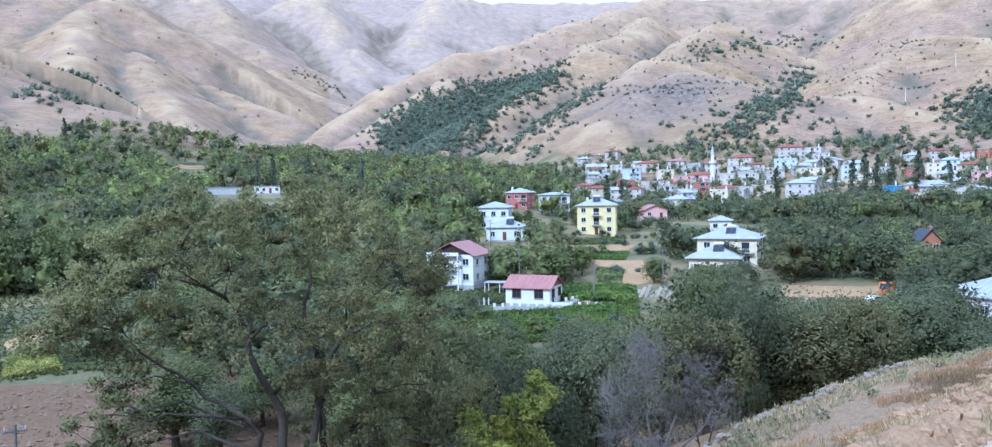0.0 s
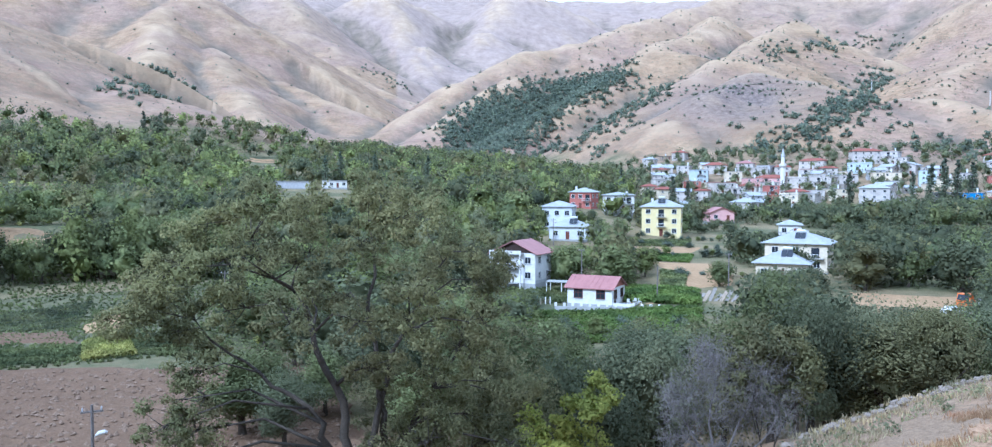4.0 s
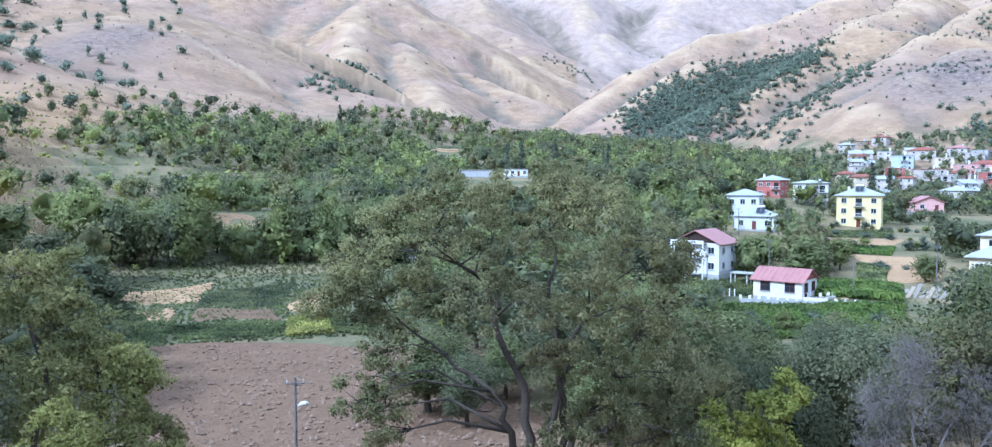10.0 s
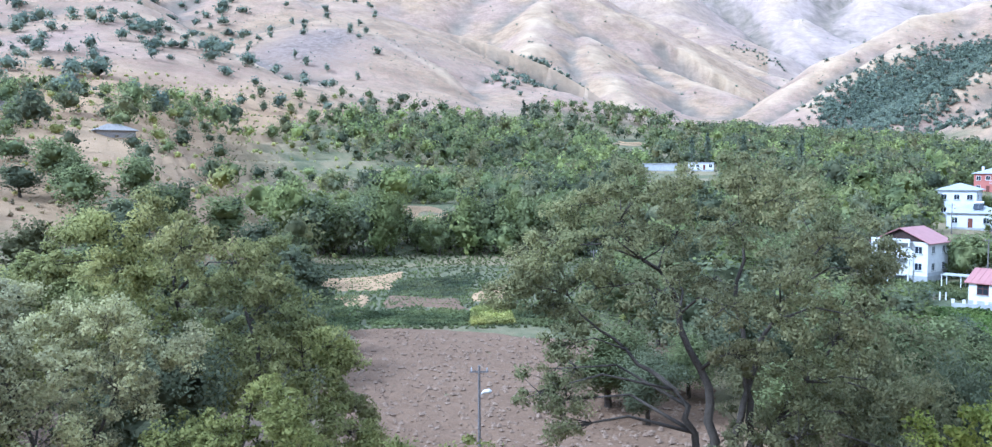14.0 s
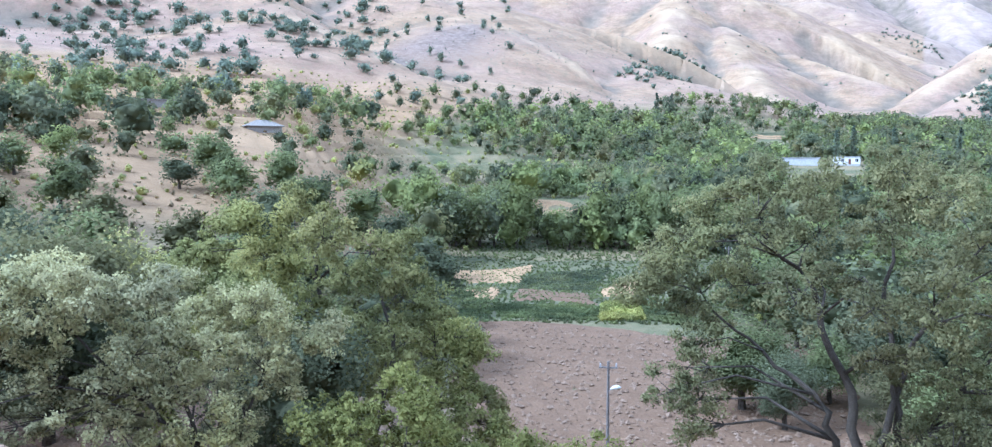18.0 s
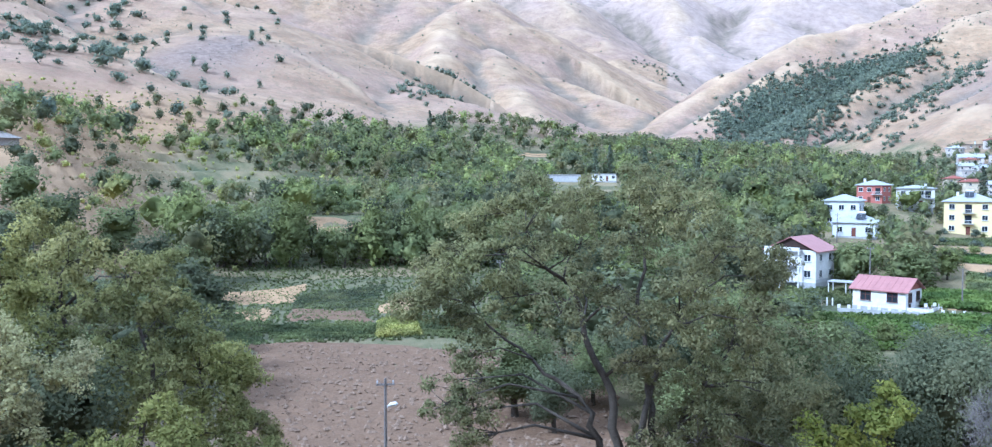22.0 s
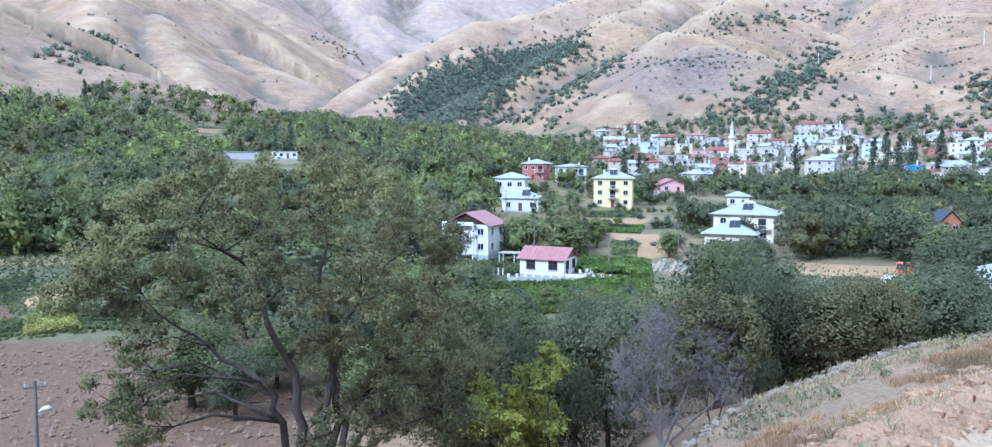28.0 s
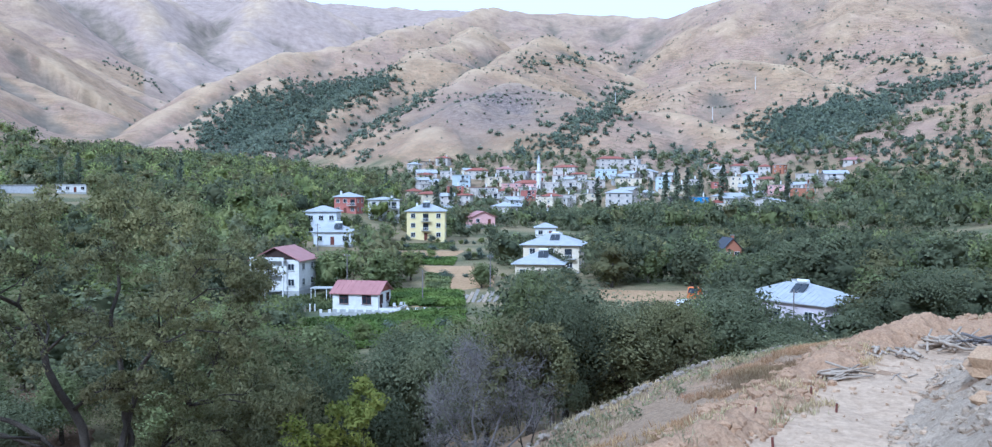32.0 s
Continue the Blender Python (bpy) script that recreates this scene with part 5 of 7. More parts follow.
sheet("tilled_strip", "brown tilled strip between the green beds", ((-85.5, 114.3), (-72.7, 122), (-66.4, 113.8), (-78.5, 104.9)), 1.0, M["plough"], 0.25, 0.15, 24)
sheet("grass_strip", "short green grass strip along the ploughed field", sector(-42, -22, 115, 119), 1.5, M["grass"], 0.25, 0.1, 8)
crop("weeds", "rough green weeds and grass around the beds", sector(-43, -22, 118, 190), 6800, 0.32, "orchard", 50, 0, 0.36)
sheet("dirt_track", "pale dirt track crossing the dry slope", sector(-60, -39, 176, 180), 1.5, M["straw"], 0.25, 0.1, 21, "track")
sheet("dirt_track", "tan bare terrace ledge on the dry slope", sector(-72, -55, 220, 228), 1.5, M["straw"], 0.3, 0.1, 25, "track")
sheet("dirt_track", "tan bare terrace ledge below the oaks", sector(-72, -54, 292, 304), 2.0, M["straw"], 0.5, 0.1, 26, "track")
sheet("dirt_track", "pale terrace track on the upper slope", sector(-64, -52, 236, 242), 1.5, M["straw"], 0.3, 0.1, 22, "track")
crop("vegetable_bed", "rows of low dark green vegetable plants", ((-93.8, 130.2), (-84.5, 145.2), (-73.7, 121.1), (-86, 115.5)), 1500, 0.36, "woods", 41, 9, 0.36)
crop("vegetable_bed", "rows of leafy green vegetable plants", ((-80.3, 102.3), (-65.9, 110.3), (-60.6, 100.9), (-73.6, 94.4)), 1500, 0.42, "orchard", 42, 5, 0.36)
crop("vegetable_bed", "dark green potato plants beside the field", ((-62.1, 116.2), (-54.5, 116.1), (-48.2, 105.8), (-54.9, 104.7)), 700, 0.4, "orchard", 43, 5, 0.36)
crop("barley_patch", "small bright yellow-green barley patch", ((-66, 111.4), (-62.6, 115.9), (-55.6, 105), (-60.3, 101.1)), 1700, 0.9, "barley", 44, 0, 0.34)
crop("weeds", "tangled green weeds along the field's edge", sector(-43, -38.5, 116, 146), 900, 0.5, "orchard", 47, 0, 0.3)
sheet("stubble_field", "bare tan terrace field behind the tree bank", sector(-36.2, -31.8, 218, 246), 1.5, M["straw"], 0.3, 0.08, 9)
sheet("stubble_field", "narrow tan terrace field on the slope", sector(-31.0, -29.3, 226, 240), 1.5, M["straw"], 0.3, 0.08, 10)
for k, dd in enumerate((532, 541, 550)):
    sheet("terrace_field", "dry tan terraced plot high in the valley", sector(-21.1 + 0.2 * k, -18.7 - 0.2 * k, dd, dd + 6), 2.0, M["straw"], 0.7, 0.3, 11 + 30 * k)
sheet("green_terrace", "green grass terrace above the tan field", sector(-41, -35, 254, 264), 2.0, M["grass"], 0.4, 0.1, 12)
sheet("bean_plot", "green crop field beside the small house", ((13.1, 166.2), (25.5, 156.7), (23.6, 141.8), (12, 149.5)), 1.5, M["grass"], 0.2, 0.1, 13)
crop("bean_rows", "dense leafy green bean rows", ((13.1, 166.2), (25.5, 156.7), (23.6, 141.8), (12, 149.5)), 2600, 1.3, "bean", 45, 6, 0.5)
crop("maize_patch", "light green tall crop between the tan fields", ((22.3, 183.4), (27.2, 180.5), (23.6, 160.3), (20.2, 166)), 700, 0.9, "orchard", 51, 5, 0.5)
sheet("stubble_field", "tan bare soil strip beyond the bean rows", ((21.9, 197.8), (37.5, 190.8), (34.5, 165.4), (24, 161)), 1.5, M["straw"], 0.25, 0.12, 14)
sheet("clover_strip", "bright green clover strip between tan fields", ((21.5, 208.1), (33.2, 209.1), (30.2, 196.2), (21.7, 198.6)), 1.2, M["grass"], 0.2, 0.05, 15)
crop("clover", "short bright green clover", ((21.5, 208.1), (33.2, 209.1), (30.2, 196.2), (21.7, 198.6)), 1100, 0.5, "bean", 46, 0, 0.4)
sheet("stubble_field", "tan stubble field in front of the yellow house", ((17.2, 218.3), (38.1, 225.6), (34.2, 210.2), (17.6, 209.5)), 1.5, M["straw"], 0.2, 0.12, 16)
crop("garden_weeds", "green garden growth below the yellow house", ((15.8, 226.9), (37.6, 241.3), (34.4, 225.4), (16.9, 219.1)), 900, 0.6, "orchard", 52, 0, 0.4)
sheet("yard", "grey-brown gravel yard beside the small white house", sector(3.8, 9.4, 146, 153), 1.0, M["straw"], 0.1, 0.05, 17, "yard")
crop("vineyard", "bright green vine rows below the small house", sector(-5.5, 9.5, 116, 141), 3600, 1.1, "bean", 48, 9, 0.5)
crop("garden_weeds", "tangled green garden plants round the houses", sector(-6, 5, 152, 168), 1100, 0.9, "orchard", 49, 0, 0.45)
sheet("tan_strip", "dry tan field strip between the trees", sector(17.9, 26.6, 140, 164), 1.5, M["straw"], 0.2, 0.15, 18)

# ---- houses ----
def window(parent, face, u, z, w, h, at, frame_mat=None, sill=True):
    """A window on a house wall. face: 'front' (-y), 'right' (+x) or 'left' (-x); at: the wall's plane."""
    t = 0.09

    def put(b, u0, u1, p0, p1, z0, z1):
        if face == "front":
            b.box(u0, u1, at - p1, at - p0, z0, z1)
        elif face == "right":
            b.box(at + p0, at + p1, u0, u1, z0, z1)
        else:
            b.box(at - p1, at - p0, u0, u1, z0, z1)

    g = Build()
    put(g, u - w / 2, u + w / 2, 0.004, 0.02, z, z + h)
    win = part("window", g, GLASS, parent)
    f = Build()
    put(f, u - w / 2 - t, u - w / 2, 0.0, 0.08, z - t, z + h + t)
    put(f, u + w / 2, u + w / 2 + t, 0.0, 0.08, z - t, z + h + t)
    put(f, u - w / 2, u + w / 2, 0.0, 0.08, z + h, z + h + t)
    put(f, u - w / 2, u + w / 2, 0.0, 0.08, z - t, z)
    put(f, u - 0.03, u + 0.03, 0.02, 0.06, z, z + h)
    part("window_frame", f, frame_mat or WALLS["trim"], win)
    if sill:
        s = Build()
        put(s, u - w / 2 - 0.18, u + w / 2 + 0.18, 0.0, 0.2, z - t - 0.07, z - t)
        part("sill", s, WALLS["concrete"], win)
    return win


def hip_roof(w, d, z, rise, over=0.6, thick=0.14, ridge=None):
    """Hipped roof over a w by d body; ridge: length along x."""
    x, y = w / 2 + over, d / 2 + over
    r = (max(w - d, 0.0) if ridge is None else ridge) / 2
    b = Build()
    for zz in (0.0, thick):
        b.v += [(-x, -y, z + zz), (x, -y, z + zz), (x, y, z + zz), (-x, y, z + zz), (-r - 0.01, 0, z + rise + zz), (r + 0.01, 0, z + rise + zz)]
    b.f += [(0, 4, 5, 1), (1, 5, 2), (2, 5, 4, 3), (3, 4, 0), (6, 7, 11, 10), (7, 8, 11), (8, 9, 10, 11), (9, 6, 10)]
    b.f += [(0, 1, 7, 6), (1, 2, 8, 7), (2, 3, 9, 8), (3, 0, 6, 9)]
    return b


def gable_roof(w, d, z, rise, over=0.5, thick=0.14, along="x"):
    x, y = (w / 2 + over, d / 2 + over) if along == "x" else (d / 2 + over, w / 2 + over)
    b = Build()
    drop = rise * over / (y - over)
    for zz in (0.0, thick):
        b.v += [(-x, -y, z - drop + zz), (x, -y, z - drop + zz), (x, 0, z + rise + zz), (-x, 0, z + rise + zz), (-x, y, z - drop + zz), (x, y, z - drop + zz)]
    b.f += [(0, 3, 2, 1), (3, 4, 5, 2), (6, 7, 8, 9), (9, 8, 11, 10), (0, 1, 7, 6), (1, 2, 8, 7), (2, 5, 11, 8), (5, 4, 10, 11), (4, 3, 9, 10), (3, 0, 6, 9)]
    if along != "x":
        b.v = [(-p[1], p[0], p[2]) for p in b.v]
    return b


def seams(roof_rise, w, d, z, over, pitch, kind):
    """Standing seams on the front and right slopes of a sheet roof."""
    b = Build()
    x, y = w / 2 + over, d / 2 + over
    n = int(2 * x / pitch)
    r = max(w - d, 0) / 2 if kind == "hip" else x
    for i in range(1, n):
        u = -x + 2 * x * i / n
        k = 1.0 if abs(u) <= r else (x - abs(u)) / max(x - r, 0.01)
        top = (u, -y * (1 - k), z + roof_rise * k + 0.16)
        b.tube([(u, -y, z + 0.16), top], [0.03, 0.03], 4)
    return b


def solar_heater(parent, x, y, z, turn=0.0):
    """Roof water heater: two slanted collectors, a frame and a tank."""
    h = Build()
    m = pose(x, y, z, 0, 0, turn)

    def shift(b):
        b.v = [tuple(m @ Vector(p)) for p in b.v]
        return b

    for dx in (-0.55, 0.55):
        h.face_set([(dx - 0.5, -1.0, 0.15), (dx + 0.5, -1.0, 0.15), (dx + 0.5, 0.5, 1.25), (dx - 0.5, 0.5, 1.25),
                    (dx - 0.5, -0.95, 0.07), (dx + 0.5, -0.95, 0.07), (dx + 0.5, 0.55, 1.17), (dx - 0.5, 0.55, 1.17)],
                   [(0, 1, 2, 3), (7, 6, 5, 4), (0, 4, 5, 1), (1, 5, 6, 2), (2, 6, 7, 3), (3, 7, 4, 0)])
    heater = part("water_heater", shift(h), GLASS, parent, "dark glass solar collector on the roof")
    t = Build().tube([(-0.9, 0.75, 1.6), (0.9, 0.75, 1.6)], [0.32, 0.32], 10)
    part("tank", shift(t), WALLS["trim"], heater)
    f = Build()
    for dx in (-0.8, 0.8):
        f.tube([(dx, 0.8, -0.6), (dx, 0.8, 1.4)], [0.04, 0.04], 4).tube([(dx, -1.0, -0.3), (dx, -1.0, 0.12)], [0.04, 0.04], 4)
    part("frame", shift(f), WALLS["metal"], heater)


def house(name, label, h, d, w, depth, floors, wall, roof, roofmat, turn=0.0, floor_h=2.9, rise=1.8, base=0.0, cols=3, side_cols=2, solar=None, chimney=None,
          balconies=(), plinth=0.4, over=0.6, group="", lift=0.0, win=(1.2, 1.2), winmat=None, door=True, seam=True):
    """A house whose front faces the viewpoint, turned by turn degrees. balconies: (floor, u0, u1)."""
    x, y = (float(v) for v in polar(h, d))
    z = min(ground_at(x, y), ground_at(x * (1 - depth / 2 / d), y * (1 - depth / 2 / d))) + lift
    root = new(name)
    root.matrix_basis = pose(x, y, z, 0, 0, -h + turn)
    tagged(root, label, "house", group)
    top = plinth + floors * floor_h
    b = Build().box(-w / 2, w / 2, -depth / 2, depth / 2, -3.0, top)
    if roof in ("gable", "gable_end"):
        if roof == "gable":
            for xx in (-w / 2, w / 2):
                s = 0.12 if xx < 0 else -0.12
                b.face_set([(xx, -depth / 2, top), (xx, depth / 2, top), (xx, 0, top + rise), (xx + s, -depth / 2, top), (xx + s, depth / 2, top), (xx + s, 0, top + rise)], [(0, 1, 2), (5, 4, 3), (0, 3, 4, 1), (1, 4, 5, 2), (2, 5, 3, 0)])
    part("wall", b, WALLS[wall], root)
    if plinth > 0.25:
        part("plinth", Build().box(-w / 2 - 0.05, w / 2 + 0.05, -depth / 2 - 0.05, depth / 2 + 0.05, -3.0, plinth - 0.1), WALLS["concrete"], root)
    if roof == "hip":
        rf = part("roof", hip_roof(w, depth, top, rise, over), WALLS[roofmat], root)
        if seam:
            part("seam", seams(rise, w, depth, top, over, 0.9, "hip"), WALLS[roofmat], rf)
    elif roof == "gable":
        rf = part("roof", gable_roof(w, depth, top, rise, over, along="x"), WALLS[roofmat], root)
        if seam:
            sm = seams(rise + rise * over / (depth / 2), w, depth, top - rise * over / (depth / 2), over, 0.9, "gable")
            part("seam", sm, WALLS[roofmat], rf)
    elif roof == "gable_end":
        rf = part("roof", gable_roof(w, depth, top, rise, over, along="y"), WALLS[roofmat], root)
        # on a white house the near-black gable paints the loggia's shaded inside
        part("gable", Build().face_set([(-w / 2, -depth / 2, top), (w / 2, -depth / 2, top), (0, -depth / 2, top + rise), (-w / 2, -depth / 2 + .15, top), (w / 2, -depth / 2 + .15, top), (0, -depth / 2 + .15, top + rise)],
                                       [(0, 1, 2), (5, 4, 3), (1, 4, 5, 2), (2, 5, 3, 0)]), WALLS["dark_recess_door" if wall == "white" else wall], root)
        part("gable", Build().face_set([(-w / 2, depth / 2 - .15, top), (w / 2, depth / 2 - .15, top), (0, depth / 2 - .15, top + rise), (-w / 2, depth / 2, top), (w / 2, depth / 2, top), (0, depth / 2, top + rise)],
                                       [(0, 1, 2), (5, 4, 3), (1, 4, 5, 2), (2, 5, 3, 0)]), WALLS[wall], root)
    else:
        rf = part("roof", Build().box(-w / 2 - 0.3, w / 2 + 0.3, -depth / 2 - 0.3, depth / 2 + 0.3, top, top + 0.22), WALLS[roofmat], root)
        if roof == "parapet":
            pb = Build()
            pb.box(-w / 2, w / 2, -depth / 2, -depth / 2 + 0.15, top + 0.22, top + 0.8).box(-w / 2, -w / 2 + 0.15, -depth / 2 + 0.15, depth / 2, top + 0.22, top + 0.8).box(w / 2 - 0.15, w / 2, -depth / 2 + 0.15, depth / 2, top + 0.22, top + 0.8)
            part("parapet", pb, WALLS[wall], root)
    ww, wh = win
    for f in range(floors):
        z0 = plinth + f * floor_h + 0.95
        for c in range(cols):
            u = -w / 2 + w * (c + 0.5) / cols
            if any(bf == f and u0 - 0.2 <= u <= u1 + 0.2 for bf, u0, u1 in balconies):
                continue
            if f == 0 and door and c == cols // 2:
                dd = part("door", Build().box(u - 0.5, u + 0.5, -depth / 2 - 0.05, -depth / 2, plinth - 0.1, plinth + 2.05), WALLS["brown"], root)
                continue
            window(root, "front", u, z0, ww, wh, -depth / 2, winmat)
        for c in range(side_cols):
            v = -depth / 2 + depth * (c + 0.5) / side_cols
            window(root, "right", v, z0, ww * 0.9, wh, w / 2, winmat)
    for f, u0, u1 in balconies:
        zz = plinth + f * floor_h
        bal = part("balcony", Build().box(u0, u1, -depth / 2 - 1.3, -depth / 2, zz - 0.16, zz), WALLS["concrete"], root)
        rl = Build().box(u0, u1, -depth / 2 - 1.3, -depth / 2 - 1.22, zz + 0.82, zz + 0.9)
        n = max(2, int((u1 - u0) / 0.35))
        for i in range(n + 1):
            uu = u0 + 0.03 + (u1 - u0 - 0.06) * i / n
            if group:
                rl.box(uu - 0.02, uu + 0.02, -depth / 2 - 1.28, -depth / 2 - 1.24, zz, zz + 0.82)
            else:
                part("baluster", Build().box(uu - 0.02, uu + 0.02, -depth / 2 - 1.28, -depth / 2 - 1.24, zz, zz + 0.82), WALLS["trim"], bal)
        part("railing", rl, WALLS["trim"], bal)
        um = (u0 + u1) / 2
        part("balcony_door", Build().box(um - 0.8, um + 0.8, -depth / 2 - 0.04, -depth / 2, zz + 0.05, zz + 2.15), GLASS, bal)
    if solar:
        solar_heater(root, solar[0], solar[1], top + solar[2])
    if chimney:
        cx, cy, ch = chimney
        c = part("chimney", Build().box(cx - 0.3, cx + 0.3, cy - 0.3, cy + 0.3, top - 0.2, top + rise + ch), WALLS["trim" if wall != "brick" else "brick"], rf)
        part("cap", Build().box(cx - 0.4, cx + 0.4, cy - 0.4, cy + 0.4, top + rise + ch, top + rise + ch + 0.1), WALLS["concrete"], c)
    return root


small = house("small_house", "single-storey white house with red sheet roof", 2.55, 150, 8.3, 7.0, 1, "white", "gable", "redroof", -20, floor_h=2.8, rise=1.7, cols=2, side_cols=2, win=(1.5, 1.4), winmat=WALLS["brown"], door=False, plinth=0.7, over=0.5)
tall = house("tall_house", "three-level white house with pink-red gable roof", -2.55, 172, 9.6, 8.5, 2, "white", "gable_end", "redroof", -24, floor_h=3.0, rise=2.3, cols=3, side_cols=2, balconies=((0, -4.6, 1.4), (1, -4.6, 1.4)), plinth=1.4, over=0.7, door=False)


def small_house_details(root):
    """Red hoods over the windows, a red gable panel, and a raised terrace with a low parapet."""
    for u in (-2.075, 2.075):
        part("hood", Build().face_set([(u - 1.05, -3.62, 3.16), (u + 1.05, -3.62, 3.16), (u, -3.62, 3.44), (u - 1.05, -3.5, 3.16), (u + 1.05, -3.5, 3.16), (u, -3.5, 3.44)],
                                      [(0, 1, 2), (5, 4, 3), (0, 3, 4, 1), (1, 4, 5, 2), (2, 5, 3, 0)]), WALLS["redroof"], root, "red painted window hood")
        part("glazing_bar", Build().box(u - 0.75, u + 0.75, -3.56, -3.53, 2.5, 2.56), WALLS["brown"], root)
    part("gable_panel", Build().face_set([(4.16, -3.3, 3.56), (4.16, 3.3, 3.56), (4.16, 0, 5.1), (4.2, -3.3, 3.56), (4.2, 3.3, 3.56), (4.2, 0, 5.1)],
                                         [(0, 1, 2), (5, 4, 3), (0, 3, 4, 1), (1, 4, 5, 2), (2, 5, 3, 0)]), WALLS["tile"], root, "dark red gable panel")
    part("terrace", Build().box(4.25, 7.6, -3.4, 1.5, -1.5, 0.55), WALLS["concrete"], root)
    for x0, x1, y0, y1 in ((4.25, 7.6, -3.4, -3.25), (7.45, 7.6, -3.25, 1.5)):
        part("parapet", Build().box(x0, x1, y0, y1, 0.55, 1.0), WALLS["white"], root)
    part("side_door", Build().box(4.15, 4.22, -2.4, -1.4, 0.56, 2.7), WALLS["dark_recess_door"], root)
    for k in range(4):
        part("step", Build().box(4.6, 5.8, -3.75 - 0.32 * k, -3.41 - 0.32 * k, -1.0, 0.38 - 0.17 * k), WALLS["concrete"], root)


def tall_house_details(root):
    """Attic loggia: floor slab, parapet and corner posts; dark panels for openings; grey band low on the side wall."""
    part("slab", Build().box(-4.8, 2.2, -5.6, -4.26, 7.18, 7.4), WALLS["white"], root)
    part("parapet", Build().box(-4.8, 2.2, -5.6, -5.5, 7.41, 7.9), WALLS["white"], root)
    for u in (-4.65, -1.6, 2.0):
        part("post", Build().box(u - 0.12, u + 0.12, -5.58, -5.34, -2.0, 7.17), WALLS["white"], root)
    # flat dark panels in place of the shade inside two openings
    for zz in (1.4, 4.4):
        part("opening_panel", Build().box(-4.0, -2.9, -4.3, -4.25, zz + 0.05, zz + 2.3), WALLS["dark_recess_door"], root)
    part("grey_band", Build().box(4.8, 4.83, -4.2, 4.2, -2.0, 1.9), WALLS["grey"], root, "grey rendered base of the side wall")
    part("eave_board", Build().box(-5.45, -5.37, -4.9, 4.9, 6.5, 6.68), WALLS["trim"], root)


small_house_details(small)
tall_house_details(tall)
house("yellow_house", "three-storey yellow house with pale hipped sheet roof", 6.95, 252, 11.2, 10, 3, "yellow", "hip", "metal", -4, floor_h=2.8, rise=2.3, cols=3, solar=(0, -2.5, 1.2), chimney=(-3, 1, 0.2), balconies=((1, -1.3, 1.3), (2, -1.3, 1.3)), plinth=0.2)
house("blue_white_house", "pale blue-white house with hipped sheet roof", 0.75, 226, 9.8, 8, 1, "ice", "hip", "metal", -10, floor_h=3.2, rise=2.0, cols=3, solar=(1.4, -2.6, 0.9), plinth=0.6)
house("upper_house", "taller pale blue house behind a white one", 0.0, 240, 8.6, 8, 2, "ice", "hip", "metal", -10, floor_h=3.2, rise=1.6, cols=3, plinth=0.9)
house("red_house", "red plastered house with pale sheet roof", 1.7, 302, 8.2, 7.5, 2, "red", "hip", "metal", -22, rise=1.6, cols=3, chimney=(-3, 0, 0.6), balconies=((1, 1, 4.5),), lift=-0.5)
house("long_white_house", "white two-storey house with low sheet roof", 4.0, 292, 10.0, 9, 2, "white", "hip", "metal", 6, rise=0.9, cols=4, chimney=(3, 1, 0.5), balconies=((1, 1.5, 4.8),), lift=1.0)
house("pink_house", "small pink house with red gable roof", 10.6, 300, 8.6, 8, 1, "pink", "gable_end", "redroof", 18, rise=1.8, cols=2, lift=1.0)
house("ruin_house", "low old house with clay tile roof", -2.6, 345, 8.6, 6, 1, "pink", "hip", "tile", 0, rise=1.2, cols=3)
house("cream_house", "cream house with wide pale hipped roof", 15.7, 192, 12.6, 11, 2, "cream", "hip", "metal", -8, rise=2.4, cols=3, solar=(0.6, -3.0, 1.0), chimney=(1.5, 0, 0.2), balconies=((1, 2.2, 5.6),), over=0.8)
house("hip_house", "white house with pale blue hipped sheet roof", 14.75, 173, 9.4, 9, 1, "cream", "hip", "metal", -6, rise=2.3, cols=3, solar=(0.8, -1.8, 1.2), chimney=(0.8, 0.6, 0.2), over=0.8, floor_h=3.2, lift=0.8)
house("lilac_house", "pale lilac house with grey hipped sheet roof", 31.7, 133, 15, 11, 1, "lilac", "hip", "metal", -32, floor_h=3.2, rise=2.3, cols=3, solar=(1.5, -2.0, 1.2), chimney=(-1.0, 0.5, 0.4), over=0.6, plinth=0.9, door=False)
house("brick_house", "orange brick cottage with dark steep roof", 27.25, 218, 4.8, 6, 1, "brick", "gable_end", "darkroof", 22, rise=2.6, cols=2, chimney=(1.2, 0, 0.6), door=False, lift=-0.6)
house("shed", "small shed with grey sheet roof behind the cream house", 15.1, 250, 6, 6, 1, "white", "hip", "metal", 0, rise=1.4, cols=2, lift=1.5)
house("white_hut", "low white-walled hut with pale blue flat roof", -15.3, 386, 11, 7, 1, "white", "flat", "metal", 0, cols=4, lift=0.5, plinth=0.3)
house("long_shed", "long low shed with grey flat roof", -18.0, 384, 15, 7, 1, "grey", "flat", "concrete", 0, cols=0, side_cols=0, door=False)
house("stone_hut", "grey stone hut with low roof on the dry slope", -53.6, 232, 9, 6, 1, "stone", "hip", "stone", 12, rise=1.7, cols=0, side_cols=0, door=False, floor_h=1.1, plinth=0.1)
house("stone_hut", "grey ruined stone hut on the upper terrace", -60.4, 262, 12, 6, 1, "stone", "flat", "stone", 8, cols=0, side_cols=0, door=False, floor_h=2.0, plinth=0.1)

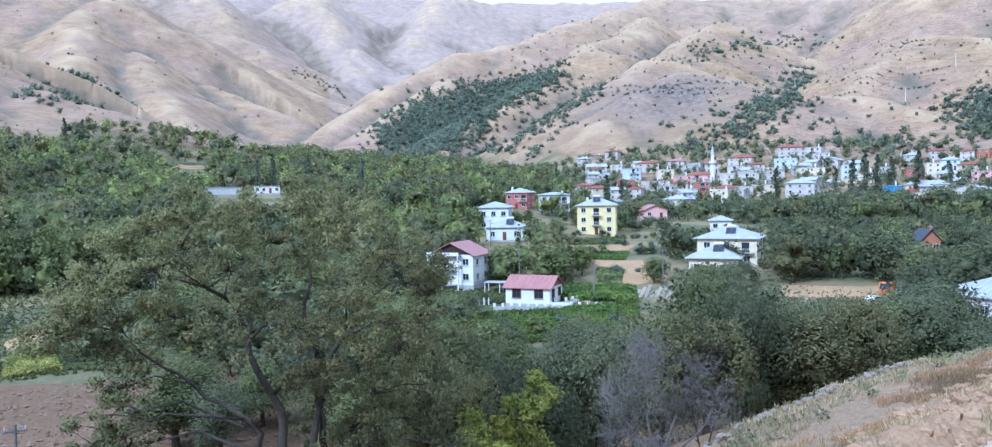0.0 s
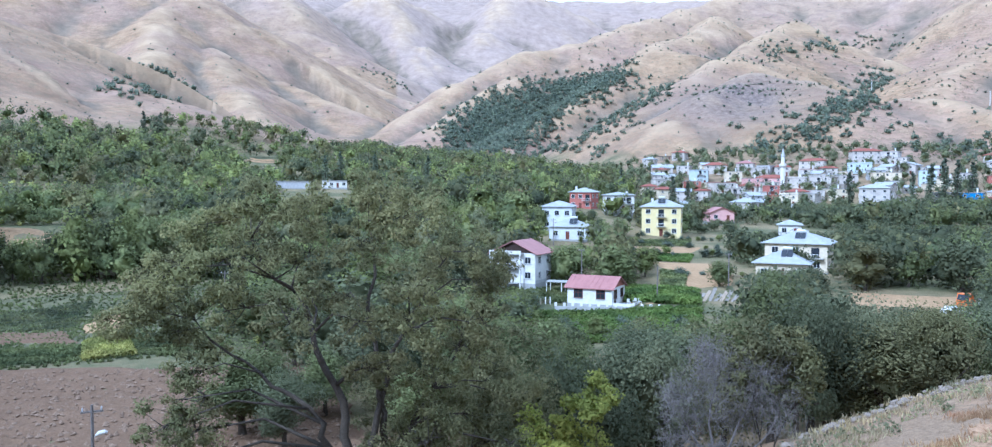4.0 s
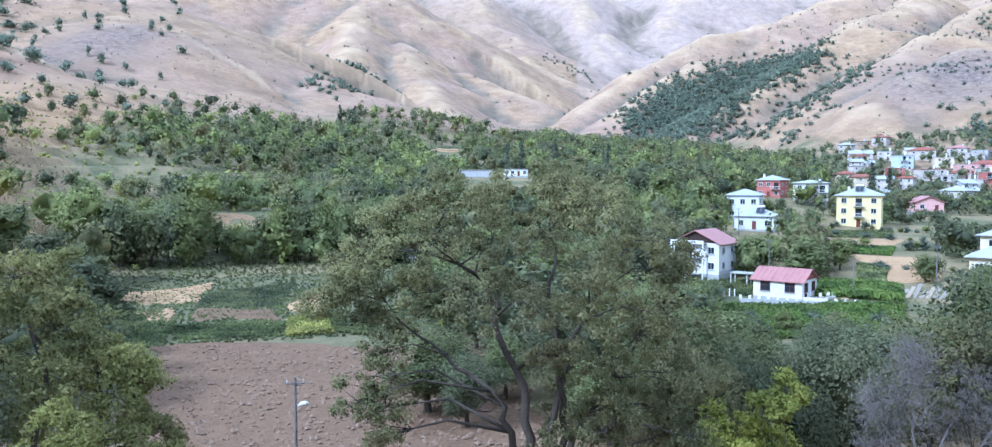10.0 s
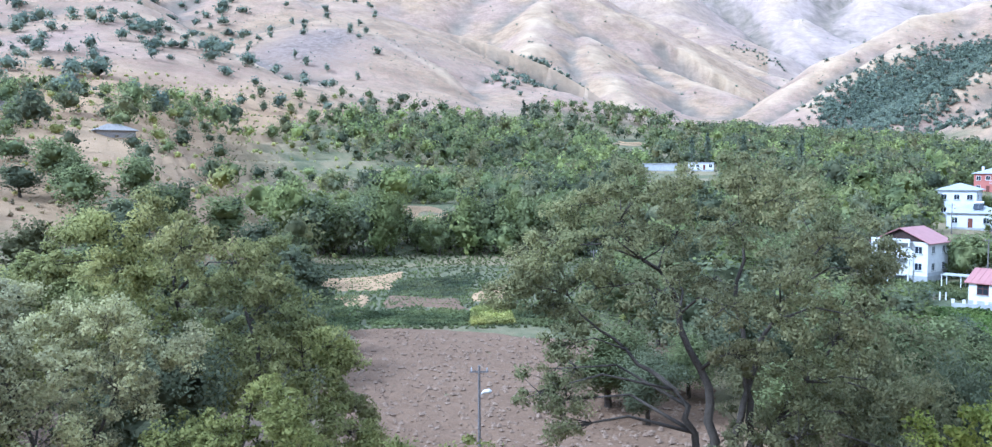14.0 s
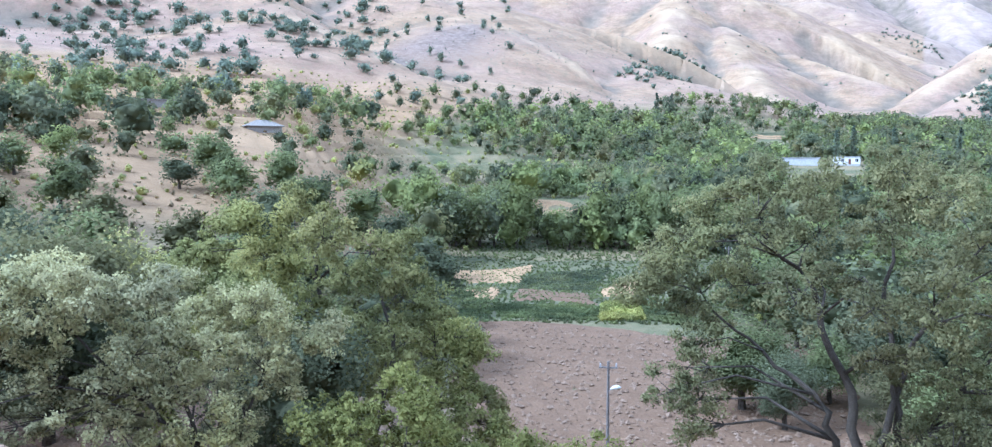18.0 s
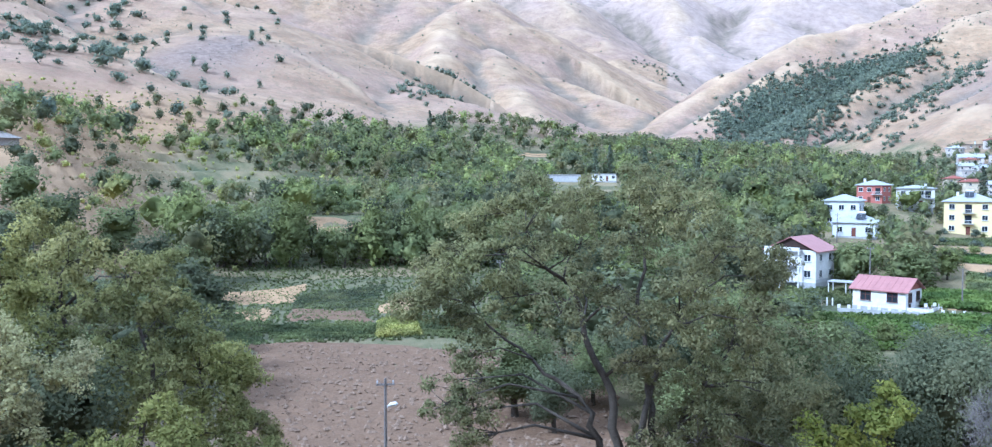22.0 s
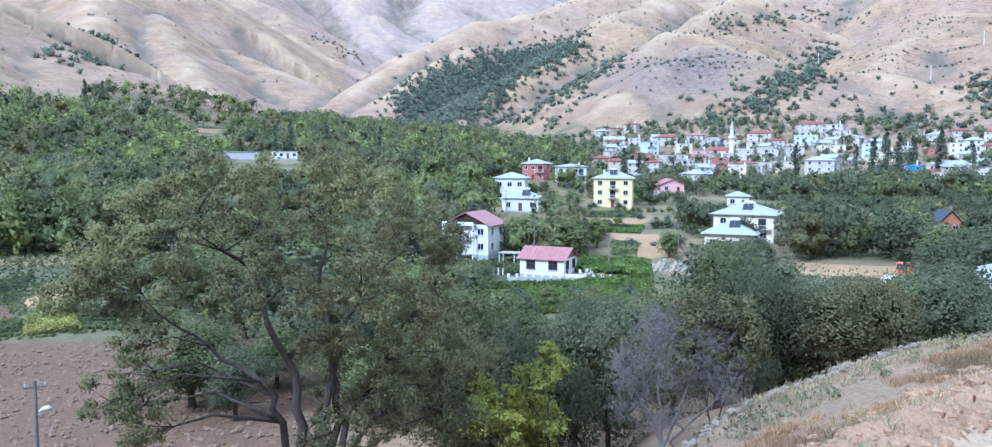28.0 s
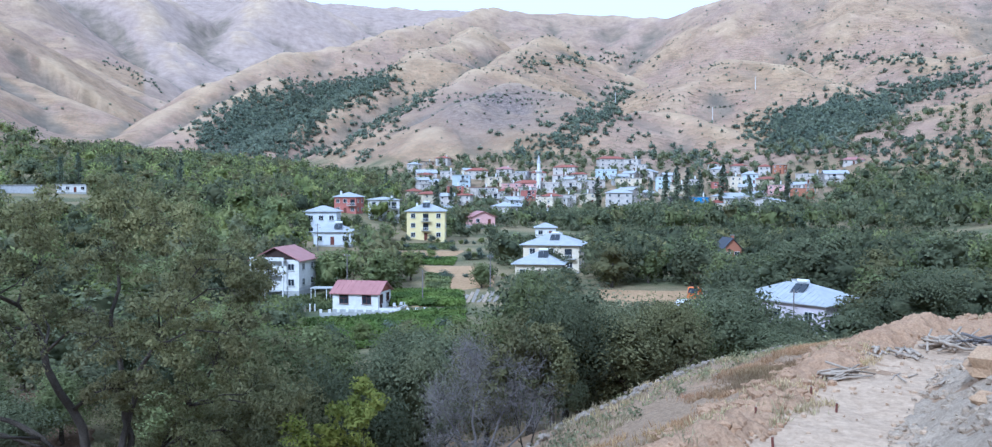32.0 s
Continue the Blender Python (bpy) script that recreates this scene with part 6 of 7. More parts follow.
# the village: heading, elevation of its foot, distance across, storeys, wall, roof, roof cover
VILLAGE = (
    (19.5, 1.62, 17, 3, "white", "hip", "tile"), (21.0, 1.55, 9, 3, "white", "flat", "flatroof"), (19.2, 1.05, 13, 2, "blue", "parapet", "metal"), (20.7, 0.5, 14, 2, "cream", "flat", "flatroof"), (16.5, 1.3, 15, 2, "white", "hip", "tile"),
    (15.4, 0.1, 11, 2, "white", "parapet", "flatroof"), (17.1, 0.2, 11, 2, "white", "flat", "flatroof"), (15.2, -1.0, 9, 2, "cream", "parapet", "flatroof"), (16.4, -0.75, 11, 2, "white", "flat", "flatroof"), (17.8, -0.65, 9, 2, "cream", "flat", "metal"),
    (20.1, -1.45, 12, 4, "white", "hip", "metal"), (22.0, 0.95, 10, 2, "white", "gable_end", "tile"), (23.0, 0.3, 8, 3, "blue", "flat", "metal"), (13.9, 0.2, 15, 2, "pink", "hip", "tile"), (13.9, -0.8, 6, 3, "red", "flat", "flatroof"),
    (12.9, -0.8, 11, 2, "white", "flat", "flatroof"), (12.3, 1.2, 10, 2, "white", "hip", "redroof"), (12.7, 0.1, 9, 2, "pink", "flat", "redroof"), (12.3, -1.85, 9, 2, "white", "hip", "metal"), (15.0, -1.95, 9, 1, "white", "flat", "metal"),
    (6.1, 1.5, 8, 2, "white", "hip", "metal"), (7.0, 2.0, 10, 1, "wood", "flat", "darkroof"), (8.1, 1.95, 9, 2, "white", "hip", "tile"), (6.9, 0.9, 12, 2, "white", "gable", "metal"), (8.4, 1.0, 8, 2, "white", "flat", "metal"),
    (9.3, 0.45, 8, 3, "blue", "flat", "metal"), (7.2, 0.3, 7, 1, "pink", "flat", "flatroof"), (8.9, -0.1, 8, 2, "red", "flat", "flatroof"), (10.4, 1.05, 13, 2, "white", "hip", "tile"), (10.8, -0.2, 12, 2, "white", "flat", "redroof"),
    (28.6, 0.75, 9, 2, "blue", "hip", "metal"), (29.7, -1.2, 15, 2, "white", "gable_end", "metal"), (30.3, -0.05, 9, 2, "pink", "flat", "flatroof"), (31.8, -0.25, 11, 2, "brick", "flat", "flatroof"), (32.5, 0.75, 10, 2, "white", "flat", "flatroof"),
    (33.8, 0.75, 12, 2, "white", "gable", "metal"), (26.6, 1.15, 8, 2, "white", "hip", "redroof"), (26.6, 0.2, 7, 2, "red", "flat", "redroof"), (27.6, 0.3, 7, 3, "cream", "flat", "flatroof"), (27.5, -0.8, 18, 2, "cream", "hip", "metal"),
    (25.0, 0.45, 6, 2, "white", "flat", "metal"), (25.4, -0.9, 9, 2, "teal", "flat", "metal"), (28.4, 0.0, 7, 1, "pink", "flat", "flatroof"), (34.8, 1.9, 12, 1, "white", "hip", "redroof"), (11.5, 0.6, 9, 2, "cream", "flat", "flatroof"),
    (18.4, 0.35, 10, 2, "white", "flat", "metal"), (14.6, 0.9, 9, 2, "white", "hip", "tile"), (24.1, 0.1, 8, 2, "cream", "flat", "flatroof"), (16.2, 0.7, 10, 2, "white", "flat", "redroof"), (11.6, -0.6, 8, 2, "white", "flat", "flatroof"),
)
vrng = np.random.default_rng(55)
for h, e, w, floors, wall, roof, cover in VILLAGE:
    d = on_slope(h, e)[2]
    wall = "offwhite" if wall == "white" else wall
    if cover in ("tile", "redroof") and w < 15 and vrng.random() < 0.55:
        cover = "flatroof" if roof == "flat" else "metal"
    words = {"offwhite": "whitewashed", "white": "white", "cream": "cream", "blue": "pale blue", "pink": "pink", "red": "red", "brick": "orange brick", "wood": "brown wooden", "teal": "bright blue"}[wall]
    cover_word = {"tile": "red tile", "metal": "pale sheet", "flatroof": "grey flat", "redroof": "red sheet", "darkroof": "dark"}[cover]
    house("village_house", "%s %s house with %s roof in the village" % (words, ("low", "two-storey", "three-storey", "four-storey")[floors - 1], cover_word), h, d, w, 8, floors, wall, roof, cover, float(vrng.uniform(-25, 25)),
          floor_h=2.6, rise=1.7, win=(0.95, 1.05), cols=max(2, int(w / 3.8)), side_cols=1, group="houses of the village", balconies=((floors - 1, -w * 0.3, w * 0.12),) if vrng.random() < 0.35 and floors > 1 else (), seam=False, chimney=(w * 0.2, 1.0, 0.5) if roof != "gable_end" else None, plinth=0.2)


for i in range(84):
    h, e = float(vrng.uniform(6, 25.5) if i < 58 else vrng.uniform(25.5, 34)), float(vrng.uniform(-1.5, 1.5))
    d = on_slope(h, e)[2]
    w = float(vrng.uniform(6, 10))
    wall = str(vrng.choice(["offwhite", "cream", "pink", "stone", "grey", "brick"], p=[0.56, 0.2, 0.06, 0.09, 0.07, 0.02]))
    roof, cover = (("flat", "flatroof"), ("hip", "tile"), ("gable", "metal"), ("flat", "metal"))[int(vrng.integers(4))]
    house("cottage", "small old %s cottage between larger village houses" % {"offwhite": "whitewashed", "cream": "cream", "pink": "pink", "stone": "grey stone", "grey": "grey", "brick": "brick"}[wall], h, d, w, 6, 1 + i % 2, wall, roof, cover, float(vrng.uniform(-35, 35)), floor_h=2.5, rise=1.3, win=(0.85, 1.0), cols=2, side_cols=1, group="houses of the village", seam=False, plinth=0.2)


def mosque_tower(h, d, z):
    x, y = polar(h, d)
    root = new("minaret")
    root.matrix_basis = pose(float(x), float(y), z)
    tagged(root, "slim white minaret with one balcony and pointed cap", "minaret")
    part("base", Build().box(-1.7, 1.7, -1.7, 1.7, -3, 4.5), WALLS["white"], root)
    part("shaft", Build().tube([(0, 0, 4.4), (0, 0, 5.4), (0, 0, 17.5)], [1.7, 1.25, 1.15], 16), WALLS["white"], root)
    g = part("gallery", Build().tube([(0, 0, 16.6), (0, 0, 17.6), (0, 0, 17.8), (0, 0, 18.7), (0, 0, 18.72)], [1.15, 1.9, 2.0, 2.0, 1.2], 16), WALLS["trim"], root)
    part("upper_shaft", Build().tube([(0, 0, 17.7), (0, 0, 22.5)], [1.0, 0.95], 16), WALLS["white"], root)
    c = part("cap", Build().tube([(0, 0, 22.4), (0, 0, 22.7), (0, 0, 27.0)], [1.2, 1.2, 0.08], 16), WALLS["metal"], root)
    part("finial", Build().tube([(0, 0, 26.9), (0, 0, 28.4)], [0.08, 0.05], 6), WALLS["metal"], c)


mosque_tower(14.62, 470, 470 * math.tan(math.radians(2.85)) - 28.4)

# ---- the works bench and its surroundings ----
def edge_frame():
    pts = np.array(EDGE[2:10], float)
    seg = np.hypot(*np.diff(pts, axis=0).T)
    cum = np.concatenate([[0], np.cumsum(seg)])
    p = np.linspace(0, cum[-1], 400)
    x, y = np.interp(p, cum, pts[:, 0]), np.interp(p, cum, pts[:, 1])
    k = np.ones(41) / 41
    xs = np.convolve(np.pad(x, 20, "edge"), k, "valid")
    ys = np.convolve(np.pad(y, 20, "edge"), k, "valid")
    tx, ty = np.gradient(xs), np.gradient(ys)
    n = np.hypot(tx, ty)
    return p, xs, ys, -ty / n, tx / n


EP, EX, EY, NX, NY = edge_frame()


def edge_point(p, s):
    """A place p metres along the bench's edge and s metres outwards."""
    x = np.interp(p, EP, EX) + np.interp(p, EP, NX) * s
    y = np.interp(p, EP, EY) + np.interp(p, EP, NY) * s
    return x, y


def strip(name, label, p0, p1, s0, s1, step, material, lift, rough, seed, category):
    nu, nv = int((p1 - p0) / step), max(2, int((s1 - s0) / step))
    p, s = np.meshgrid(np.linspace(p0, p1, nu), np.linspace(s0, s1, nv), indexing="ij")
    w = np.minimum(s - s0, s1 - s)
    s2 = s + fbm(p / 3, s / 3, seed + 5, 3) * 1.1
    x, y = edge_point(p, s2)
    z = ground(x, y) + lift + rough * (fbm(x / 0.8, y / 0.8, seed, 4) + 0.4 * lattice_noise(x / 0.22, y / 0.22, seed + 3)) - 0.4 * (w < 0.01)
    me = bpy.data.meshes.new(name)
    i, j = np.meshgrid(np.arange(nu - 1), np.arange(nv - 1), indexing="ij")
    q = np.stack([i * nv + j, (i + 1) * nv + j, (i + 1) * nv + j + 1, i * nv + j + 1], -1).reshape(-1, 4)
    me.from_pydata(np.stack([x, y, z], -1).reshape(-1, 3).tolist(), [], q.tolist())
    me.materials.append(material)
    me.polygons.foreach_set("use_smooth", [True] * len(me.polygons))
    return tagged(new(name, me), label, category, kind="structure")


M["bench"] = clod_material("pale_trodden_gravel", (0.36, 0.255, 0.165), (0.54, 0.405, 0.285), 0.5)
M["rubble"] = clod_material("grey_rubble", (0.26, 0.20, 0.145), (0.50, 0.40, 0.295), 1.6)
M["spoil"] = clod_material("red_brown_spoil", (0.24, 0.14, 0.08), (0.49, 0.33, 0.205), 1.4)
M["slope"] = clod_material("brown_slope_earth", (0.17, 0.112, 0.068), (0.37, 0.265, 0.17), 1.1)
M["sandstone"] = clod_material("orange_sandstone", (0.36, 0.225, 0.125), (0.58, 0.41, 0.26), 1.8)
M["rust"] = leaf_material("dry_rust_grass", (0.30, 0.185, 0.105), (0.46, 0.305, 0.175), (0.58, 0.42, 0.26))
M["hay"] = leaf_material("dry_pale_grass", (0.26, 0.21, 0.12), (0.42, 0.35, 0.21), (0.58, 0.50, 0.32))
M["wallstone"] = clod_material("wall_stone", (0.22, 0.18, 0.145), (0.41, 0.345, 0.285), 2.2)

strip("works_bench", "pale trodden gravel bench cut into the hillside", 20, 108, -5.6, -1.0, 0.25, M["bench"], 0.05, 0.06, 81, "gravel ground")
strip("rubble_bank", "grey rubble bank rising above the gravel bench", 20, 108, -14.6, -4.9, 0.22, M["rubble"], 0.06, 0.28, 82, "bank")
strip("spoil_ridge", "red-brown spoil ridge along the bench's edge", 20, 108, -1.6, 1.2, 0.2, M["spoil"], 0.10, 0.45, 83, "earth ridge")
strip("spoil_slope", "dry earth slope with rust-coloured grass", 20, 108, 0.8, 9.0, 0.35, M["slope"], 0.05, 0.18, 84, "slope")


def blades(name, label, p0, p1, s0, s1, n, height, matname, seed, tuft=7, clear=0.0):
    """Uncounted dry grass tufts on the slope."""
    rng = np.random.default_rng(seed)
    p, s = rng.uniform(p0, p1, n), rng.uniform(s0, s1, n)
    x, y = edge_point(p, s)
    keep = fbm(x / 3.5, y / 3.5, seed, 3) + rng.normal(0, 0.12, n) > clear
    x, y = x[keep], y[keep]
    z = ground(x, y)
    m = len(x)
    idx = np.repeat(np.arange(m), tuft)
    base = np.stack([x, y, z], 1)[idx] + rng.normal(0, 0.12, (m * tuft, 3)) * (1, 1, 0)
    lean = rng.normal(0, 0.35, (m * tuft, 3)) * (1, 1, 0)
    hh = height * rng.uniform(0.5, 1.2, m * tuft)
    tip = base + lean * hh[:, None] + np.stack([0 * hh, 0 * hh, hh], 1)
    side = unit(rng.normal(size=(m * tuft, 3)) * (1, 1, 0)) * 0.022
    mid = base * 0.5 + tip * 0.5
    q = np.stack([base - side * 0.5, mid - side, tip, mid + side], 1)
    return tagged(new(name, quad_mesh(name, q, M[matname])), label, "grass", kind="stuff")


grng = np.random.default_rng(97)
tuft_places = [(x, y, grng.uniform(0.35, 0.8), grng.uniform(0.5, 1.1)) for (x, y, h, d), g, dens in with_ground(spread_points(grng, -74, -34, 112, 420, 2.7, 18000), 94, 40) if dens > -0.2 and top_limit(h, d) > -20]
woods("slope_grass", "pale dry grass tufts over the terraced slope", tuft_places, (5, 0.45), "hay", grng, 2, 0.2, 1)
blades("dry_grass", "rust-brown dry grass on the earth slope", 24, 84, 0.9, 4.8, 11000, 0.28, "rust", 91, 9, -0.12)
blades("dry_grass", "pale dry grass along the stone wall", 24, 104, 5.0, 14.5, 5200, 0.34, "hay", 92, 8, 0.02)
blades("dry_grass", "thin pale weeds at the bench's edge", 30, 104, -2.5, 1.5, 900, 0.38, "hay", 93, 14, 0.12)


def weeds_along(p0, p1, s0, s1, n, seed):
    """Low grey-green weeds that overgrow the foot of the slope."""
    rng = np.random.default_rng(seed)
    x, y = edge_point(rng.uniform(p0, p1, n), rng.normal((s0 + s1) / 2, (s1 - s0) / 3, n))
    k = rng.uniform(0.25, 0.7, n)
    c = np.stack([x, y, ground(x, y) + k * 0.4], 1)
    tagged(new("slope_weeds", quad_mesh("slope_weeds", leaf_quads(c, k, 34, 0.13, rng, 0.7, 0.2), M["silver"])), "low grey-green weeds along the stone wall", "weeds", kind="stuff")


weeds_along(30, 100, 5.4, 7.4, 170, 95)
weeds_along(30, 100, 10.0, 12.0, 120, 96)


def lump(rng, size, flat=0.7, rings=5, segs=8):
    """An irregular stone."""
    b = Build()
    jit = rng.uniform(0.72, 1.2, (rings + 1, segs))
    v, f = [], []
    for i in range(rings + 1):
        th = math.pi * i / rings
        for j in range(segs):
            ph = 2 * math.pi * j / segs
            r = jit[i, j] if 0 < i < rings else 1.0
            v.append((size[0] * math.sin(th) * math.cos(ph) * r, size[1] * math.sin(th) * math.sin(ph) * r, size[2] * flat * math.cos(th) * r))
    for i in range(rings):
        for j in range(segs):
            j2 = (j + 1) % segs
            f.append((i * segs + j, (i + 1) * segs + j, (i + 1) * segs + j2, i * segs + j2))
    return b.face_set(v, f)


srng = np.random.default_rng(61)
# loose stones: uncounted
def loose_stones(name, label, p0, p1, s0, s1, n, small, big, matname):
    vv, ff = [], []
    tmpl = [lump(srng, (1, 1, 0.8), 0.8, 3, 5) for _ in range(6)]
    p, s = srng.uniform(p0, p1, n), srng.uniform(s0, s1, n)
    x, y = edge_point(p, s)
    z = ground(x, y)
    b = Build()
    for i in range(n):
        t = tmpl[i % 6]
        k = small + (big - small) * srng.random() ** 4
        a = srng.uniform(0, 6.28)
        ca, sa = math.cos(a) * k, math.sin(a) * k
        b.face_set([(x[i] + q[0] * ca - q[1] * sa * 0.7, y[i] + q[0] * sa + q[1] * ca * 0.7, z[i] + 0.1 + q[2] * k) for q in t.v], t.f)
    tagged(new(name, b.mesh(name, M[matname])), label, "stones", kind="stuff")


loose_stones("loose_rubble", "grey broken stones on the rubble bank", 24, 106, -14, -4.8, 4600, 0.05, 0.3, "rubble")
loose_stones("loose_stones", "scattered stones over the gravel bench", 24, 106, -6, 0, 900, 0.03, 0.2, "bench")
loose_stones("spoil_clods", "red-brown clods and stones on the spoil ridge", 24, 106, -1.8, 2.2, 2600, 0.09, 0.42, "spoil")
loose_stones("wall_rubble", "fallen stones at the foot of the dry stone wall", 24, 104, 8.6, 10.5, 420, 0.08, 0.3, "wallstone")

# dry stone wall along the foot of the slope
wall = tagged(new("wall_slope"), "low grey dry stone wall along the slope's foot", "wall", kind="structure")
stone_meshes = [lump(srng, (0.36, 0.26, 0.2), 0.9, 4, 6).mesh("stone", M["wallstone"]) for _ in range(8)]
for course in range(2):
    p = 27.0 + 0.15 * course
    while p < (66 if course else 92):
        k = 0.36 + 0.5 * srng.random() ** 2
        x, y = edge_point(p, 8.7 + srng.normal(0, 0.2))
        x2, y2 = edge_point(p + 1, 8.7)
        st = new("stone", stone_meshes[srng.integers(8)])
        st.parent = wall
        st.matrix_basis = pose(float(x), float(y), ground_at(float(x), float(y)) + 0.06 + 0.15 * course, srng.uniform(-12, 12), srng.uniform(-12, 12), math.degrees(math.atan2(y2 - y, x2 - x)) + srng.uniform(-15, 15)) @ Matrix.Diagonal((k, k * srng.uniform(0.8, 1.2), k * srng.uniform(0.8, 1.1), 1))
        p += 0.62 * k + (srng.uniform(0.2, 0.9) if srng.random() < 0.12 * (1 + course) else 0)


def stake(h, d, height):
    x, y = (float(v) for v in polar(h, d))
    root = new("stake")
    root.matrix_basis = pose(x, y, ground_at(x, y), srng.uniform(-4, 4), srng.uniform(-4, 4))
    tagged(root, "thin wooden marker stake standing in the gravel", "stake", "marker stakes on the bench")
    part("shaft", Build().tube([(0, 0, -0.2), (0, 0, height)], [0.05, 0.042], 6), WALLS["brown"], root)
    part("top", Build().tube([(0, 0, height), (0.005, 0, height + 0.05)], [0.03, 0.012], 6), WALLS["wood"], root)


for h, d, k in ((32.4, 34.2, 0.55), (29.0, 30.6, 0.5), (30.1, 27.2, 0.5), (33.9, 33.0, 0.4)):
    stake(h, d, k)


def timber_pile(name, label, h, d, n, length, radius, spread, heading, material, tilt=8, stack=3):
    """A heap of poles: every pole is a part."""
    x, y = (float(v) for v in polar(h, d))
    root = new(name)
    root.matrix_basis = pose(x, y, ground_at(x, y) + 0.08, 0, 0, heading)
    tagged(root, label, "timber")
    for i in range(n):
        L = length * srng.uniform(0.55, 1.1)
        r = radius * srng.uniform(0.6, 1.2)
        layer = i * stack // n
        a = radians(srng.normal(0, 16))
        cx, cy = srng.normal(0, spread * 0.4), srng.uniform(-spread, spread) * (1 - 0.25 * layer)
        cz = r + layer * radius * 1.9
        dz = math.sin(radians(srng.normal(0, tilt))) * L / 2
        bend = srng.normal(0, 0.05) * L
        part("pole", Build().tube([(cx - math.cos(a) * L / 2, cy - math.sin(a) * L / 2, max(r, cz - dz)), (cx + bend, cy + bend, cz + r * 0.3), (cx + math.cos(a) * L / 2, cy + math.sin(a) * L / 2, max(r, cz + dz))], [r, r * 0.95, r * 0.8], 6), material, root, smooth=True)
    return root


timber_pile("plank_pile", "loose pile of pale weathered poles on spoil", 34.2, 38.8, 12, 2.2, 0.06, 0.7, 12, WALLS["wood"])
timber_pile("log_pile", "stack of short grey weathered logs", 37.2, 45.0, 26, 1.2, 0.08, 1.3, 68, WALLS["wood"], 4, 2)
timber_pile("brush_pile", "tangled heap of pale branches and poles", 40.4, 49.5, 30, 2.8, 0.07, 1.7, 20, WALLS["wood"], 16, 4)
timber_pile("brush_pile", "flat heap of weathered boards beyond the bench", 43.0, 47.0, 18, 2.4, 0.07, 1.4, -10, M["dead"], 8, 3)
timber_pile("plank_pile", "a few boards scattered on the gravel", 38.4, 40.0, 6, 1.6, 0.05, 1.0, 40, WALLS["wood"], 2, 1)


def boulder(name, label, h, d, size, material, sink=0.3):
    x, y = (float(v) for v in polar(h, d))
    ob = new(name, lump(srng, size, 0.8, 6, 10).mesh(name, material))
    ob.matrix_basis = pose(x, y, ground_at(x, y) + size[2] * sink, 0, 0, srng.uniform(0, 360))
    return tagged(ob, label, "boulder")


boulder("boulder", "large tan sandstone boulder on the rubble bank", 42.9, 35.6, (1.7, 1.0, 0.85), M["sandstone"], 0.2)
boulder("boulder", "pale angular rock near the bench", 42.2, 30.0, (0.5, 0.4, 0.35), M["sandstone"])

def mound(name, label, h, d, lx, ly, hz, turn, seed):
    """A rough heap of earth: a swelling of the ground with clods."""
    x, y = (float(v) for v in polar(h, d))
    n = 46
    u, v = np.meshgrid(np.linspace(-1.3, 1.3, n), np.linspace(-1.3, 1.3, n), indexing="ij")
    c, s = math.cos(radians(turn)), math.sin(radians(turn))
    px, py = x + (u * lx) * c - (v * ly) * s, y + (u * lx) * s + (v * ly) * c
    rr = np.sqrt(u * u + v * v)
    z = ground(px, py) + hz * np.clip(1 - rr * 0.85 + 0.35 * fbm(px / 1.6, py / 1.6, seed, 3), 0, 1) + 0.32 * fbm(px / 0.5, py / 0.5, seed + 4, 3) * (rr < 1.2) - 0.35 * smooth01(1.0, 1.3, rr) + 0.05
    me = bpy.data.meshes.new(name)
    i, j = np.meshgrid(np.arange(n - 1), np.arange(n - 1), indexing="ij")
    q = np.stack([i * n + j, (i + 1) * n + j, (i + 1) * n + j + 1, i * n + j + 1], -1).reshape(-1, 4)
    me.from_pydata(np.stack([px, py, z], -1).reshape(-1, 3).tolist(), [], q.tolist())
    me.materials.append(M["spoil"])
    return tagged(new(name, me), label, "earth heap")


mound("earth_mound", "red-brown heap of excavated earth", 39.0, 53.5, 3.4, 1.8, 0.7, 20, 201)
mound("earth_mound", "low red-brown earth heap at the edge", 36.4, 49.0, 3.0, 1.5, 0.5, 35, 202)
mound("earth_mound", "long earth heap beyond the timber", 42.6, 55.0, 3.8, 1.9, 0.9, 10, 203)
mound("earth_mound", "crumbled earth heap below the pale poles", 33.6, 41.5, 2.6, 1.3, 0.5, 40, 204)


# ---- poles, wires and yard things ----
def utility_pole(h, d, top, label, lamp=False, arm=True):
    """top: the pole's height over the ground."""
    x, y = (float(v) for v in polar(h, d))
    root = new("utility_pole")
    root.matrix_basis = pose(x, y, ground_at(x, y), 0, 0, -h)
    tagged(root, label, "pole")
    part("shaft", Build().tube([(0, 0, -0.5), (0, 0, top)], [0.13, 0.08], 8), M["dead"], root)
    if arm:
        a = part("crossarm", Build().box(-0.6, 0.6, -0.05, 0.05, top - 0.45, top - 0.35), M["dead"], root)
        for u in (-0.5, 0.0, 0.5):
            part("insulator", Build().tube([(u, 0, top - 0.35), (u, 0, top - 0.2), (u, 0, top - 0.12)], [0.035, 0.05, 0.02], 8), WALLS["grey"], a)
    if lamp:
        l = part("lamp_arm", Build().tube([(0, 0, top - 1.95), (0.25, -0.1, top - 1.75), (0.5, -0.15, top - 1.7)], [0.03, 0.03, 0.03], 6), WALLS["metal"], root)
        part("lamp_head", Build().tube([(0.15, -0.12, top - 1.78), (0.35, -0.14, top - 1.66), (0.65, -0.16, top - 1.62), (0.8, -0.17, top - 1.64)], [0.05, 0.14, 0.15, 0.05], 8), WALLS["trim"], l, "white street lamp head")
    return root


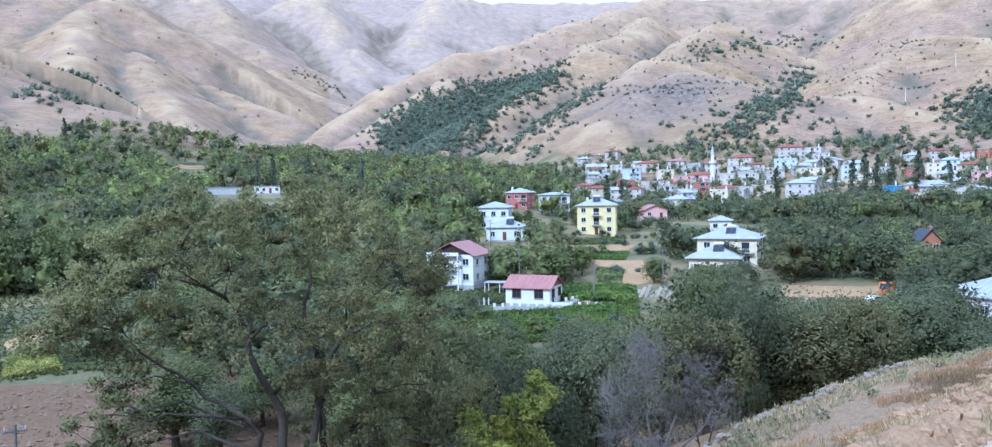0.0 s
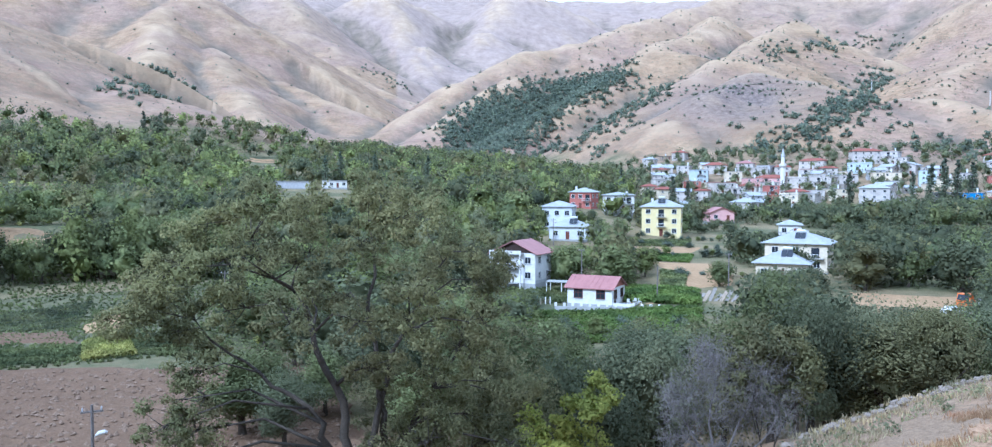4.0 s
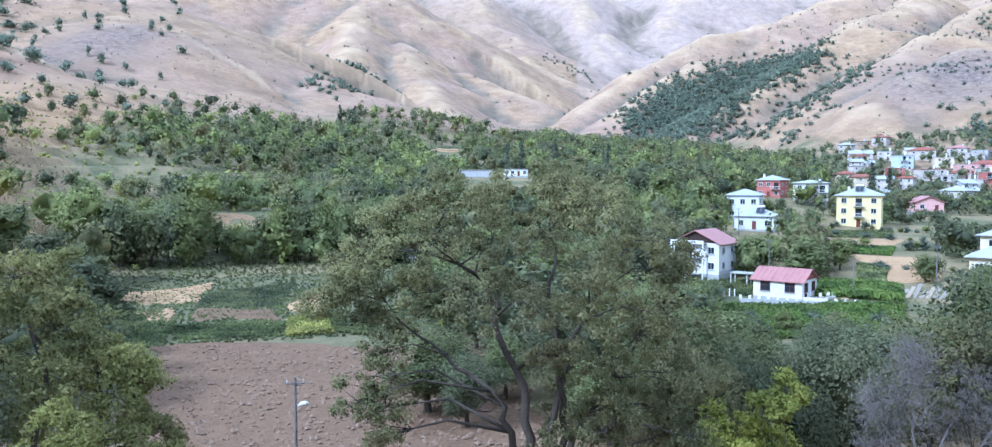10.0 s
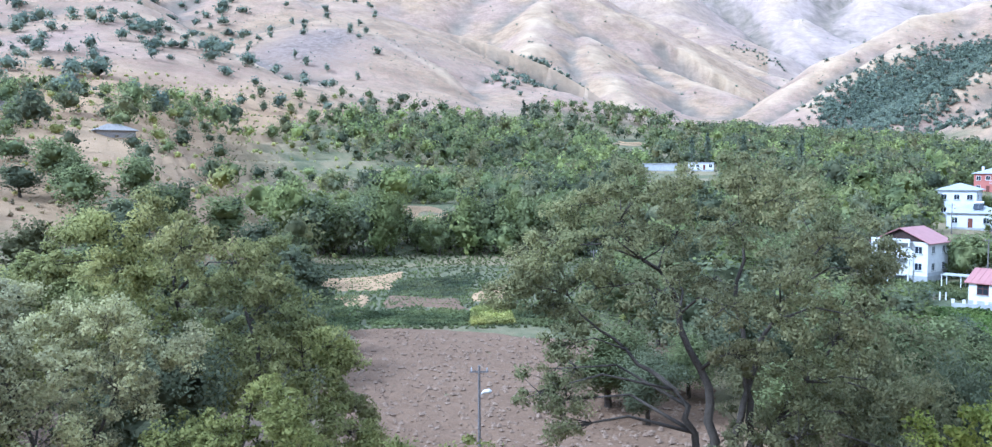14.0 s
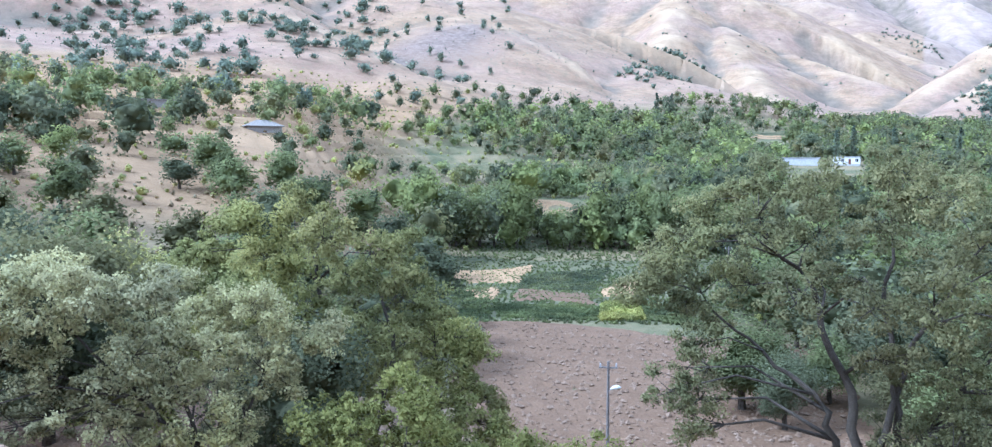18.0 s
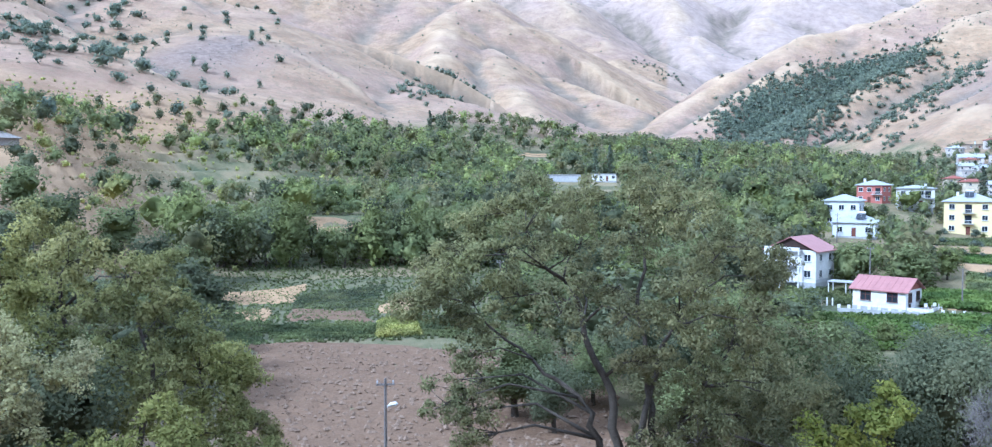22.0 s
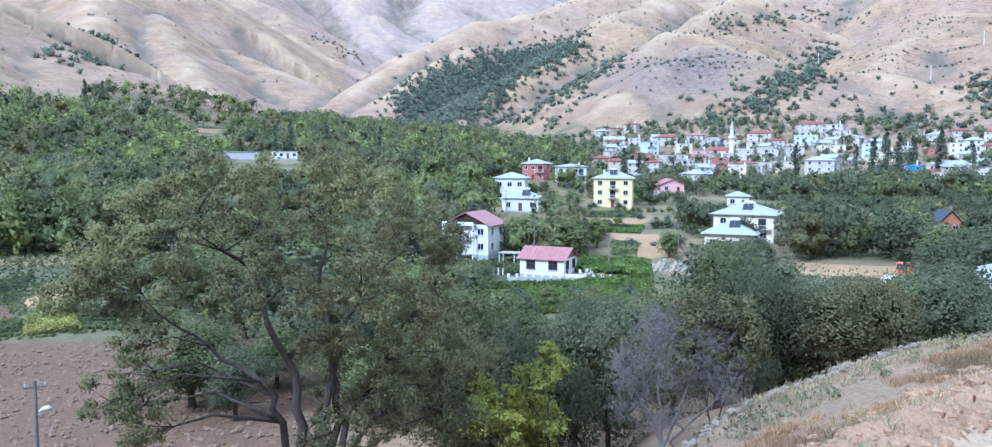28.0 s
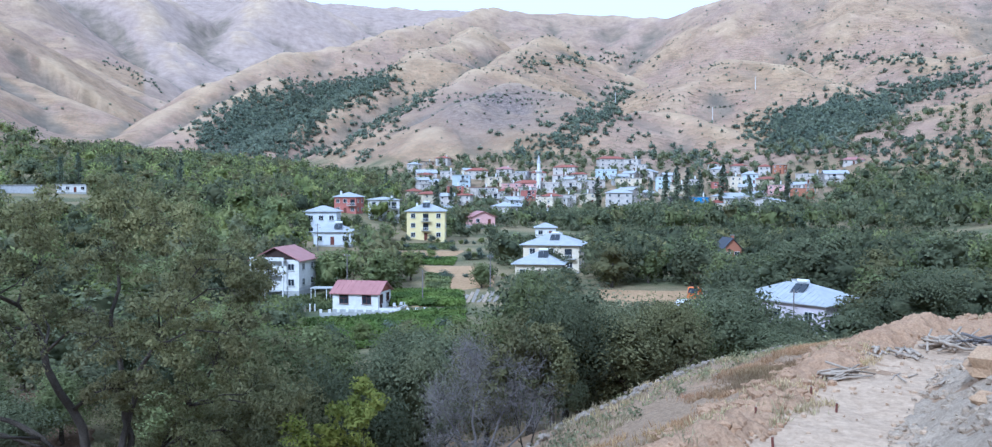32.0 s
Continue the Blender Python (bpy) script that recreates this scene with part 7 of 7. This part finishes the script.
utility_pole(-30.3, 53, 9.6, "street lamp pole beside the ploughed field", True)
utility_pole(-22.4, 142, 8.0, "wooden utility pole among the garden trees")
utility_pole(1.55, 166, 8.6, "wooden utility pole behind the white house")
utility_pole(6.65, 150, 6.2, "thin wooden pole beside the small white house", False, False)
utility_pole(-0.4, 216, 7.0, "utility pole in front of the blue-white house")
utility_pole(31.4, 124, 6.5, "utility pole beside the lilac house")
utility_pole(11.3, 160, 7.5, "leaning grey utility pole by the track")
for h, e in ((26.2, 4.9), (19.8, 5.9), (28.9, 6.7)):
    x, y, d = on_slope(h, e)
    root = new("utility_pole")
    root.matrix_basis = pose(x, y, ground_at(x, y))
    tagged(root, "distant pale mast standing on the dry hill", "mast")
    part("shaft", Build().tube([(0, 0, -1), (0, 0, 14)], [0.35, 0.2], 6), WALLS["trim"], root)


def yard_wall():
    """Low white wall with posts in front of the small house."""
    root = new("yard_wall")
    x, y = (float(v) for v in polar(3.3, 143.2))
    root.matrix_basis = pose(x, y, ground_at(x, y), 0, 0, -3.3)
    tagged(root, "low white-grey yard wall with square posts", "wall")
    part("footing", Build().box(-9, 9, -0.15, 0.15, -0.6, 0.6), WALLS["concrete"], root)
    for i in range(13):
        u = -8.8 + i * 1.465
        part("post", Build().box(u - 0.22, u + 0.22, -0.2, 0.2, 0.6, 1.15), WALLS["white"], root)


yard_wall()


def garden_chair(h, d, turn):
    x, y = (float(v) for v in polar(h, d))
    root = new("garden_chair")
    root.matrix_basis = pose(x, y, ground_at(x, y) + 0.15, 0, 0, turn)
    tagged(root, "white plastic garden chair on the terrace", "chair", "chairs on the terrace")
    part("seat", Build().box(-0.25, 0.25, -0.25, 0.25, 0.4, 0.46), WALLS["trim"], root)
    part("backrest", Build().box(-0.25, 0.25, 0.2, 0.26, 0.46, 0.95), WALLS["trim"], root)
    for u in (-0.22, 0.22):
        for v in (-0.22, 0.22):
            part("leg", Build().box(u - 0.025, u + 0.025, v - 0.025, v + 0.025, 0, 0.4), WALLS["trim"], root)


for h, d, a in ((4.75, 147.5, 20), (5.15, 148.5, 200), (5.5, 147.2, 90)):
    garden_chair(h, d, a)


def pergola(h, d):
    x, y = (float(v) for v in polar(h, d))
    root = new("pergola")
    root.matrix_basis = pose(x, y, ground_at(x, y), 0, 0, -h - 15)
    tagged(root, "grey flat-roofed pergola between the two houses", "pergola")
    part("roof", Build().box(-3.2, 3.2, -1.6, 1.6, 2.5, 2.64), WALLS["concrete"], root)
    for u in (-3.0, 0, 3.0):
        for v in (-1.4, 1.4):
            part("post", Build().box(u - 0.07, u + 0.07, v - 0.07, v + 0.07, -0.5, 2.5), WALLS["trim"], root)


pergola(0.3, 163)


def fence(h0, d0, h1, d1, n):
    root = new("fence")
    ax, ay = polar(h0, d0)
    bx, by = polar(h1, d1)
    root.matrix_basis = pose(float(ax), float(ay), ground_at(float(ax), float(ay)))
    tagged(root, "uneven white wooden garden fence", "fence")
    for i in range(n):
        k = i / (n - 1)
        x, y = (bx - ax) * k, (by - ay) * k
        z = ground_at(float(ax + x), float(ay + y)) - ground_at(float(ax), float(ay))
        hh = 1.0 + 0.5 * srng.random()
        part("post", Build().box(x - 0.1, x + 0.1, y - 0.08, y + 0.08, z - 0.4, z + hh), WALLS["trim"] if i % 3 else WALLS["wood"], root)
    za, zb = 0.0, z
    for zz in (0.4, 0.8):
        part("rail", Build().tube([(0, 0, za + zz), (float(bx - ax), float(by - ay), zb + zz)], [0.04, 0.04], 5), WALLS["wood"], root)


fence(-4.2, 150, -0.6, 151, 12)


def slab_pile(h, d):
    x, y = (float(v) for v in polar(h, d))
    root = new("slab_pile")
    root.matrix_basis = pose(x, y, ground_at(x, y), 0, 0, -h)
    tagged(root, "leaning grey boards and slabs beside the track", "boards")
    for i in range(7):
        u = -3 + i * 0.95
        part("board", Build().face_set([(u, 0, 0), (u + 0.6, 0, 0), (u + 1.6, 0.9, 1.2 + 0.5 * (i % 3)), (u + 1.0, 0.9, 1.3 + 0.5 * (i % 3)), (u, 0.1, 0), (u + 0.6, 0.1, 0), (u + 1.6, 1.0, 1.2 + 0.5 * (i % 3)), (u + 1.0, 1.0, 1.3 + 0.5 * (i % 3))],
                                       [(0, 1, 2, 3), (7, 6, 5, 4), (0, 4, 5, 1), (1, 5, 6, 2), (2, 6, 7, 3), (3, 7, 4, 0)]), WALLS["wood" if i % 3 == 1 else "stone"], root)


slab_pile(10.4, 150)


def truck(h, d, turn):
    x, y = (float(v) for v in polar(h, d))
    root = new("truck")
    root.matrix_basis = pose(x, y, ground_at(x, y) + 0.2, 0, 0, turn)
    tagged(root, "orange and white truck parked on the tan strip", "truck")
    part("chassis", Build().box(-2.6, 2.6, -0.5, 0.5, 0.5, 0.75), WALLS["darkroof"], root)
    cab = part("cab", Build().face_set([(1.1, -1.1, .75), (2.7, -1.1, .75), (2.7, 1.1, .75), (1.1, 1.1, .75), (1.1, -1.05, 2.7), (2.3, -1.05, 2.7), (2.3, 1.05, 2.7), (1.1, 1.05, 2.7)],
                                       [(3, 2, 1, 0), (4, 5, 6, 7), (0, 1, 5, 4), (1, 2, 6, 5), (2, 3, 7, 6), (3, 0, 4, 7)]), WALLS["orange"], root)
    part("windscreen", Build().face_set([(2.62, -0.95, 1.7), (2.62, 0.95, 1.7), (2.36, 0.9, 2.55), (2.36, -0.9, 2.55)], [(0, 1, 2, 3)]), GLASS, cab)
    part("body", Build().box(-2.6, 1.0, -1.15, 1.15, 0.8, 2.2), WALLS["white"], root)
    for u in (-1.7, 1.8):
        for v in (-1.0, 1.0):
            w = part("wheel", Build().tube([(u, v - 0.15, 0.45), (u, v + 0.15, 0.45)], [0.48, 0.48], 14), WALLS["darkroof"], root)
            part("rim", Build().tube([(u, v - 0.17, 0.45), (u, v + 0.17, 0.45)], [0.22, 0.22], 10), WALLS["trim"], w)


truck(25.5, 150, 215)


def car(h, d, turn):
    x, y = (float(v) for v in polar(h, d))
    root = new("car")
    root.matrix_basis = pose(x, y, ground_at(x, y) + 0.25, 0, 0, turn)
    tagged(root, "small white car parked between the trees", "car")
    prof = [(-2.0, 0.35), (2.0, 0.35), (2.05, 0.75), (1.1, 0.9), (0.5, 1.42), (-1.1, 1.42), (-1.8, 0.95), (-2.05, 0.9)]
    b = Build().face_set([(u, -0.82, z) for u, z in prof] + [(u, 0.82, z) for u, z in prof], [tuple(range(8)), tuple(reversed(range(8, 16)))] + [(i, i + 8, (i + 1) % 8 + 8, (i + 1) % 8) for i in range(8)])
    body = part("body", b, WALLS["trim"], root)
    part("windscreen", Build().face_set([(1.08, -0.7, 0.94), (1.08, 0.7, 0.94), (0.56, 0.66, 1.39), (0.56, -0.66, 1.39)], [(0, 1, 2, 3)]), GLASS, body)
    for v in (-0.825, 0.825):
        part("side_window", Build().box(-1.3, 0.6, v - 0.01, v + 0.01, 0.95, 1.34), GLASS, body)
    for u in (-1.3, 1.3):
        for v in (-0.75, 0.75):
            part("wheel", Build().tube([(u, v - 0.1, 0.3), (u, v + 0.1, 0.3)], [0.3, 0.3], 12), WALLS["darkroof"], root)


car(24.6, 143, 20)
